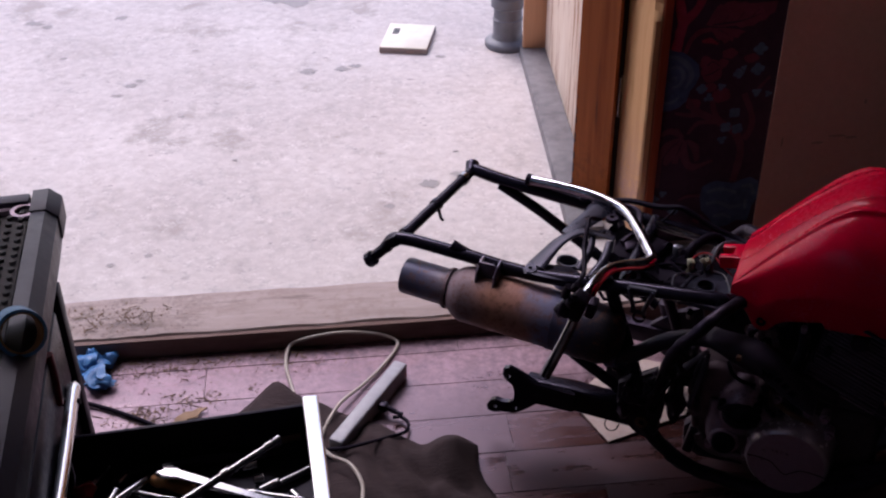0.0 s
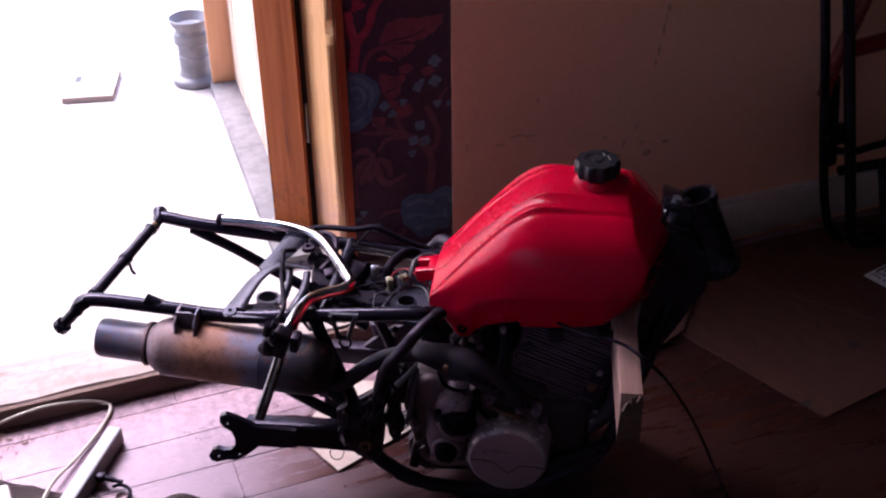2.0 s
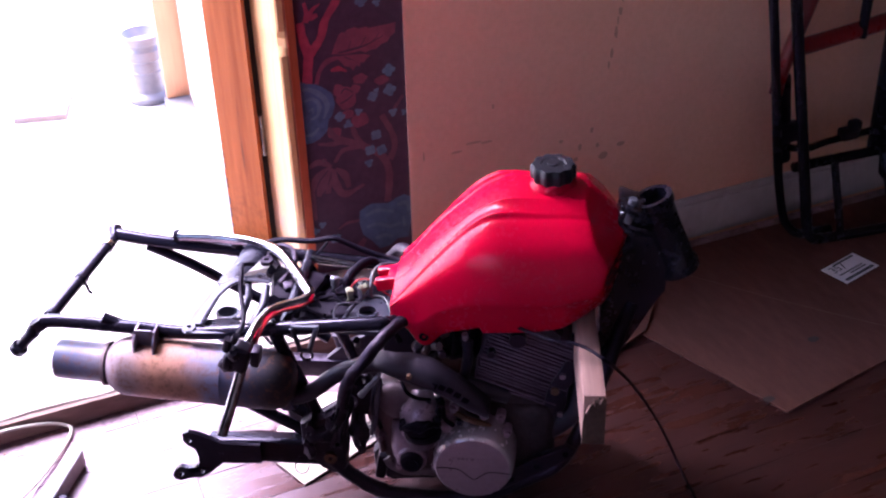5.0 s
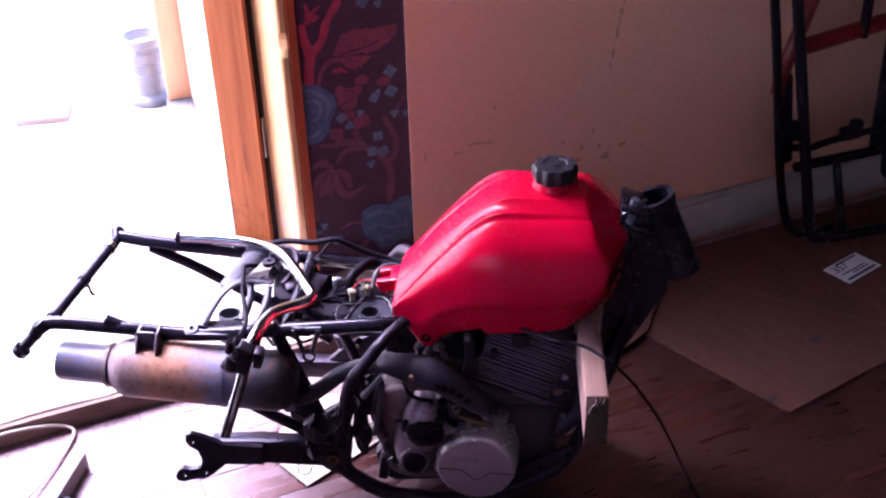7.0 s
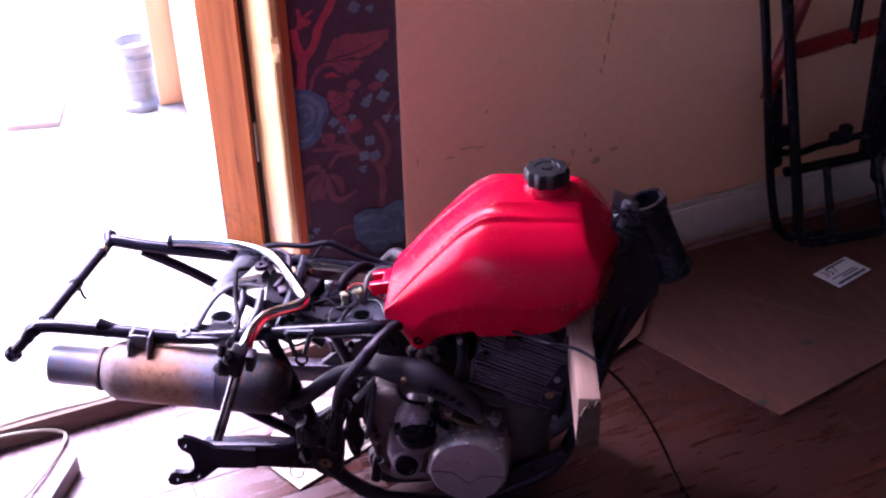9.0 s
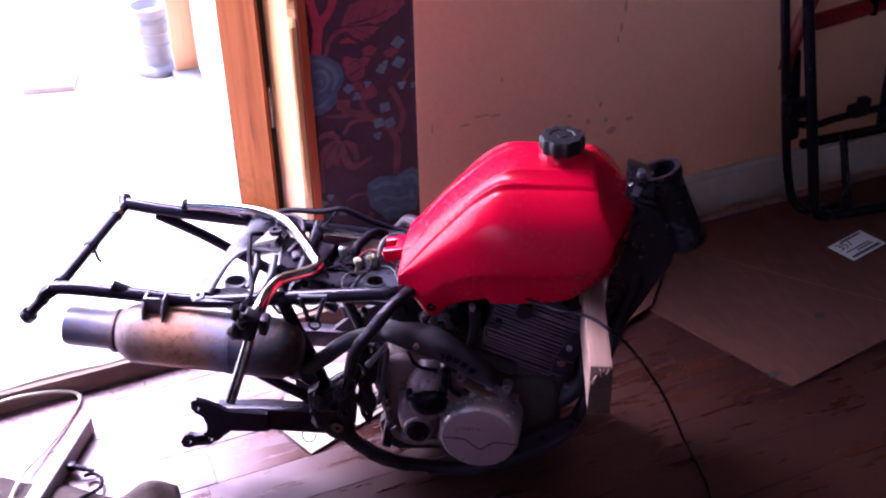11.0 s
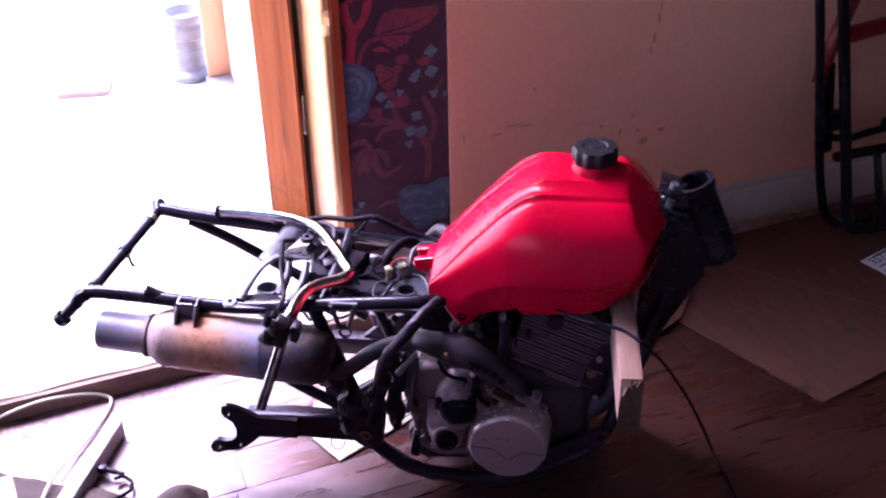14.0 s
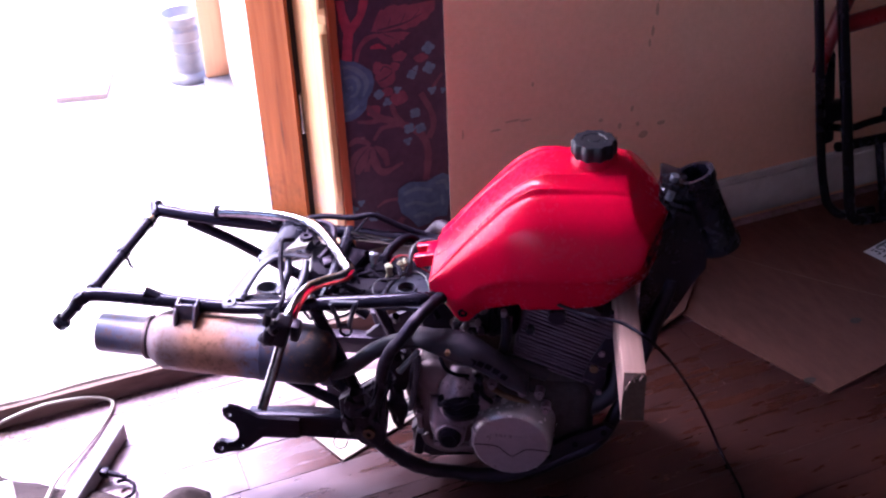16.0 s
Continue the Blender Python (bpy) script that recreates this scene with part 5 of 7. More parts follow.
# gear lever and its rod in front of the case
bp("kick_lever", pipe([(0.571, -0.166, 0.320), (0.568, -0.168, 0.296), (0.563, -0.168, 0.265), (0.556, -0.168, 0.220), (0.549, -0.166, 0.198)], [0.006, 0.0075, 0.008, 0.008, 0.006], 10, 6, 0.45), M_GREASE)
bp("shift_rod", pipe([(0.570, -0.166, 0.327), (0.551, -0.168, 0.302), (0.536, -0.168, 0.282)], [0.0040, 0.0046, 0.0060], 10), M_DULL, None, "bare metal shift rod")
bp("side_bracket", box(bmesh.new(), (0.020, 0.03, 0.055), pose(0.556, -0.118, 0.088, 0, 10, 0), 0.005), M_GREASE)
b = bmesh.new()
blob(b, (0.518, -0.125, 0.165), (0.018, 0.014, 0.045), 0.5, 3, 8)
blob(b, (0.485, -0.13, 0.20), (0.014, 0.014, 0.022), 0.6, 3, 9)
blob(b, (0.470, -0.142, 0.178), (0.012, 0.008, 0.010), 0.6, 2, 10)
bp("sprocket_guard", b, M_GREASE)

bp("engine_bracket", plate([(0.490, 0.225), (0.505, 0.285), (0.540, 0.290), (0.556, 0.250), (0.552, 0.205), (0.530, 0.202), (0.505, 0.206)], 0.022, -0.124, 0.004), M_GREASE)
bp("engine_bracket", plate([(0.550, 0.100), (0.600, 0.110), (0.640, 0.085), (0.620, 0.050), (0.560, 0.045)], 0.020, -0.112, 0.004), M_GREASE)

# carburettor, air boot, wiring between the rails
b = bmesh.new()
box(b, (0.17, 0.12, 0.034), pose(0.525, 0.02, 0.328, 0, 3, 0), 0.012, 3)
box(b, (0.10, 0.12, 0.026), pose(0.45, 0.02, 0.338, 0, -4, 8), 0.010, 3)
ra = random.Random(5)
for k in range(30):
    x, y = ra.uniform(0.40, 0.60), ra.uniform(-0.075, 0.09)
    if k % 3 == 0:
        box(b, (ra.uniform(0.01, 0.035), ra.uniform(0.01, 0.03), 0.02), pose(x, y, 0.326, ra.uniform(-30, 30), ra.uniform(-30, 30), ra.uniform(0, 180)), 0.003, 1)
    else:
        cyl(b, (x, y, 0.318), (x + ra.uniform(-0.03, 0.03), y + ra.uniform(-0.03, 0.03), 0.328 + ra.uniform(0, 0.016)), ra.uniform(0.004, 0.009), 10)
bp("air_box", b, M_RUBBER, None, "cluttered black air box")
b = bmesh.new()
slab(b, pierced([(0.482, -0.098), (0.488, -0.066), (0.496, -0.045), (0.508, -0.012), (0.521, 0.001), (0.552, 0.0), (0.569, -0.030), (0.580, -0.070), (0.580, -0.100)], ((0.532, -0.043, 0.0150),), 22), 0.008, pose(0, 0, 0.358))
bmesh.ops.triangulate(b, faces=[f for f in b.faces if len(f.verts) > 4])
tray = bp("air_box_lid", b, M_LID, None, "blue-black sheet lid with a round hole")
b = bmesh.new()
ring(b, (0.532, -0.043, 0.3655), (0, 0, 1), 0.0150, 0.0185, 0.004, 30)
bp("hole_rim", b, M_LID, tray)
bp("lid_edge", pipe([(0.497, -0.045, 0.368), (0.508, -0.012, 0.369), (0.521, 0.001, 0.370), (0.552, 0.0, 0.370), (0.569, -0.030, 0.369), (0.578, -0.062, 0.368)], 0.0018, 8, 6), M_HOSE, tray, "raised grey lid edge")
bp("lid_screw", cyl(bmesh.new(), (0.494, -0.083, 0.364), (0.494, -0.083, 0.3705), 0.0055, 6), M_DULL, tray)
b = bmesh.new()
box(b, (0.09, 0.12, 0.12), pose(0.60, 0.0, 0.30), 0.015)
cyl(b, (0.55, 0.0, 0.29), (0.68, 0.0, 0.30), 0.032, 20)
cyl(b, (0.665, -0.06, 0.36), (0.69, -0.062, 0.30), 0.018, 14)
bp("carburettor", b, M_GREASE)
b = bmesh.new()
box(b, (0.08, 0.10, 0.09), pose(0.375, 0.045, 0.318, 0, 6, 12), 0.014)
box(b, (0.05, 0.03, 0.03), pose(0.345, 0.085, 0.350, 20, 10, -20), 0.008)
cyl(b, (0.335, -0.01, 0.33), (0.36, -0.02, 0.365), 0.013, 14)
cyl(b, (0.35, 0.03, 0.29), (0.40, 0.05, 0.345), 0.022, 18)
cyl(b, (0.38, 0.09, 0.345), (0.44, 0.06, 0.355), 0.016, 16)
bp("shock_mount", b, M_RUBBER)
rw = random.Random(7)
for k in range(15):
    s0, d0, z0 = rw.uniform(0.33, 0.42), rw.uniform(-0.07, 0.09), rw.uniform(0.33, 0.360)
    pts = [(s0, d0, z0)]
    for j in range(4):
        pts.append((pts[-1][0] + rw.uniform(0.015, 0.035), min(0.09, max(-0.085, pts[-1][1] + rw.uniform(-0.035, 0.035))), min(0.358, max(0.32, pts[-1][2] + rw.uniform(-0.03, 0.03)))))
    bp("wire", pipe(pts, rw.choice((0.0022, 0.003, 0.0042)), 7, 5), M_RUBBER)
bp("wire", pipe([(0.492, 0.004, 0.380), (0.500, 0.014, 0.388), (0.512, 0.025, 0.390), (0.529, 0.021, 0.390), (0.548, 0.004, 0.384), (0.57, 0.0, 0.37)], 0.0014, 7), M_REDWIRE)
bp("wire", pipe([(0.488, -0.092, 0.368), (0.484, -0.090, 0.378), (0.480, -0.072, 0.386), (0.486, -0.054, 0.389), (0.505, -0.046, 0.387), (0.518, -0.034, 0.381), (0.512, -0.010, 0.365)], 0.0017, 7), M_HOSE, None, "thin grey looped wire")
bp("wire", pipe([(0.497, -0.060, 0.366), (0.508, -0.038, 0.376), (0.520, -0.028, 0.383), (0.512, -0.004, 0.386), (0.500, 0.012, 0.380)], 0.0030, 7), M_RUBBER)
bp("breather_hose", pipe([(0.530, 0.000, 0.366), (0.530, 0.016, 0.386), (0.532, 0.036, 0.398), (0.544, 0.054, 0.402), (0.563, 0.060, 0.402), (0.585, 0.050, 0.398)], 0.0038, 9, 6), M_HOSE, None, "dull grey breather hose")
for s, d, z, rx, ry, rz, m_ in ((0.496, -0.012, 0.383, 14, -10, 24, M_CONNECTOR), (0.520, 0.008, 0.384, 40, 30, -50, M_CONNECTOR), (0.463, 0.021, 0.384, 10, -8, 50, M_DULL)):
    b = bmesh.new()
    box(b, (0.010, 0.014, 0.022 if s != 0.520 else 0.014), pose(s, d, z, rx, ry, rz), 0.002)
    box(b, (0.012, 0.009, 0.009), pose(s, d, z, rx, ry, rz) @ pose(0.001, -0.004, 0.010, 0, 20, 0), 0.002)
    tube(b, [(s, d, z - 0.008), (s - 0.006, d + 0.006, z - 0.022), (s - 0.002, d + 0.014, z - 0.036)], 0.0028, 7, 4)
    bp("connector", b, m_, None, "grimy ivory plastic wire connector" if m_ == M_CONNECTOR else "dull grey wire connector")
bp("vent_hose", pipe([(0.290, 0.140, 0.380), (0.340, 0.140, 0.394), (0.400, 0.130, 0.400), (0.438, 0.130, 0.408), (0.459, 0.130, 0.402), (0.501, 0.130, 0.383), (0.564, 0.125, 0.368), (0.62, 0.10, 0.385)], 0.0055, 9), M_RUBBER, None, "black vent hose")
bp("thin_lead", pipe([(0.405, 0.10, 0.380), (0.420, 0.10, 0.395), (0.436, 0.105, 0.415)], 0.0025, 7), M_RUBBER)
bp("brake_cable", pipe([(0.315, 0.03, 0.410), (0.305, 0.0, 0.425), (0.310, -0.03, 0.425), (0.318, -0.07, 0.408), (0.338, -0.13, 0.402), (0.340, -0.175, 0.405), (0.338, -0.205, 0.415)], 0.0042, 8), M_RUBBER)
bp("linkage_rod", pipe([(0.405, 0.098, 0.386), (0.495, 0.098, 0.371)], 0.0058, 10, 1), M_CHROME, None, "bright linkage rod")
bp("rubber_tube", pipe([(0.486, 0.020, 0.372), (0.487, 0.030, 0.388), (0.497, 0.054, 0.392), (0.512, 0.080, 0.391), (0.526, 0.092, 0.381), (0.54, 0.095, 0.355)], 0.0088, 12, 6), M_RUBBER)
for k in range(22):
    c = Vector((rw.uniform(0.62, 0.72), rw.uniform(-0.085, -0.05), rw.uniform(0.300, 0.365)))
    b = bmesh.new()
    if k % 2:
        cyl(b, c, c + Vector((rw.uniform(-0.02, 0.02), -0.018, rw.uniform(-0.015, 0.02))), rw.uniform(0.006, 0.011), 10)
    else:
        box(b, (rw.uniform(0.012, 0.026), 0.02, rw.uniform(0.01, 0.02)), pose(*c, rw.uniform(-30, 30), rw.uniform(-40, 40), 0), 0.003, 1)
    bp("throttle_piece", b, (M_GREASE, M_FIN, M_RUBBER, M_CASE)[k % 4])
for k in range(6):
    s0 = 0.64 + 0.015 * k
    bp("wire", pipe([(s0, -0.07, 0.38), (s0 + rw.uniform(-0.02, 0.02), -0.088, 0.35), (s0 + rw.uniform(-0.03, 0.02), -0.085, 0.315)], 0.003, 7, 4), M_RUBBER)

# steering head
HT, HB = Vector((1.006, 0, 0.592)), Vector((1.062, 0, 0.452))
AXH = (HT - HB).normalized()
mh = Matrix.Translation(HB) @ AXH.to_track_quat("Z", "Y").to_matrix().to_4x4()
L = (HT - HB).length
head = bp("steering_head", lathe(bmesh.new(), [(0.0, 0.002), (0.024, 0.0), (0.036, 0.004), (0.037, 0.016), (0.033, 0.024), (0.031, L * 0.5), (0.031, L - 0.02), (0.034, L - 0.014), (0.034, L), (0.026, L), (0.024, L - 0.03), (0, L - 0.03)], mh, 30), M_BLACK_SHADED)
b = bmesh.new()
slab(b, [(0.955, 0.575), (0.985, 0.588), (1.040, 0.470), (1.040, 0.425), (1.020, 0.410), (0.996, 0.345), (0.956, 0.262), (0.928, 0.266), (0.935, 0.38), (0.945, 0.50)], 0.060, pose(0, -0.030, 0) @ UPRIGHT, 0.006)
bp("gusset", b, M_BLACK_SHADED)
for s, d, z in ((0.972, -0.026, 0.596), (0.968, -0.040, 0.575)):
    bp("stop_bolt", cyl(bmesh.new(), (s, d, z - 0.01), (s + 0.004, d - 0.002, z + 0.006), 0.0065, 12), M_DULL, head)
b = bmesh.new()
box(b, (0.045, 0.07, 0.010), pose(0.975, -0.01, 0.585, 0, 20, 0), 0.003)
box(b, (0.05, 0.062, 0.009), pose(0.985, -0.012, 0.553, 0, 20, 0), 0.003)
box(b, (0.045, 0.060, 0.009), pose(0.985, -0.012, 0.540, 0, 20, 0), 0.003)
bp("steering_stop", b, M_BLACK_SHADED, head)

# fuel tank, lofted along its length: s, top, then half-width and height of the two ridges, the widest line and the lower edge
TANK = [
    (0.580, 0.428, (0.036, 0.425), (0.084, 0.413), (0.088, 0.408), (0.082, 0.401)),
    (0.603, 0.450, (0.040, 0.446), (0.081, 0.438), (0.095, 0.414), (0.086, 0.388)),
    (0.628, 0.482, (0.042, 0.480), (0.079, 0.468), (0.103, 0.430), (0.090, 0.386)),
    (0.657, 0.516, (0.042, 0.514), (0.077, 0.502), (0.115, 0.450), (0.101, 0.386)),
    (0.703, 0.560, (0.042, 0.557), (0.076, 0.553), (0.130, 0.478), (0.116, 0.388)),
    (0.726, 0.581, (0.042, 0.577), (0.075, 0.573), (0.136, 0.486), (0.121, 0.389)),
    (0.748, 0.595, (0.043, 0.591), (0.074, 0.586), (0.140, 0.492), (0.123, 0.392)),
    (0.775, 0.605, (0.044, 0.601), (0.073, 0.591), (0.144, 0.496), (0.125, 0.395)),
    (0.820, 0.611, (0.046, 0.605), (0.073, 0.592), (0.147, 0.500), (0.126, 0.400)),
    (0.870, 0.614, (0.046, 0.607), (0.073, 0.594), (0.148, 0.504), (0.124, 0.409)),
    (0.897, 0.613, (0.046, 0.607), (0.073, 0.593), (0.146, 0.510), (0.115, 0.419)),
    (0.931, 0.612, (0.046, 0.606), (0.073, 0.592), (0.143, 0.514), (0.112, 0.424)),
    (0.975, 0.606, (0.044, 0.600), (0.072, 0.588), (0.138, 0.516), (0.104, 0.430)),
]
SKIRT = [(0.580, 0.405), (0.591, 0.398), (0.601, 0.389), (0.610, 0.379), (0.618, 0.368), (0.625, 0.356), (0.632, 0.349), (0.640, 0.347), (0.648, 0.349), (0.655, 0.355), (0.662, 0.365), (0.672, 0.373), (0.689, 0.379), (0.708, 0.383), (0.740, 0.391)]  # the lower edge round the ear


def smooth_row(xs, ys, at):
    pts = spline([(x, 0, y) for x, y in zip(xs, ys)], 12)
    return np.interp(at, [p.x for p in pts], [p.z for p in pts]).tolist()


keys_ = [(r[0], r[1], *r[2], *r[3], *r[4], *r[5]) for r in TANK]
at = np.linspace(0.580, 0.700, 41).tolist() + np.linspace(0.706, 0.975, 40).tolist()
cols = [smooth_row([k[0] for k in keys_], [k[c] for k in keys_], at) for c in range(1, 10)]
b = bmesh.new()
rings_ = []
for s, zt, d1, z1, d2, z2, d4, z4, d6, z6 in zip(at, *cols):
    if s < 0.74:
        d6 = max(d6, min(0.104, d4 - 0.001))
        z6 = float(np.interp(s, [q[0] for q in SKIRT], [q[1] for q in SKIRT])) + (d6 - 0.105) * 0.7
    h = max(0.02, z2 - z6)
    f = min(1.0, max(0.0, (0.850 - s) / 0.09)) * min(1.0, (s - 0.570) / 0.05)
    k = min(1.0, h / 0.15)
    half = [(0.0, zt), (d1 * 0.5, zt - 0.15 * (zt - z1)), (d1 * 0.8, zt - 0.6 * (zt - z1))]
    for (da, za), (dc, zc), (dn, zn), lift in (((0.0, zt), (d1, z1), (d2, z2), 0.0034 * f), ((d1, z1), (d2, z2), (d4, z4), 0.0042 * f)):
        for q, w in ((-0.30, 0.0), (-0.16, 0.35), (-0.06, 0.9), (0.02, 1.0), (0.07, 0.8), (0.14, 0.4)):
            e = abs(q) * (1.0 if q < 0 else 0.5)
            p = (da, za) if q < 0 else (dn, zn)
            half.append((dc + (p[0] - dc) * e, zc + (p[1] - zc) * e + lift * w))
    side = spline([(d1, 0, z1), (d2, 0, z2), (0.42 * d2 + 0.58 * d4 + 0.007 * k, 0, 0.42 * z2 + 0.58 * z4 + 0.012 * k), (d4, 0, z4 - 0.02 * k), (0.45 * d4 + 0.55 * d6 + 0.004 * k, 0, 0.5 * z4 + 0.5 * z6), (d6, 0, z6), (d6 - 0.01, 0, z6 - 0.002)], 5)
    half += [(p.x, p.z) for p in side[6:26]]
    half += [(d6 - 0.003, z6 - 0.002), (d6 - 0.010, z6 - 0.002), (0.6 * d6, z6 + 0.018 * k), (0.0, z6 + 0.028 * k)]
    rings_.append([b.verts.new((s, -d, z)) for d, z in half] + [b.verts.new((s, d, z)) for d, z in half[-2:0:-1]])
mid, last = Vector((0.975, 0.0, 0.520)), rings_[-1]
for q in (0.86, 0.72, 0.58, 0.44, 0.30, 0.16, 0.06):
    rings_.append([b.verts.new(mid + (v.co - mid) * q) for v in last])
for a_, c_ in zip(rings_, rings_[1:]):
    m_ = len(a_)
    for k in range(m_):
        b.faces.new((a_[k], a_[(k + 1) % m_], c_[(k + 1) % m_], c_[k]))
b.faces.new(rings_[-1][::-1])
b.faces.new(rings_[0])
# the front is pressed back to flat facets with rounded edges
for n_, far in (((0.065, 0.022, 0.062), 0.0970), ((1.097, 0.34, -0.139), 0.9990), ((1.516, 1.443, -1.212), 1.01)):
    for side in (-1, 1):
        n = Vector((n_[0], n_[1] * side, n_[2]))
        far_ = far / n.length
        n.normalize()
        for v in b.verts:
            q = (n.dot(v.co) - far_) / 0.0022
            if q > -6:
                v.co -= n * 0.0022 * (q if q > 20 else math.log1p(math.exp(q)))
tank = bp("fuel_tank", b, M_RED, None, "red moulded plastic fuel tank with ridges", 60)
b = bmesh.new()
ring(b, (0.639, -0.1040, 0.3665), (0, -1, 0), 0.003, 0.0085, 0.004, 18)
ring(b, (0.639, -0.1035, 0.3665), (0, -1, 0), 0.0002, 0.003, 0.002, 12)
bp("ear_grommet", b, M_RUBBER, tank, "black rubber grommet")
b = bmesh.new()
box(b, (0.036, 0.015, 0.024), pose(0.563, -0.017, 0.412, 0, -12, 0), 0.004)
box(b, (0.036, 0.015, 0.024), pose(0.563, 0.017, 0.412, 0, -12, 0), 0.004)
box(b, (0.022, 0.050, 0.024), pose(0.578, 0.0, 0.415, 0, -12, 0), 0.004)
bp("rear_tongue", b, M_RED, tank)
CAP = pose(0.846, 0.0, 0.620, 0, -2, 0)
cap = bp("fuel_cap", lathe(bmesh.new(), [(0.034, 0.0), (0.037, 0.004), (0.0375, 0.022), (0.0345, 0.027), (0.022, 0.0275), (0.020, 0.0255), (0.010, 0.0255), (0.009, 0.028), (0.0, 0.028)], CAP, 80, 10, 0.10), M_CAP, tank, "knobbed black plastic fuel cap")
bp("filler_neck", lathe(bmesh.new(), [(0.040, -0.022), (0.039, -0.010), (0.037, -0.003), (0.033, 0.002)], CAP, 32), M_RED, tank)

# clutch cable from the engine down to the floor
tagged(part("loose_cable", pipe([BIKE @ Vector((0.78, -0.105, 0.400)), (0.816, 1.269, 0.430), (0.839, 1.246, 0.432), (0.858, 1.219, 0.432), (0.873, 1.183, 0.425), (0.939, 1.241, 0.34), (1.010, 1.298, 0.24), (1.085, 1.335, 0.12), (1.122, 1.330, 0.04), (1.127, 1.300, 0.0075), (1.111, 1.230, 0.0055), (1.094, 1.175, 0.0055), (1.03, 1.05, 0.0055), (0.95, 0.80, 0.0055)], 0.0029, 9, 8), M_RUBBER),
       "black control cable trailing from the engine to the floor", "cable")

# ---- chrome handlebar laid across the frame ----
handlebar = thing("handlebar", "loose chrome handlebar lying across the black frame", "handlebar", BIKE)
part("bar", pipe([(0.150, 0.117, 0.409), (0.190, 0.116, 0.410), (0.239, 0.113, 0.410), (0.284, 0.106, 0.410), (0.323, 0.091, 0.410), (0.355, 0.069, 0.410), (0.392, 0.019, 0.408), (0.424, -0.030, 0.405), (0.435, -0.050, 0.403), (0.427, -0.067, 0.402), (0.399, -0.085, 0.402), (0.378, -0.107, 0.403), (0.368, -0.136, 0.403), (0.366, -0.165, 0.406), (0.363, -0.190, 0.402), (0.357, -0.204, 0.384), (0.352, -0.208, 0.367), (0.336, -0.232, 0.315), (0.3175, -0.258, 0.259)], 0.0098, 14, 8), M_CHROME, handlebar)
part("bar_plug", cyl(bmesh.new(), (0.151, 0.117, 0.409), (0.142, 0.118, 0.409), 0.0118, 14), M_RUBBER, handlebar)
b = bmesh.new()
box(b, (0.030, 0.034, 0.050), pose(0.352, -0.208, 0.385, 0, 18, 0), 0.007, 3)
box(b, (0.024, 0.030, 0.036), pose(0.335, -0.212, 0.380, 0, 18, 0), 0.008, 3)
cyl(b, (0.330, -0.212, 0.400), (0.338, -0.214, 0.424), 0.0075, 12)
cyl(b, (0.345, -0.214, 0.418), (0.352, -0.216, 0.432), 0.006, 10)
blob(b, (0.326, -0.214, 0.372), (0.012, 0.012, 0.015), 0.4, 2, 4)
blob(b, (0.345, -0.224, 0.398), (0.010, 0.008, 0.012), 0.4, 2, 8)
part("lever_perch", b, M_PLASTIC, handlebar, "black plastic lever perch")
part("perch_clamp", box(bmesh.new(), (0.015, 0.026, 0.032), pose(0.377, -0.206, 0.386, 0, 10, 0), 0.004), M_GREASE, handlebar, "oily dark metal clamp")
part("red_cable", pipe([(0.372, -0.206, 0.372), (0.374, -0.186, 0.400), (0.377, -0.150, 0.405), (0.385, -0.115, 0.403), (0.404, -0.096, 0.402), (0.428, -0.080, 0.401), (0.442, -0.062, 0.402)], 0.0028, 7), M_REDWIRE, handlebar, "thin red cable")

# ---- timber, cardboard and papers on the floor ----
timber = thing("timber_offcut", "pale sawn timber offcut wedged under the red tank", "timber", BIKE @ pose(0.922, -0.300, 0.325, 0, 0, 4))
part("beam", box(bmesh.new(), (0.0345, 0.44, 0.088), pose(0.0, 0.222, 0.044), 0.003), M_TIMBER, timber)
torn = slab(bmesh.new(), [(-0.0176, -0.0008), (0.0176, -0.0008), (0.0178, 0.040), (0.0176, 0.083), (0.0130, 0.0885), (0.0095, 0.083), (0.0060, 0.0875), (0.0020, 0.079), (-0.0015, 0.083), (-0.0060, 0.071), (-0.0085, 0.074), (-0.0125, 0.060), (-0.0150, 0.062), (-0.0168, 0.044), (-0.0178, 0.020)], 0.005, pose(0, -0.0045, 0) @ UPRIGHT, 0.0008)
part("cut_end", caked(torn, 0.0012, 120), M_ENDGRAIN, timber, "rough splintered cut end")
for x, z, l_, a in ((-0.010, 0.068, 0.020, 14), (-0.002, 0.082, 0.016, -10), (0.009, 0.084, 0.012, 20)):
    part("splinter", box(bmesh.new(), (0.0022, 0.003, l_), pose(x, -0.0055, z, 8, a, 0), 0.0006, 1), M_TIMBER, timber)


def sheet(name, outline, z, thick, material, label, category, wave=0.0):
    bm = slab(bmesh.new(), outline, thick, pose(0, 0, z))
    bmesh.ops.triangulate(bm, faces=[f for f in bm.faces if len(f.verts) > 4])
    ob = thing(name, label, category)
    part("sheet", bm, material, ob)
    return ob


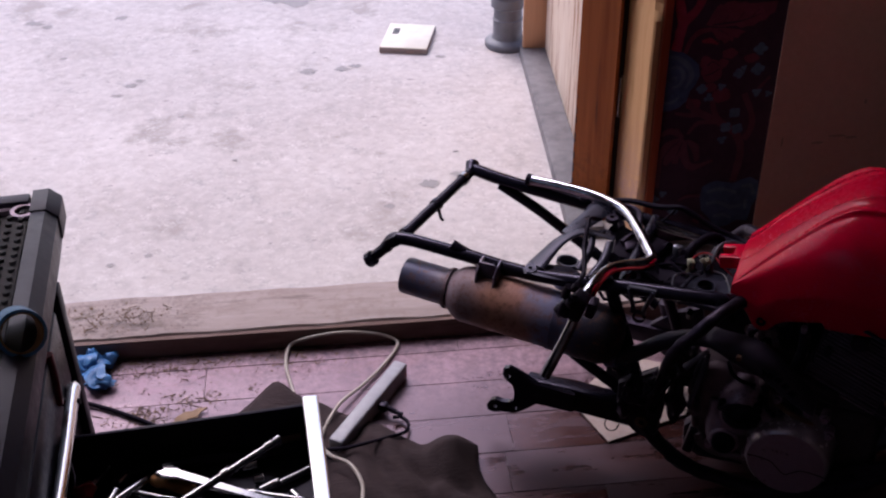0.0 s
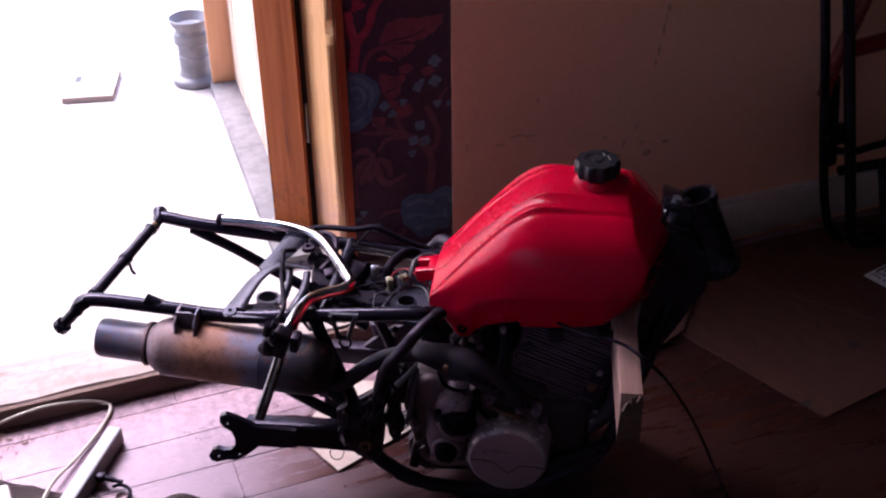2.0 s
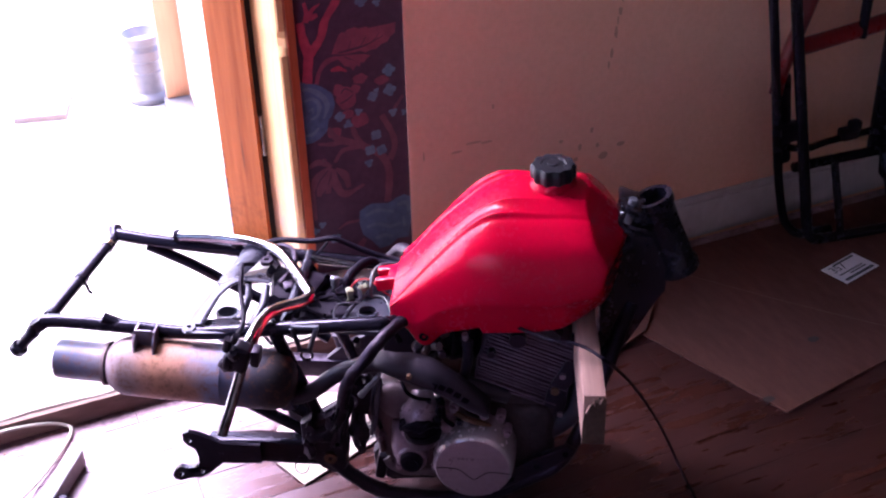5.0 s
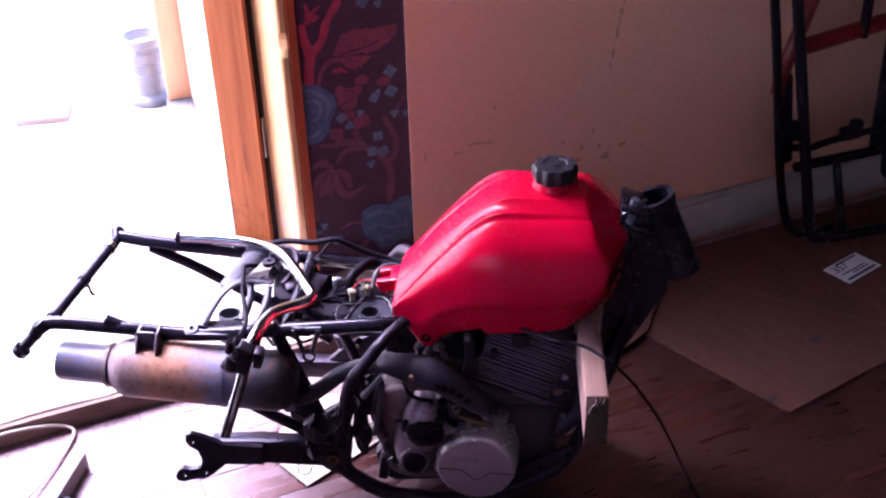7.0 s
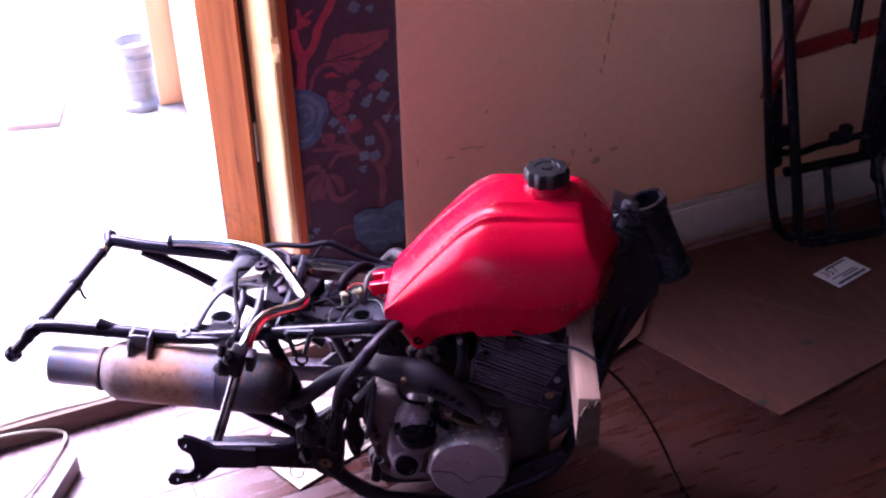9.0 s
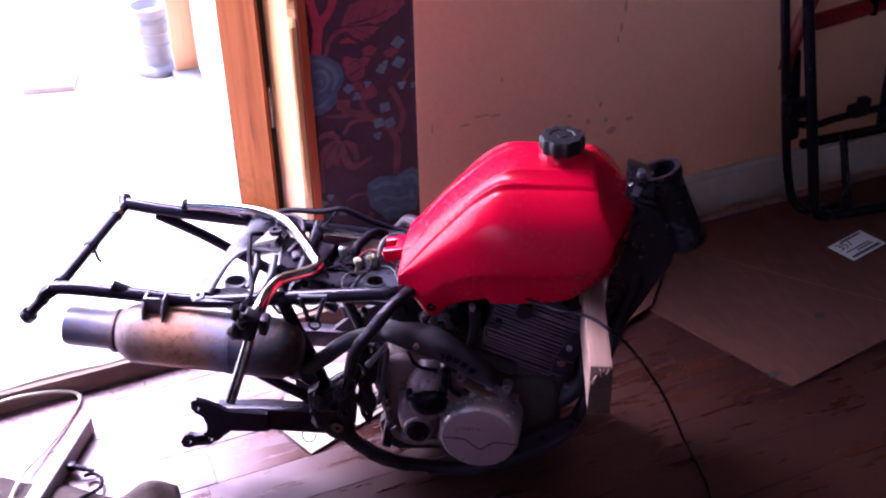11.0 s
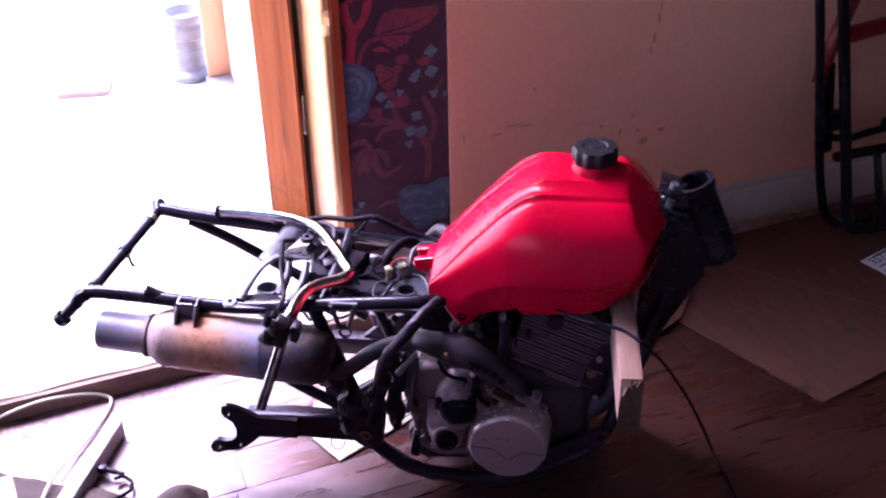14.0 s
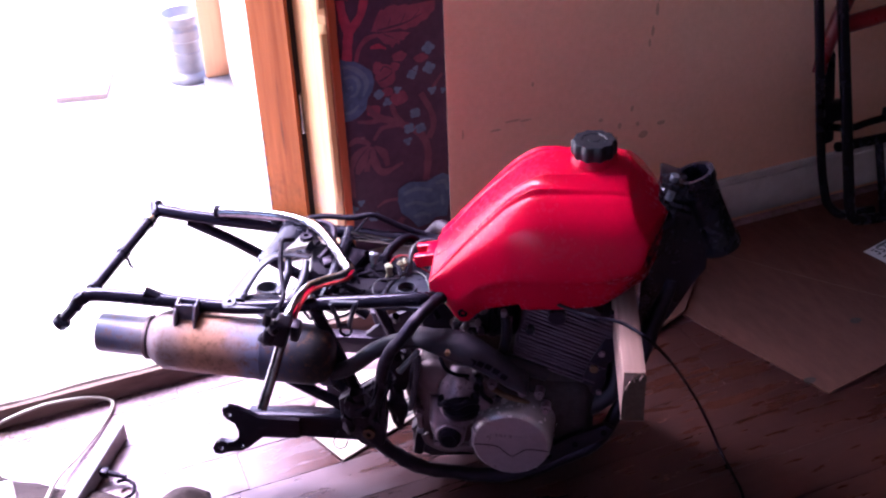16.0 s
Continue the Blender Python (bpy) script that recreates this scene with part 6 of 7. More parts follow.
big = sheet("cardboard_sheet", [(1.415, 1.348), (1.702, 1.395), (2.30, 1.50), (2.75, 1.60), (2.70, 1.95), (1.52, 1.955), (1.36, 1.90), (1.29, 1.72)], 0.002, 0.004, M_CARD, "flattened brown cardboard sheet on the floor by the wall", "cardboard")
part("fold_line", tube(bmesh.new(), [(1.50, 1.88, 0.0064), (1.66, 1.66, 0.0064), (1.86, 1.41, 0.0062)], 0.0007, 6, 4, 0.4), M_CREASE, big, "pale crease")
for x, y in ((1.405, 1.395), (1.62, 1.52)):
    b = bmesh.new()
    b.faces.new([b.verts.new((x + 0.014 * math.cos(a), y + 0.010 * math.sin(a) * (1 + 0.3 * noise.noise(Vector((a, x, 0)))), 0.0068)) for a in (2 * math.pi * k / 14 for k in range(14))])
    part("oil_spot", b, M_SUBFLOOR, big)
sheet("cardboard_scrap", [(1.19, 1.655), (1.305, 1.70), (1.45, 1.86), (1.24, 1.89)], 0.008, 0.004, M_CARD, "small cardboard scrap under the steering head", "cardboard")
flap = sheet("cardboard_flap", [(0.470, 1.565), (0.640, 1.625), (0.690, 1.760), (0.560, 1.82), (0.45, 1.72), (0.432, 1.665)], 0.002, 0.004, M_PALECARD, "pale cardboard flap under the swing arm", "cardboard")
b = bmesh.new()
for k in range(5):
    box(b, (0.050, 0.0045, 0.0006), pose(0.628, 1.632 + 0.010 * k, 0.0066, 0, 0, 20), 0)
part("printed_bar", b, M_INK_SHADE, flap)

label_m = pose(1.882, 1.708, 0.008, 0, 0, 13.5)
paper = thing("parcel_label", "white printed parcel label lying on the cardboard", "label", label_m)
part("paper", box(bmesh.new(), (0.124, 0.074, 0.0012), pose(0, 0, 0.0006)), M_PAPER, paper)
b = bmesh.new()
for w, x, y, h in ((0.075, 0.014, 0.030, 0.006), (0.085, -0.005, -0.006, 0.004), (0.060, 0.012, -0.014, 0.004), (0.104, 0.0, -0.027, 0.008)):
    box(b, (w, h, 0.0004), pose(x, y, 0.0015))
part("printed_bar", b, M_INK_SHADE, paper)
fc = bpy.data.curves.new("number", "FONT")
fc.body = "357"
fc.size = 0.034
fc.extrude = 0.0002
tmp = bpy.data.objects.new("number_text", fc)
scene.collection.objects.link(tmp)
dg = bpy.context.evaluated_depsgraph_get()
me = bpy.data.meshes.new_from_object(tmp.evaluated_get(dg))
bpy.data.objects.remove(tmp)
me.materials.clear()
me.materials.append(M_INK_SHADE)
num = new("printed_number", me)
num.parent = paper
num.location = (-0.050, 0.006, 0.0016)

# ---- black and red rack leaning at the wall ----
rack = thing("steel_rack", "black steel tube rack with dark red parts, leaning at the wall", "rack")


def rp(name, pts, r, material=None, label=""):
    part(name, pipe(pts, r, 12, 6), material or M_BLACK_SHADED, rack, label)


rp("outer_tube", [(1.60, 1.93, 1.15), (1.700, 1.90, 0.660), (1.785, 1.90, 0.22), (1.818, 1.895, 0.080), (1.832, 1.885, 0.045), (1.862, 1.87, 0.022), (1.95, 1.865, 0.018)], 0.011)
rp("front_tube", [(1.70, 1.92, 1.0), (1.768, 1.90, 0.631), (1.835, 1.86, 0.20), (1.858, 1.848, 0.060), (1.870, 1.843, 0.028), (1.905, 1.838, 0.0145), (2.05, 1.815, 0.0145), (2.25, 1.79, 0.0145)], 0.0135)
rp("rail_tube", [(1.822, 1.885, 0.210), (1.95, 1.885, 0.205), (2.25, 1.885, 0.190)], 0.0125)
rp("rail_tube", [(1.80, 1.90, 0.262), (1.87, 1.90, 0.245), (1.95, 1.90, 0.250), (2.25, 1.90, 0.250)], 0.009)
rp("upright", [(1.945, 1.885, 0.205), (1.955, 1.83, 0.018)], 0.010)
rp("upright", [(2.10, 1.885, 0.20), (2.11, 1.81, 0.018)], 0.012)
rp("upright", [(2.055, 1.90, 1.0), (2.085, 1.90, 0.20)], 0.020)
rp("upright", [(1.985, 1.915, 1.0), (1.99, 1.915, 0.50)], 0.012)
b = bmesh.new()
box(b, (0.06, 0.03, 0.05), pose(1.805, 1.905, 0.30), 0.008)
box(b, (0.035, 0.02, 0.24), pose(1.795, 1.915, 0.33, 0, -9, 0), 0.008)
part("shock_absorber", b, M_PLASTIC, rack)
b = bmesh.new()
box(b, (0.05, 0.03, 0.03), pose(1.985, 1.895, 0.262), 0.006)
box(b, (0.03, 0.025, 0.03), pose(1.99, 1.885, 0.285), 0.006)
part("rail_latch", b, M_PLASTIC, rack)
rp("red_tube", [(1.90, 1.925, 0.80), (1.825, 1.92, 0.61), (1.775, 1.92, 0.46), (1.765, 1.92, 0.40)], 0.017, M_DARKRED, "dark red painted tube")
rp("red_tube", [(1.79, 1.925, 0.50), (1.95, 1.925, 0.512), (2.25, 1.925, 0.54)], 0.020, M_DARKRED, "dark red painted tube")
b = bmesh.new()
blob(b, (2.13, 1.90, 0.30), (0.03, 0.02, 0.20), 0.3, 2, 5)
part("mud_guard", b, M_PLASTIC, rack)

# ---- extension strip, cord and cloth on the floor ----
strip = thing("power_strip", "dusty white extension strip lying on the floorboards", "power strip", pose(0.022, 1.703, 0, 0, 0, 57.5))
part("housing", box(bmesh.new(), (0.262, 0.029, 0.038), pose(0, 0, 0.019), 0.004, 3), M_STRIP, strip)
for k in (-0.118, 0.118):
    part("end_cap", box(bmesh.new(), (0.020, 0.0300, 0.0382), pose(k, 0, 0.0192), 0.004, 3), M_STRIP, strip)
b = bmesh.new()
box(b, (0.016, 0.018, 0.016), pose(0.012, -0.024, 0.020), 0.004)
cyl(b, (0.012, -0.030, 0.020), (0.012, -0.052, 0.016), 0.0055, 12)
cyl(b, (0.012, -0.050, 0.016), (0.012, -0.066, 0.015), 0.0042, 12)
part("plug", b, M_PLASTIC, strip, "black mains plug")
tagged(part("plug_lead", pipe([(0.066, 1.670, 0.016), (0.082, 1.673, 0.012), (0.094, 1.655, 0.010), (0.086, 1.628, 0.014), (0.055, 1.600, 0.030), (0.015, 1.585, 0.034), (-0.04, 1.578, 0.030), (-0.12, 1.58, 0.03), (-0.22, 1.56, 0.02)], 0.0036, 9, 8), M_RUBBER),
       "thin black mains lead plugged into the strip", "cable")
tagged(part("extension_cord", pipe([(-0.058, 1.572, 0.020), (-0.075, 1.62, 0.020), (-0.040, 1.715, 0.018), (0.012, 1.785, 0.008), (0.060, 1.850, 0.006), (0.090, 1.905, 0.006), (0.083, 1.925, 0.012), (0.040, 1.931, 0.026), (-0.035, 1.931, 0.034), (-0.105, 1.928, 0.026),
                                     (-0.137, 1.925, 0.012), (-0.145, 1.87, 0.006), (-0.132, 1.79, 0.010), (-0.118, 1.72, 0.016), (-0.10, 1.65, 0.018), (-0.061, 1.556, 0.040), (-0.025, 1.520, 0.048), (-0.006, 1.477, 0.050), (-0.003, 1.433, 0.052), (-0.02, 1.36, 0.05), (-0.10, 1.28, 0.04)], 0.0037, 10, 8), M_CORD),
       "looped cream extension cord on the floorboards", "cable")
# the far run of the cord lies against the riser
bm = bmesh.new()
NX, NY = 44, 40
rag = {}
RAG_BACK = ([-0.24, -0.217, -0.161, -0.123, -0.073, -0.034, 0.04, 0.083, 0.117, 0.153, 0.188, 0.217, 0.26], [1.72, 1.741, 1.787, 1.754, 1.736, 1.703, 1.656, 1.616, 1.590, 1.594, 1.589, 1.575, 1.56])
RAG_RIGHT = ([1.16, 1.30, 1.438, 1.464, 1.493, 1.529, 1.575], [0.23, 0.255, 0.242, 0.232, 0.219, 0.213, 0.217])
for j in range(NY + 1):
    for i in range(NX + 1):
        u, v = i / NX, j / NY
        y0 = 1.16 + 0.43 * v
        x = -0.24 + (float(np.interp(y0, *RAG_RIGHT)) + 0.24) * u
        back = float(np.interp(x, *RAG_BACK))
        y = 1.16 + (back - 1.16) * v
        fold = abs(noise.noise(Vector((u * 4.5 + v * 1.8, v * 2.6, 1.0)))) * 0.050 + 0.012 * noise.noise(Vector((u * 15, v * 12, 5)))
        lift = 0.004 + max(0.0, fold) * (0.35 + u)
        rim = min(1.0, 7 * min(u, 1 - u, v, 1 - v) + 0.12)
        tent = 0.030 * math.exp(-((u - 0.90) ** 2) / 0.006 - (v - 0.92) ** 2 / 0.02) + 0.026 * math.exp(-((x + 0.16) ** 2) / 0.002) * v ** 6
        rag[i, j] = bm.verts.new((x, y, 0.003 + lift * rim + tent))
for j in range(NY):
    for i in range(NX):
        bm.faces.new((rag[i, j], rag[i + 1, j], rag[i + 1, j + 1], rag[i, j + 1]))
cloth = part("floor_cloth", bm, M_CLOTH, None, "", 80)
sol = cloth.modifiers.new("thickness", "SOLIDIFY")
sol.thickness, sol.offset = 0.004, -1
tagged(cloth, "crumpled dark brown cloth spread on the floor", "cloth")

# blue rubber gloves and litter by the sill
gloves = thing("rubber_gloves", "crumpled blue rubber gloves beside the door sill", "gloves")
for k, (x, y, z, sx, sy, sz, rz) in enumerate(((-0.530, 1.870, 0.018, 0.026, 0.040, 0.016, 20), (-0.545, 1.905, 0.022, 0.030, 0.022, 0.018, -30), (-0.512, 1.918, 0.016, 0.012, 0.034, 0.012, -20), (-0.548, 1.935, 0.020, 0.014, 0.026, 0.014, 15), (-0.522, 1.842, 0.016, 0.030, 0.014, 0.014, 5), (-0.57, 1.90, 0.016, 0.014, 0.026, 0.012, 40))):
    b = bmesh.new()
    blob(b, (0, 0, 0), (sx, sy, sz), 0.55, 3, k)
    for v in b.verts:
        v.co += 0.007 * Vector((noise.noise(v.co * 60), noise.noise(v.co * 60 + Vector((5, 0, 0))), noise.noise(v.co * 60 + Vector((0, 7, 0)))))
        v.co.z += 0.004 * noise.noise(v.co * 150)
    b.transform(pose(x, y, z, 0, 0, rz))
    part("crumpled_fold" if k in (0, 1, 4) else "glove_finger", b, M_GLOVE, gloves, "", 60)
tagged(part("floor_cable", pipe([(-0.60, 1.82, 0.006), (-0.545, 1.796, 0.006), (-0.47, 1.757, 0.006), (-0.385, 1.702, 0.006), (-0.33, 1.66, 0.006), (-0.26, 1.58, 0.006)], 0.0045, 9), M_RUBBER), "black cable lying on the floorboards", "cable")
rd = random.Random(11)
b = bmesh.new()
heaps = [(rd.uniform(-0.60, -0.10), 1.93 - abs(rd.gauss(0, 0.035)), rd.uniform(0.008, 0.05), 0.0) for k in range(38)] + [(rd.gauss(-0.37, 0.07), rd.gauss(1.78, 0.05), rd.uniform(0.01, 0.04), 0.0) for k in range(18)]
heaps += [(-0.62 + abs(rd.gauss(0, 0.10)), rd.uniform(1.965, 2.05), rd.uniform(0.01, 0.035), 0.0525) for k in range(9)]
for hx, hy, hr, hz in heaps:
    for k in range(rd.randint(10, 48)):
        x, y = rd.gauss(hx, hr * 1.3), min(rd.gauss(hy, hr * 0.5), 1.934 if hz == 0 else 2.085)
        if hz and y < 1.955:
            continue
        l_ = 0.0008 + abs(rd.gauss(0, 0.0019))
        w_ = l_ * rd.uniform(0.3, 0.9)
        if rd.random() < 0.045:
            l_, w_ = rd.uniform(0.010, 0.040), rd.uniform(0.0008, 0.0018)
        box(b, (l_, w_, 0.0009), pose(x, y, hz + 0.0008 + rd.random() * 0.0006, rd.uniform(-20, 20), rd.uniform(-3, 3), rd.uniform(0, 180)))
tagged(part("litter", b, M_DEBRIS), "dry leaf crumbs and splinters swept along the sill", "litter", "", "stuff")

b = bmesh.new()
slab(b, [(-0.034, -0.004), (-0.020, -0.012), (0.0, -0.010), (0.012, -0.014), (0.024, -0.004), (0.040, 0.0), (0.022, 0.008), (0.010, 0.006), (-0.004, 0.012), (-0.022, 0.008)], 0.002, pose(-0.335, 1.735, 0.004, 4, -3, 24))
tagged(part("dry_leaf", b, M_LEAF), "curled yellow-brown dry leaf on the floorboards", "leaf")

# ---- outside things ----
pot = thing("waste_pipe_stand", "upright grey plastic pipe fitting standing on the concrete", "pipe fitting", pose(0.556, 3.388, 0.045))
part("foot", lathe(bmesh.new(), [(0.0, 0.0), (0.070, 0.0), (0.073, 0.004), (0.073, 0.014), (0.068, 0.021), (0.058, 0.025), (0.052, 0.030)], None, 40), M_PVC, pot)
part("body", lathe(bmesh.new(), [(0.054, 0.024), (0.0480, 0.040), (0.0470, 0.044), (0.0470, 0.086), (0.0490, 0.089), (0.0490, 0.093), (0.0455, 0.096), (0.0455, 0.128), (0.0540, 0.134), (0.0540, 0.164), (0.0460, 0.172), (0.047, 0.182)], None, 40), M_PVC, pot)
part("rim", lathe(bmesh.new(), [(0.047, 0.180), (0.056, 0.192), (0.061, 0.206), (0.063, 0.212), (0.060, 0.214), (0.053, 0.203), (0.042, 0.188), (0.0, 0.184)], None, 40), M_PVC, pot)
stool = thing("carry_board", "cream painted board with a hand slot lying on the concrete", "board", pose(0.238, 3.448, 0.045, 0, 0, -14))
b = bmesh.new()
box(b, (0.152, 0.200, 0.0045), pose(0, 0.006, 0.0182), 0.0015)
part("top", b, M_BOARD, stool)
part("edge", box(bmesh.new(), (0.1535, 0.2015, 0.016), pose(0, 0.006, 0.008), 0.002), M_SILL, stool, "raw brown board edge")
# The board is uncut; a dark plate gives the slot its shade.
b = bmesh.new()
box(b, (0.020, 0.046, 0.0012), pose(-0.044, 0.040, 0.0206), 0)
part("hand_slot", b, M_INK_SHADE, stool, "hand slot drawn as a dark plate, its shade in the colour")

# ---- black tool cart with an open drawer ----
CART = pose(-0.41, 1.41, 0, 0, 0, 5.5) @ pose(0.41, -1.41, 0)  # the cart stands a little askew
BACK = CART.inverted()
cart = thing("tool_cart", "black steel tool cart with ribbed rubber top and an open drawer", "tool cart", CART)
part("body", block(-0.98, -0.434, 0.72, 1.400, 0.10, 0.576, 0.005), M_CART, cart)
b = plate([(-1.0, 0.576), (-0.430, 0.566), (-0.414, 0.600), (-0.397, 0.660), (-0.396, 0.696), (-0.410, 0.710), (-0.429, 0.7095), (-0.434, 0.696), (-1.0, 0.696)], 0.715, 0.700, 0.0025)
part("top_box", b, M_RIM, cart, "worn slate-grey top casing")
part("top_rim", block(-1.0, -0.4345, 1.392, 1.415, 0.6965, 0.709, 0.003), M_RIM, cart, "worn grey rim")
part("corner_cap", plate([(-0.4305, 0.640), (-0.4035, 0.652), (-0.394, 0.664), (-0.3935, 0.698), (-0.409, 0.7125), (-0.4305, 0.7115)], 0.060, 1.358, 0.003), M_RIM, cart, "worn slate-grey corner cap")
top = part("rubber_mat", block(-0.99, -0.4345, 0.72, 1.3915, 0.6965, 0.700), M_MAT, cart, "ribbed dark rubber mat")
stud = lathe(bmesh.new(), [(0.0046, 0.0), (0.0040, 0.0045), (0.0, 0.005)], None, 8)
stud_me = finish(stud, "stud", M_MAT)
for i in range(13):
    for j in range(22):
        o = new("stud", stud_me)
        o.parent = top
        o.location = (-0.442 - 0.0155 * i, 1.372 - 0.0175 * j + 0.008 * (i % 2), 0.6995)
part("corner_post", block(-0.4365, -0.4215, 1.372, 1.404, 0.03, 0.5655, 0.003), M_CART, cart)
# Dark strip on the closed side, coloured as the slit's inner shade.
part("side_slot", block(-0.4345, -0.4325, 1.352, 1.360, 0.36, 0.560), M_INK_SHADE, cart)
part("foot", block(-0.96, -0.45, 0.74, 1.38, 0.0, 0.10, 0.01), M_CART, cart)
for z0, z1 in ((0.44, 0.560), (0.115, 0.28)):
    part("drawer_front", block(-0.4335, -0.423, 0.74, 1.335, z0, z1, 0.003), M_CART, cart)
drawer = part("open_drawer", block(-0.433, -0.075, 0.80, 1.252, 0.315, 0.321), M_CART, cart, "open black drawer")
part("drawer_wall", block(-0.433, -0.078, 1.249, 1.256, 0.3205, 0.397, 0.002), M_CART, drawer)
part("drawer_wall", block(-0.433, -0.078, 0.798, 0.806, 0.3205, 0.397, 0.002), M_CART, drawer)
b = bmesh.new()
box(b, (0.008, 0.49, 0.11), BACK @ pose(-0.0585, 1.045, 0.345, 0, 0, 4.3), 0.003)
part("drawer_face", b, M_CART, drawer)
b = bmesh.new()
box(b, (0.024, 0.49, 0.012), BACK @ pose(-0.0525, 1.045, 0.405, 0, 4, 4.3), 0.004, 3)
part("drawer_pull", b, M_PULL, drawer, "bright aluminium drawer pull")
part("grab_handle", pipe([BACK @ Vector(p) for p in ((-0.405, 1.282, 0.458), (-0.397, 1.272, 0.469), (-0.394, 1.24, 0.472), (-0.380, 1.06, 0.472), (-0.370, 0.80, 0.470))], 0.0095, 14), M_PULL, cart, "chrome grab handle")
for y in (1.24, 0.85):
    part("handle_stay", pipe([BACK @ Vector((-0.418, y, 0.470)), BACK @ Vector((-0.382, y, 0.472))], 0.005, 10, 1), M_CART, cart)
b = bmesh.new()
tube(b, [(-0.405, 1.224, 0.568), (-0.404, 1.222, 0.53), (-0.404, 1.216, 0.490)], 0.007, 10)
tagged(part("red_pliers_grip", b, M_DARKRED), "dark red tool grip hanging on the cart", "tool")
b = bmesh.new()
mt = pose(-0.374, 1.062, 0.725, 62, 0, 24) @ Matrix.Scale(0.75, 4)
lathe(b, [(0.0315, -0.07), (0.0365, -0.07), (0.0370, -0.02), (0.0365, 0.012), (0.0318, 0.012), (0.0318, -0.07)], mt, 30)
roll = thing("tape_roll", "roll of blue masking tape on the cart top", "tape roll")
part("tape", b, M_TAPE, roll)
part("core", lathe(bmesh.new(), [(0.0315, -0.07), (0.0315, 0.0105), (0.0290, 0.0105), (0.0290, -0.07), (0.0315, -0.07)], mt, 30), M_TAPECORE, roll, "brown cardboard core")
b = bmesh.new()
ring(b, (-0.437, 1.372, 0.699), (0, 0, 1), 0.012, 0.018, 0.006, 22)
tube(b, [(-0.455, 1.372, 0.703), (-0.50, 1.365, 0.703), (-0.56, 1.36, 0.703)], 0.006, 8)
tagged(part("ring_spanner", b, M_ALU), "dull steel ring spanner on the cart top", "spanner")


def spanner(x, y, z, length, rz, tilt=0.0):
    th = thing("spanner", "chrome open-ended spanner in the drawer", "spanner", pose(x, y, z, 0, tilt, rz), "drawer tools")
    out = [(-0.013, 0.0075), (-0.008, 0.0125), (0.003, 0.0135), (0.012, 0.009), (0.020, 0.0052), (length, 0.0048), (length, -0.0048), (0.020, -0.0052), (0.011, -0.0095), (0.002, -0.0135), (-0.009, -0.012), (-0.014, -0.006), (-0.003, -0.0052), (-0.001, 0.0), (-0.004, 0.0045)]
    part("shaft", slab(bmesh.new(), out, 0.006, None, 0.0014), M_STEEL, th)
    return th


spanner(-0.280, 1.212, 0.352, 0.21, -27)
spanner(-0.25, 1.10, 0.336, 0.18, -8)
spanner(-0.33, 1.02, 0.330, 0.19, 40)
ext = thing("ratchet_extension", "chrome socket extension bar in the drawer", "socket bar", pose(0, 0, 0), "drawer tools")
part("shaft", pipe([(-0.119, 1.252, 0.362), (-0.36, 1.06, 0.352)], 0.0062, 12, 1), M_STEEL, ext)
for k, r in ((0.0, 0.0085), (0.045, 0.0078), (0.30, 0.0085), (0.72, 0.009)):
    p = Vector((-0.119, 1.252, 0.362)).lerp(Vector((-0.36, 1.06, 0.352)), k)
    q = Vector((-0.119, 1.252, 0.362)).lerp(Vector((-0.36, 1.06, 0.352)), k + 0.035)
    part("collar", cyl(bmesh.new(), p, q, r, 14), M_STEEL, ext)
for k, (x, y, z, l_, r, rz) in enumerate(((-0.135, 1.188, 0.338, 0.030, 0.009, 30), (-0.098, 1.208, 0.338, 0.050, 0.007, 30), (-0.094, 1.165, 0.334, 0.032, 0.006, -55), (-0.15, 1.205, 0.331, 0.014, 0.009, 10), (-0.165, 1.235, 0.336, 0.022, 0.008, 15),
                                          (-0.330, 1.205, 0.336, 0.055, 0.008, 45), (-0.36, 1.175, 0.336, 0.06, 0.009, 75), (-0.305, 1.165, 0.334, 0.05, 0.0075, -10), (-0.24, 1.13, 0.332, 0.03, 0.011, -20), (-0.18, 1.10, 0.332, 0.03, 0.012, 60), (-0.12, 1.12, 0.332, 0.028, 0.011, 100))):
    d = Vector((math.cos(radians(rz)), math.sin(radians(rz)), 0)) * l_ / 2
    c = Vector((x, y, 0.321 + r))
    s_ = thing("socket", "small chrome socket in the drawer", "socket", None, "drawer tools")
    part("barrel", cyl(bmesh.new(), c - d, c + d, r, 14), M_STEEL, s_)
    # Barrels are solid; a dark end disc paints the hollow's shade.
    part("bore", cyl(bmesh.new(), c + d, c + d * 1.02, r * 0.65, 10), M_INK_SHADE, s_)
for k, (x, y, rz, m_) in enumerate(((-0.30, 1.245, 10, M_CART), (-0.22, 1.20, -30, M_RUBBER), (-0.20, 1.255, 5, M_PLASTIC), (-0.28, 1.06, 50, M_RUBBER), (-0.16, 1.04, 20, M_CART))):
    b = bmesh.new()
    c = Vector((x, y, 0.332))
    d = Vector((math.cos(radians(rz)), math.sin(radians(rz)), 0)) * 0.06
    tube(b, [c - d, c - d * 0.3, c + d * 0.2, c + d], [0.008, 0.010, 0.009, 0.004], 10)
    tagged(part("screwdriver", b, m_), "dark handled screwdriver in the drawer", "screwdriver", "drawer tools")
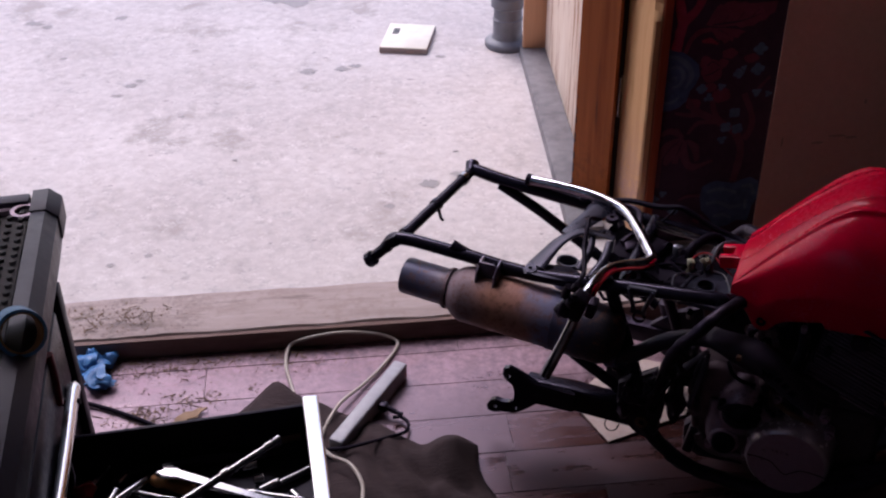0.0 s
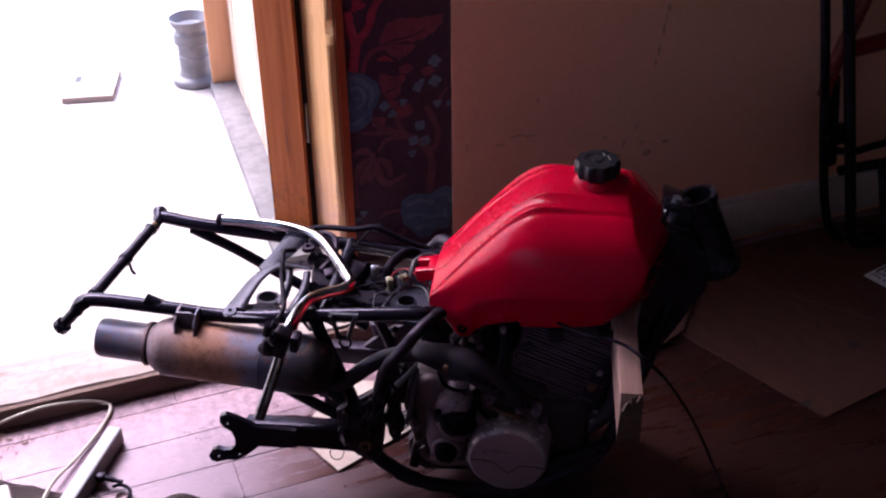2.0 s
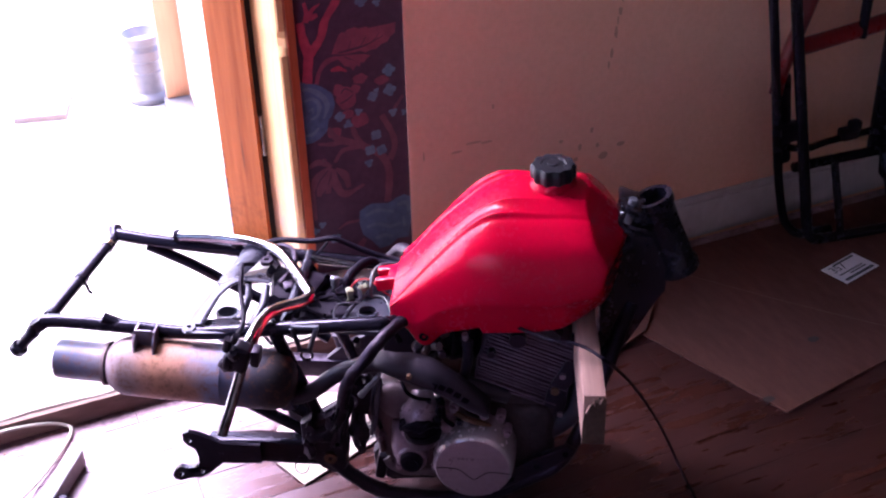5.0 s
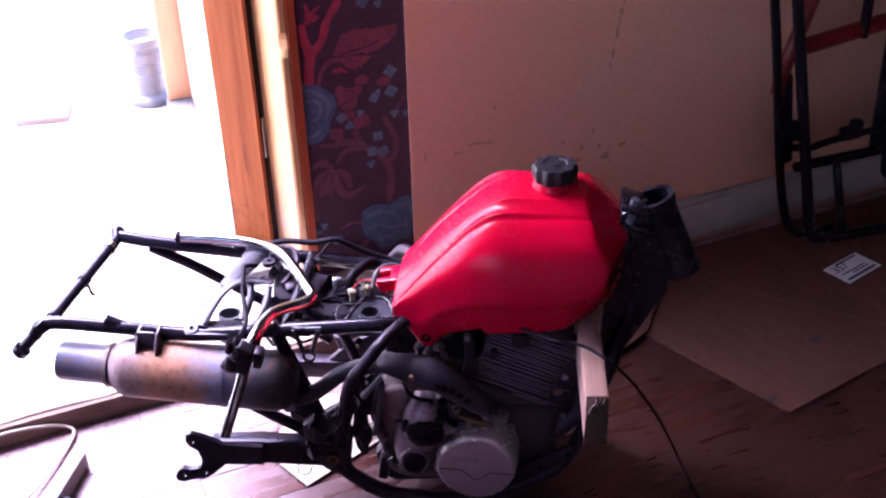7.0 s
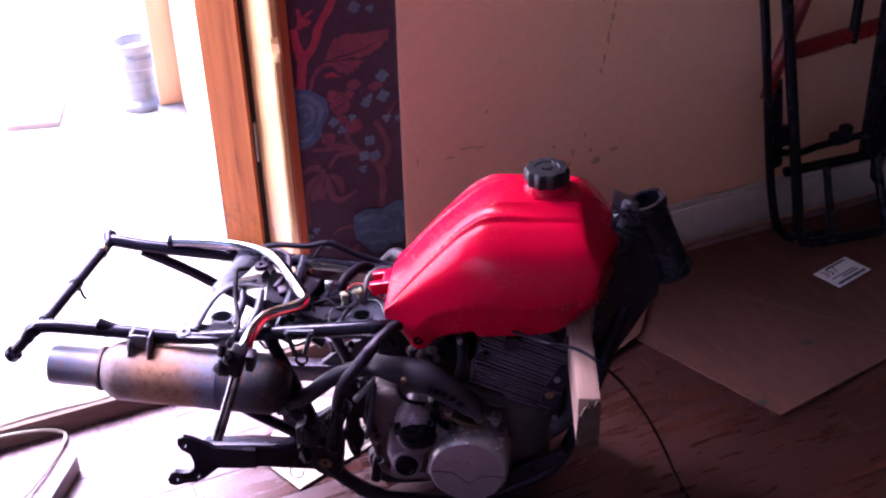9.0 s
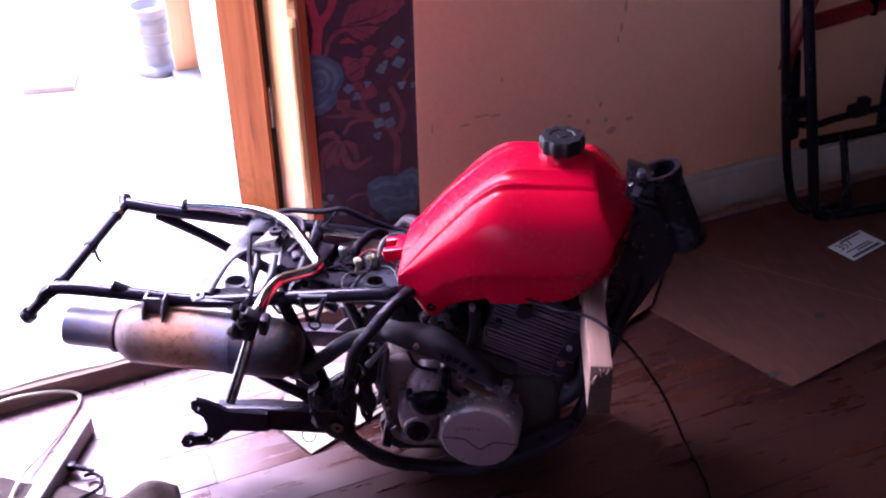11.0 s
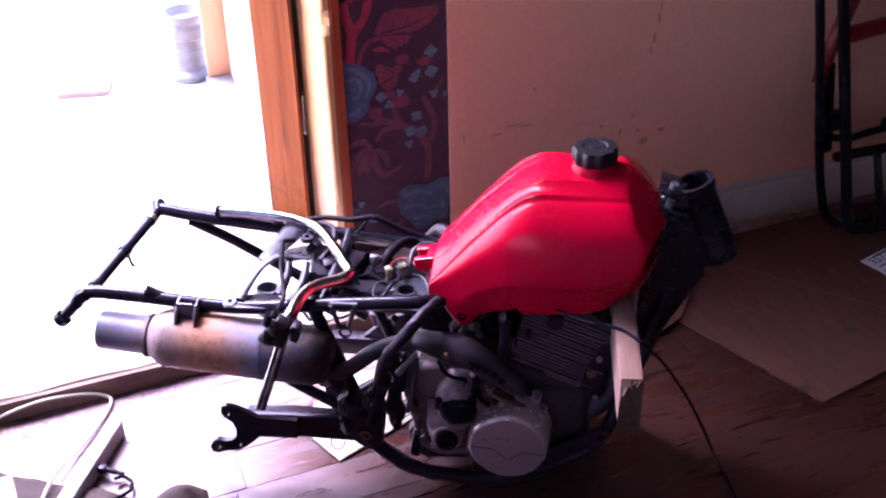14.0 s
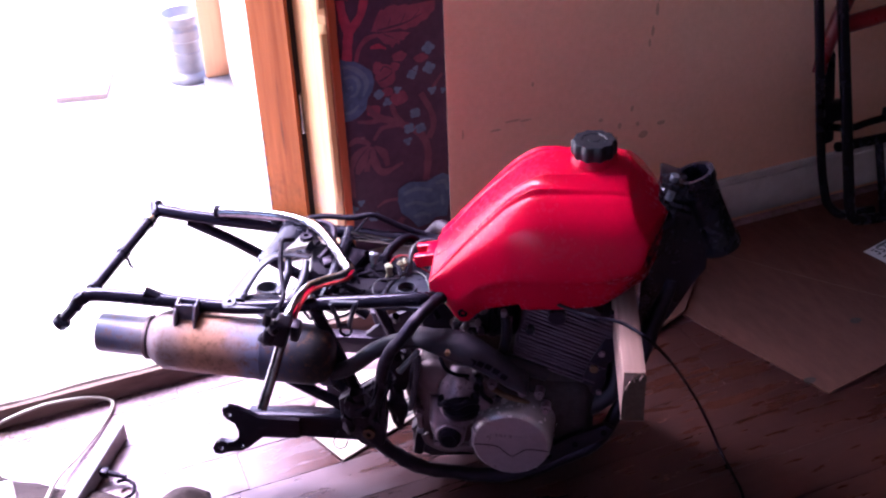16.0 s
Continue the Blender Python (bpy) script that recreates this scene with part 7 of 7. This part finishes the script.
for p, q, r, m_, label in (((-0.302, 1.217, 0.336), (-0.240, 1.187, 0.336), 0.0095, M_TAPECORE, "screwdriver with a yellow-brown wooden handle"),
                           ((-0.366, 1.262, 0.334), (-0.386, 1.215, 0.334), 0.0045, M_STEEL, "slim chrome screwdriver shaft"),
                           ((-0.326, 1.254, 0.333), (-0.352, 1.216, 0.333), 0.0050, M_STEEL, "slim chrome screwdriver shaft"),
                           ((-0.199, 1.239, 0.331), (-0.121, 1.262, 0.331), 0.0050, M_GREASE, "oily dark extension bar"),
                           ((-0.328, 1.199, 0.330), (-0.262, 1.176, 0.330), 0.0055, M_STEEL, "short chrome bar"),
                           ((-0.172, 1.181, 0.332), (-0.080, 1.151, 0.332), 0.0070, M_STEEL, "chrome ratchet handle")):
    p, q = Vector(p), Vector(q)
    d = (q - p) / 6
    tagged(part("hand_tool", tube(bmesh.new(), [p, p + d, p + 2 * d, p + 4 * d, q - d * 0.4, q], [r * 0.8, r * 1.15, r * 0.9, r, r * 1.1, r * 0.6], 12, 3), m_), label + " in the drawer", "tool", "drawer tools")
tagged(part("brass_fitting", cyl(bmesh.new(), (-0.118, 1.268, 0.345), (-0.088, 1.272, 0.347), 0.005, 12), M_BRASS), "small brown brass fitting in the drawer", "fitting", "drawer tools")
b = bmesh.new()
blob(b, (-0.395, 1.205, 0.336), (0.018, 0.016, 0.012), 0.5, 2, 2)
tagged(part("red_rag", b, M_DARKRED), "scrap of dark red rag in the drawer", "rag")

# ---- floorboards, each a piece of its own ----
rp_ = random.Random(21)
BW, GAP = 0.1060, 0.0013
meshes = {}


def board_mesh(length):
    key = length
    if key not in meshes:
        b = bmesh.new()
        hx, hy = key / 2 - 0.0006, (BW - GAP) / 2
        c = 0.0006
        lo = [b.verts.new((x, y, -0.014)) for x, y in ((-hx, -hy), (hx, -hy), (hx, hy), (-hx, hy))]
        mid = [b.verts.new((x, y, -c)) for x, y in ((-hx, -hy), (hx, -hy), (hx, hy), (-hx, hy))]
        hi = [b.verts.new((x, y, 0)) for x, y in ((-hx, -hy + c), (hx, -hy + c), (hx, hy - c), (-hx, hy - c))]
        b.faces.new(hi)
        for r0, r1 in ((lo, mid), (mid, hi)):
            for k in range(4):
                b.faces.new((r0[k], r0[(k + 1) % 4], r1[(k + 1) % 4], r1[k]))
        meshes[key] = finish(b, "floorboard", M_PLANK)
    return meshes[key]


# joints that show, by row; the others fall at random
shown = {0: 0.22, 3: 0.295, 4: 0.27}
for row in range(42):
    y = 1.885 + BW / 2 - BW * row
    if row in shown:
        cuts = [shown[row] + 0.98 * k for k in range(-3, 3)]
    else:
        o = rp_.uniform(0, 0.98)
        cuts = [-3.05 + o + 0.98 * k for k in range(0, 7)]
        if row in (1, 2):
            cuts = [c for c in cuts if not (-0.3 < c < 0.45)]
    cuts = [-3.08] + [round(c, 2) for c in cuts if -2.95 < c < 2.95] + [3.08]
    for a_, c_ in zip(cuts, cuts[1:]):
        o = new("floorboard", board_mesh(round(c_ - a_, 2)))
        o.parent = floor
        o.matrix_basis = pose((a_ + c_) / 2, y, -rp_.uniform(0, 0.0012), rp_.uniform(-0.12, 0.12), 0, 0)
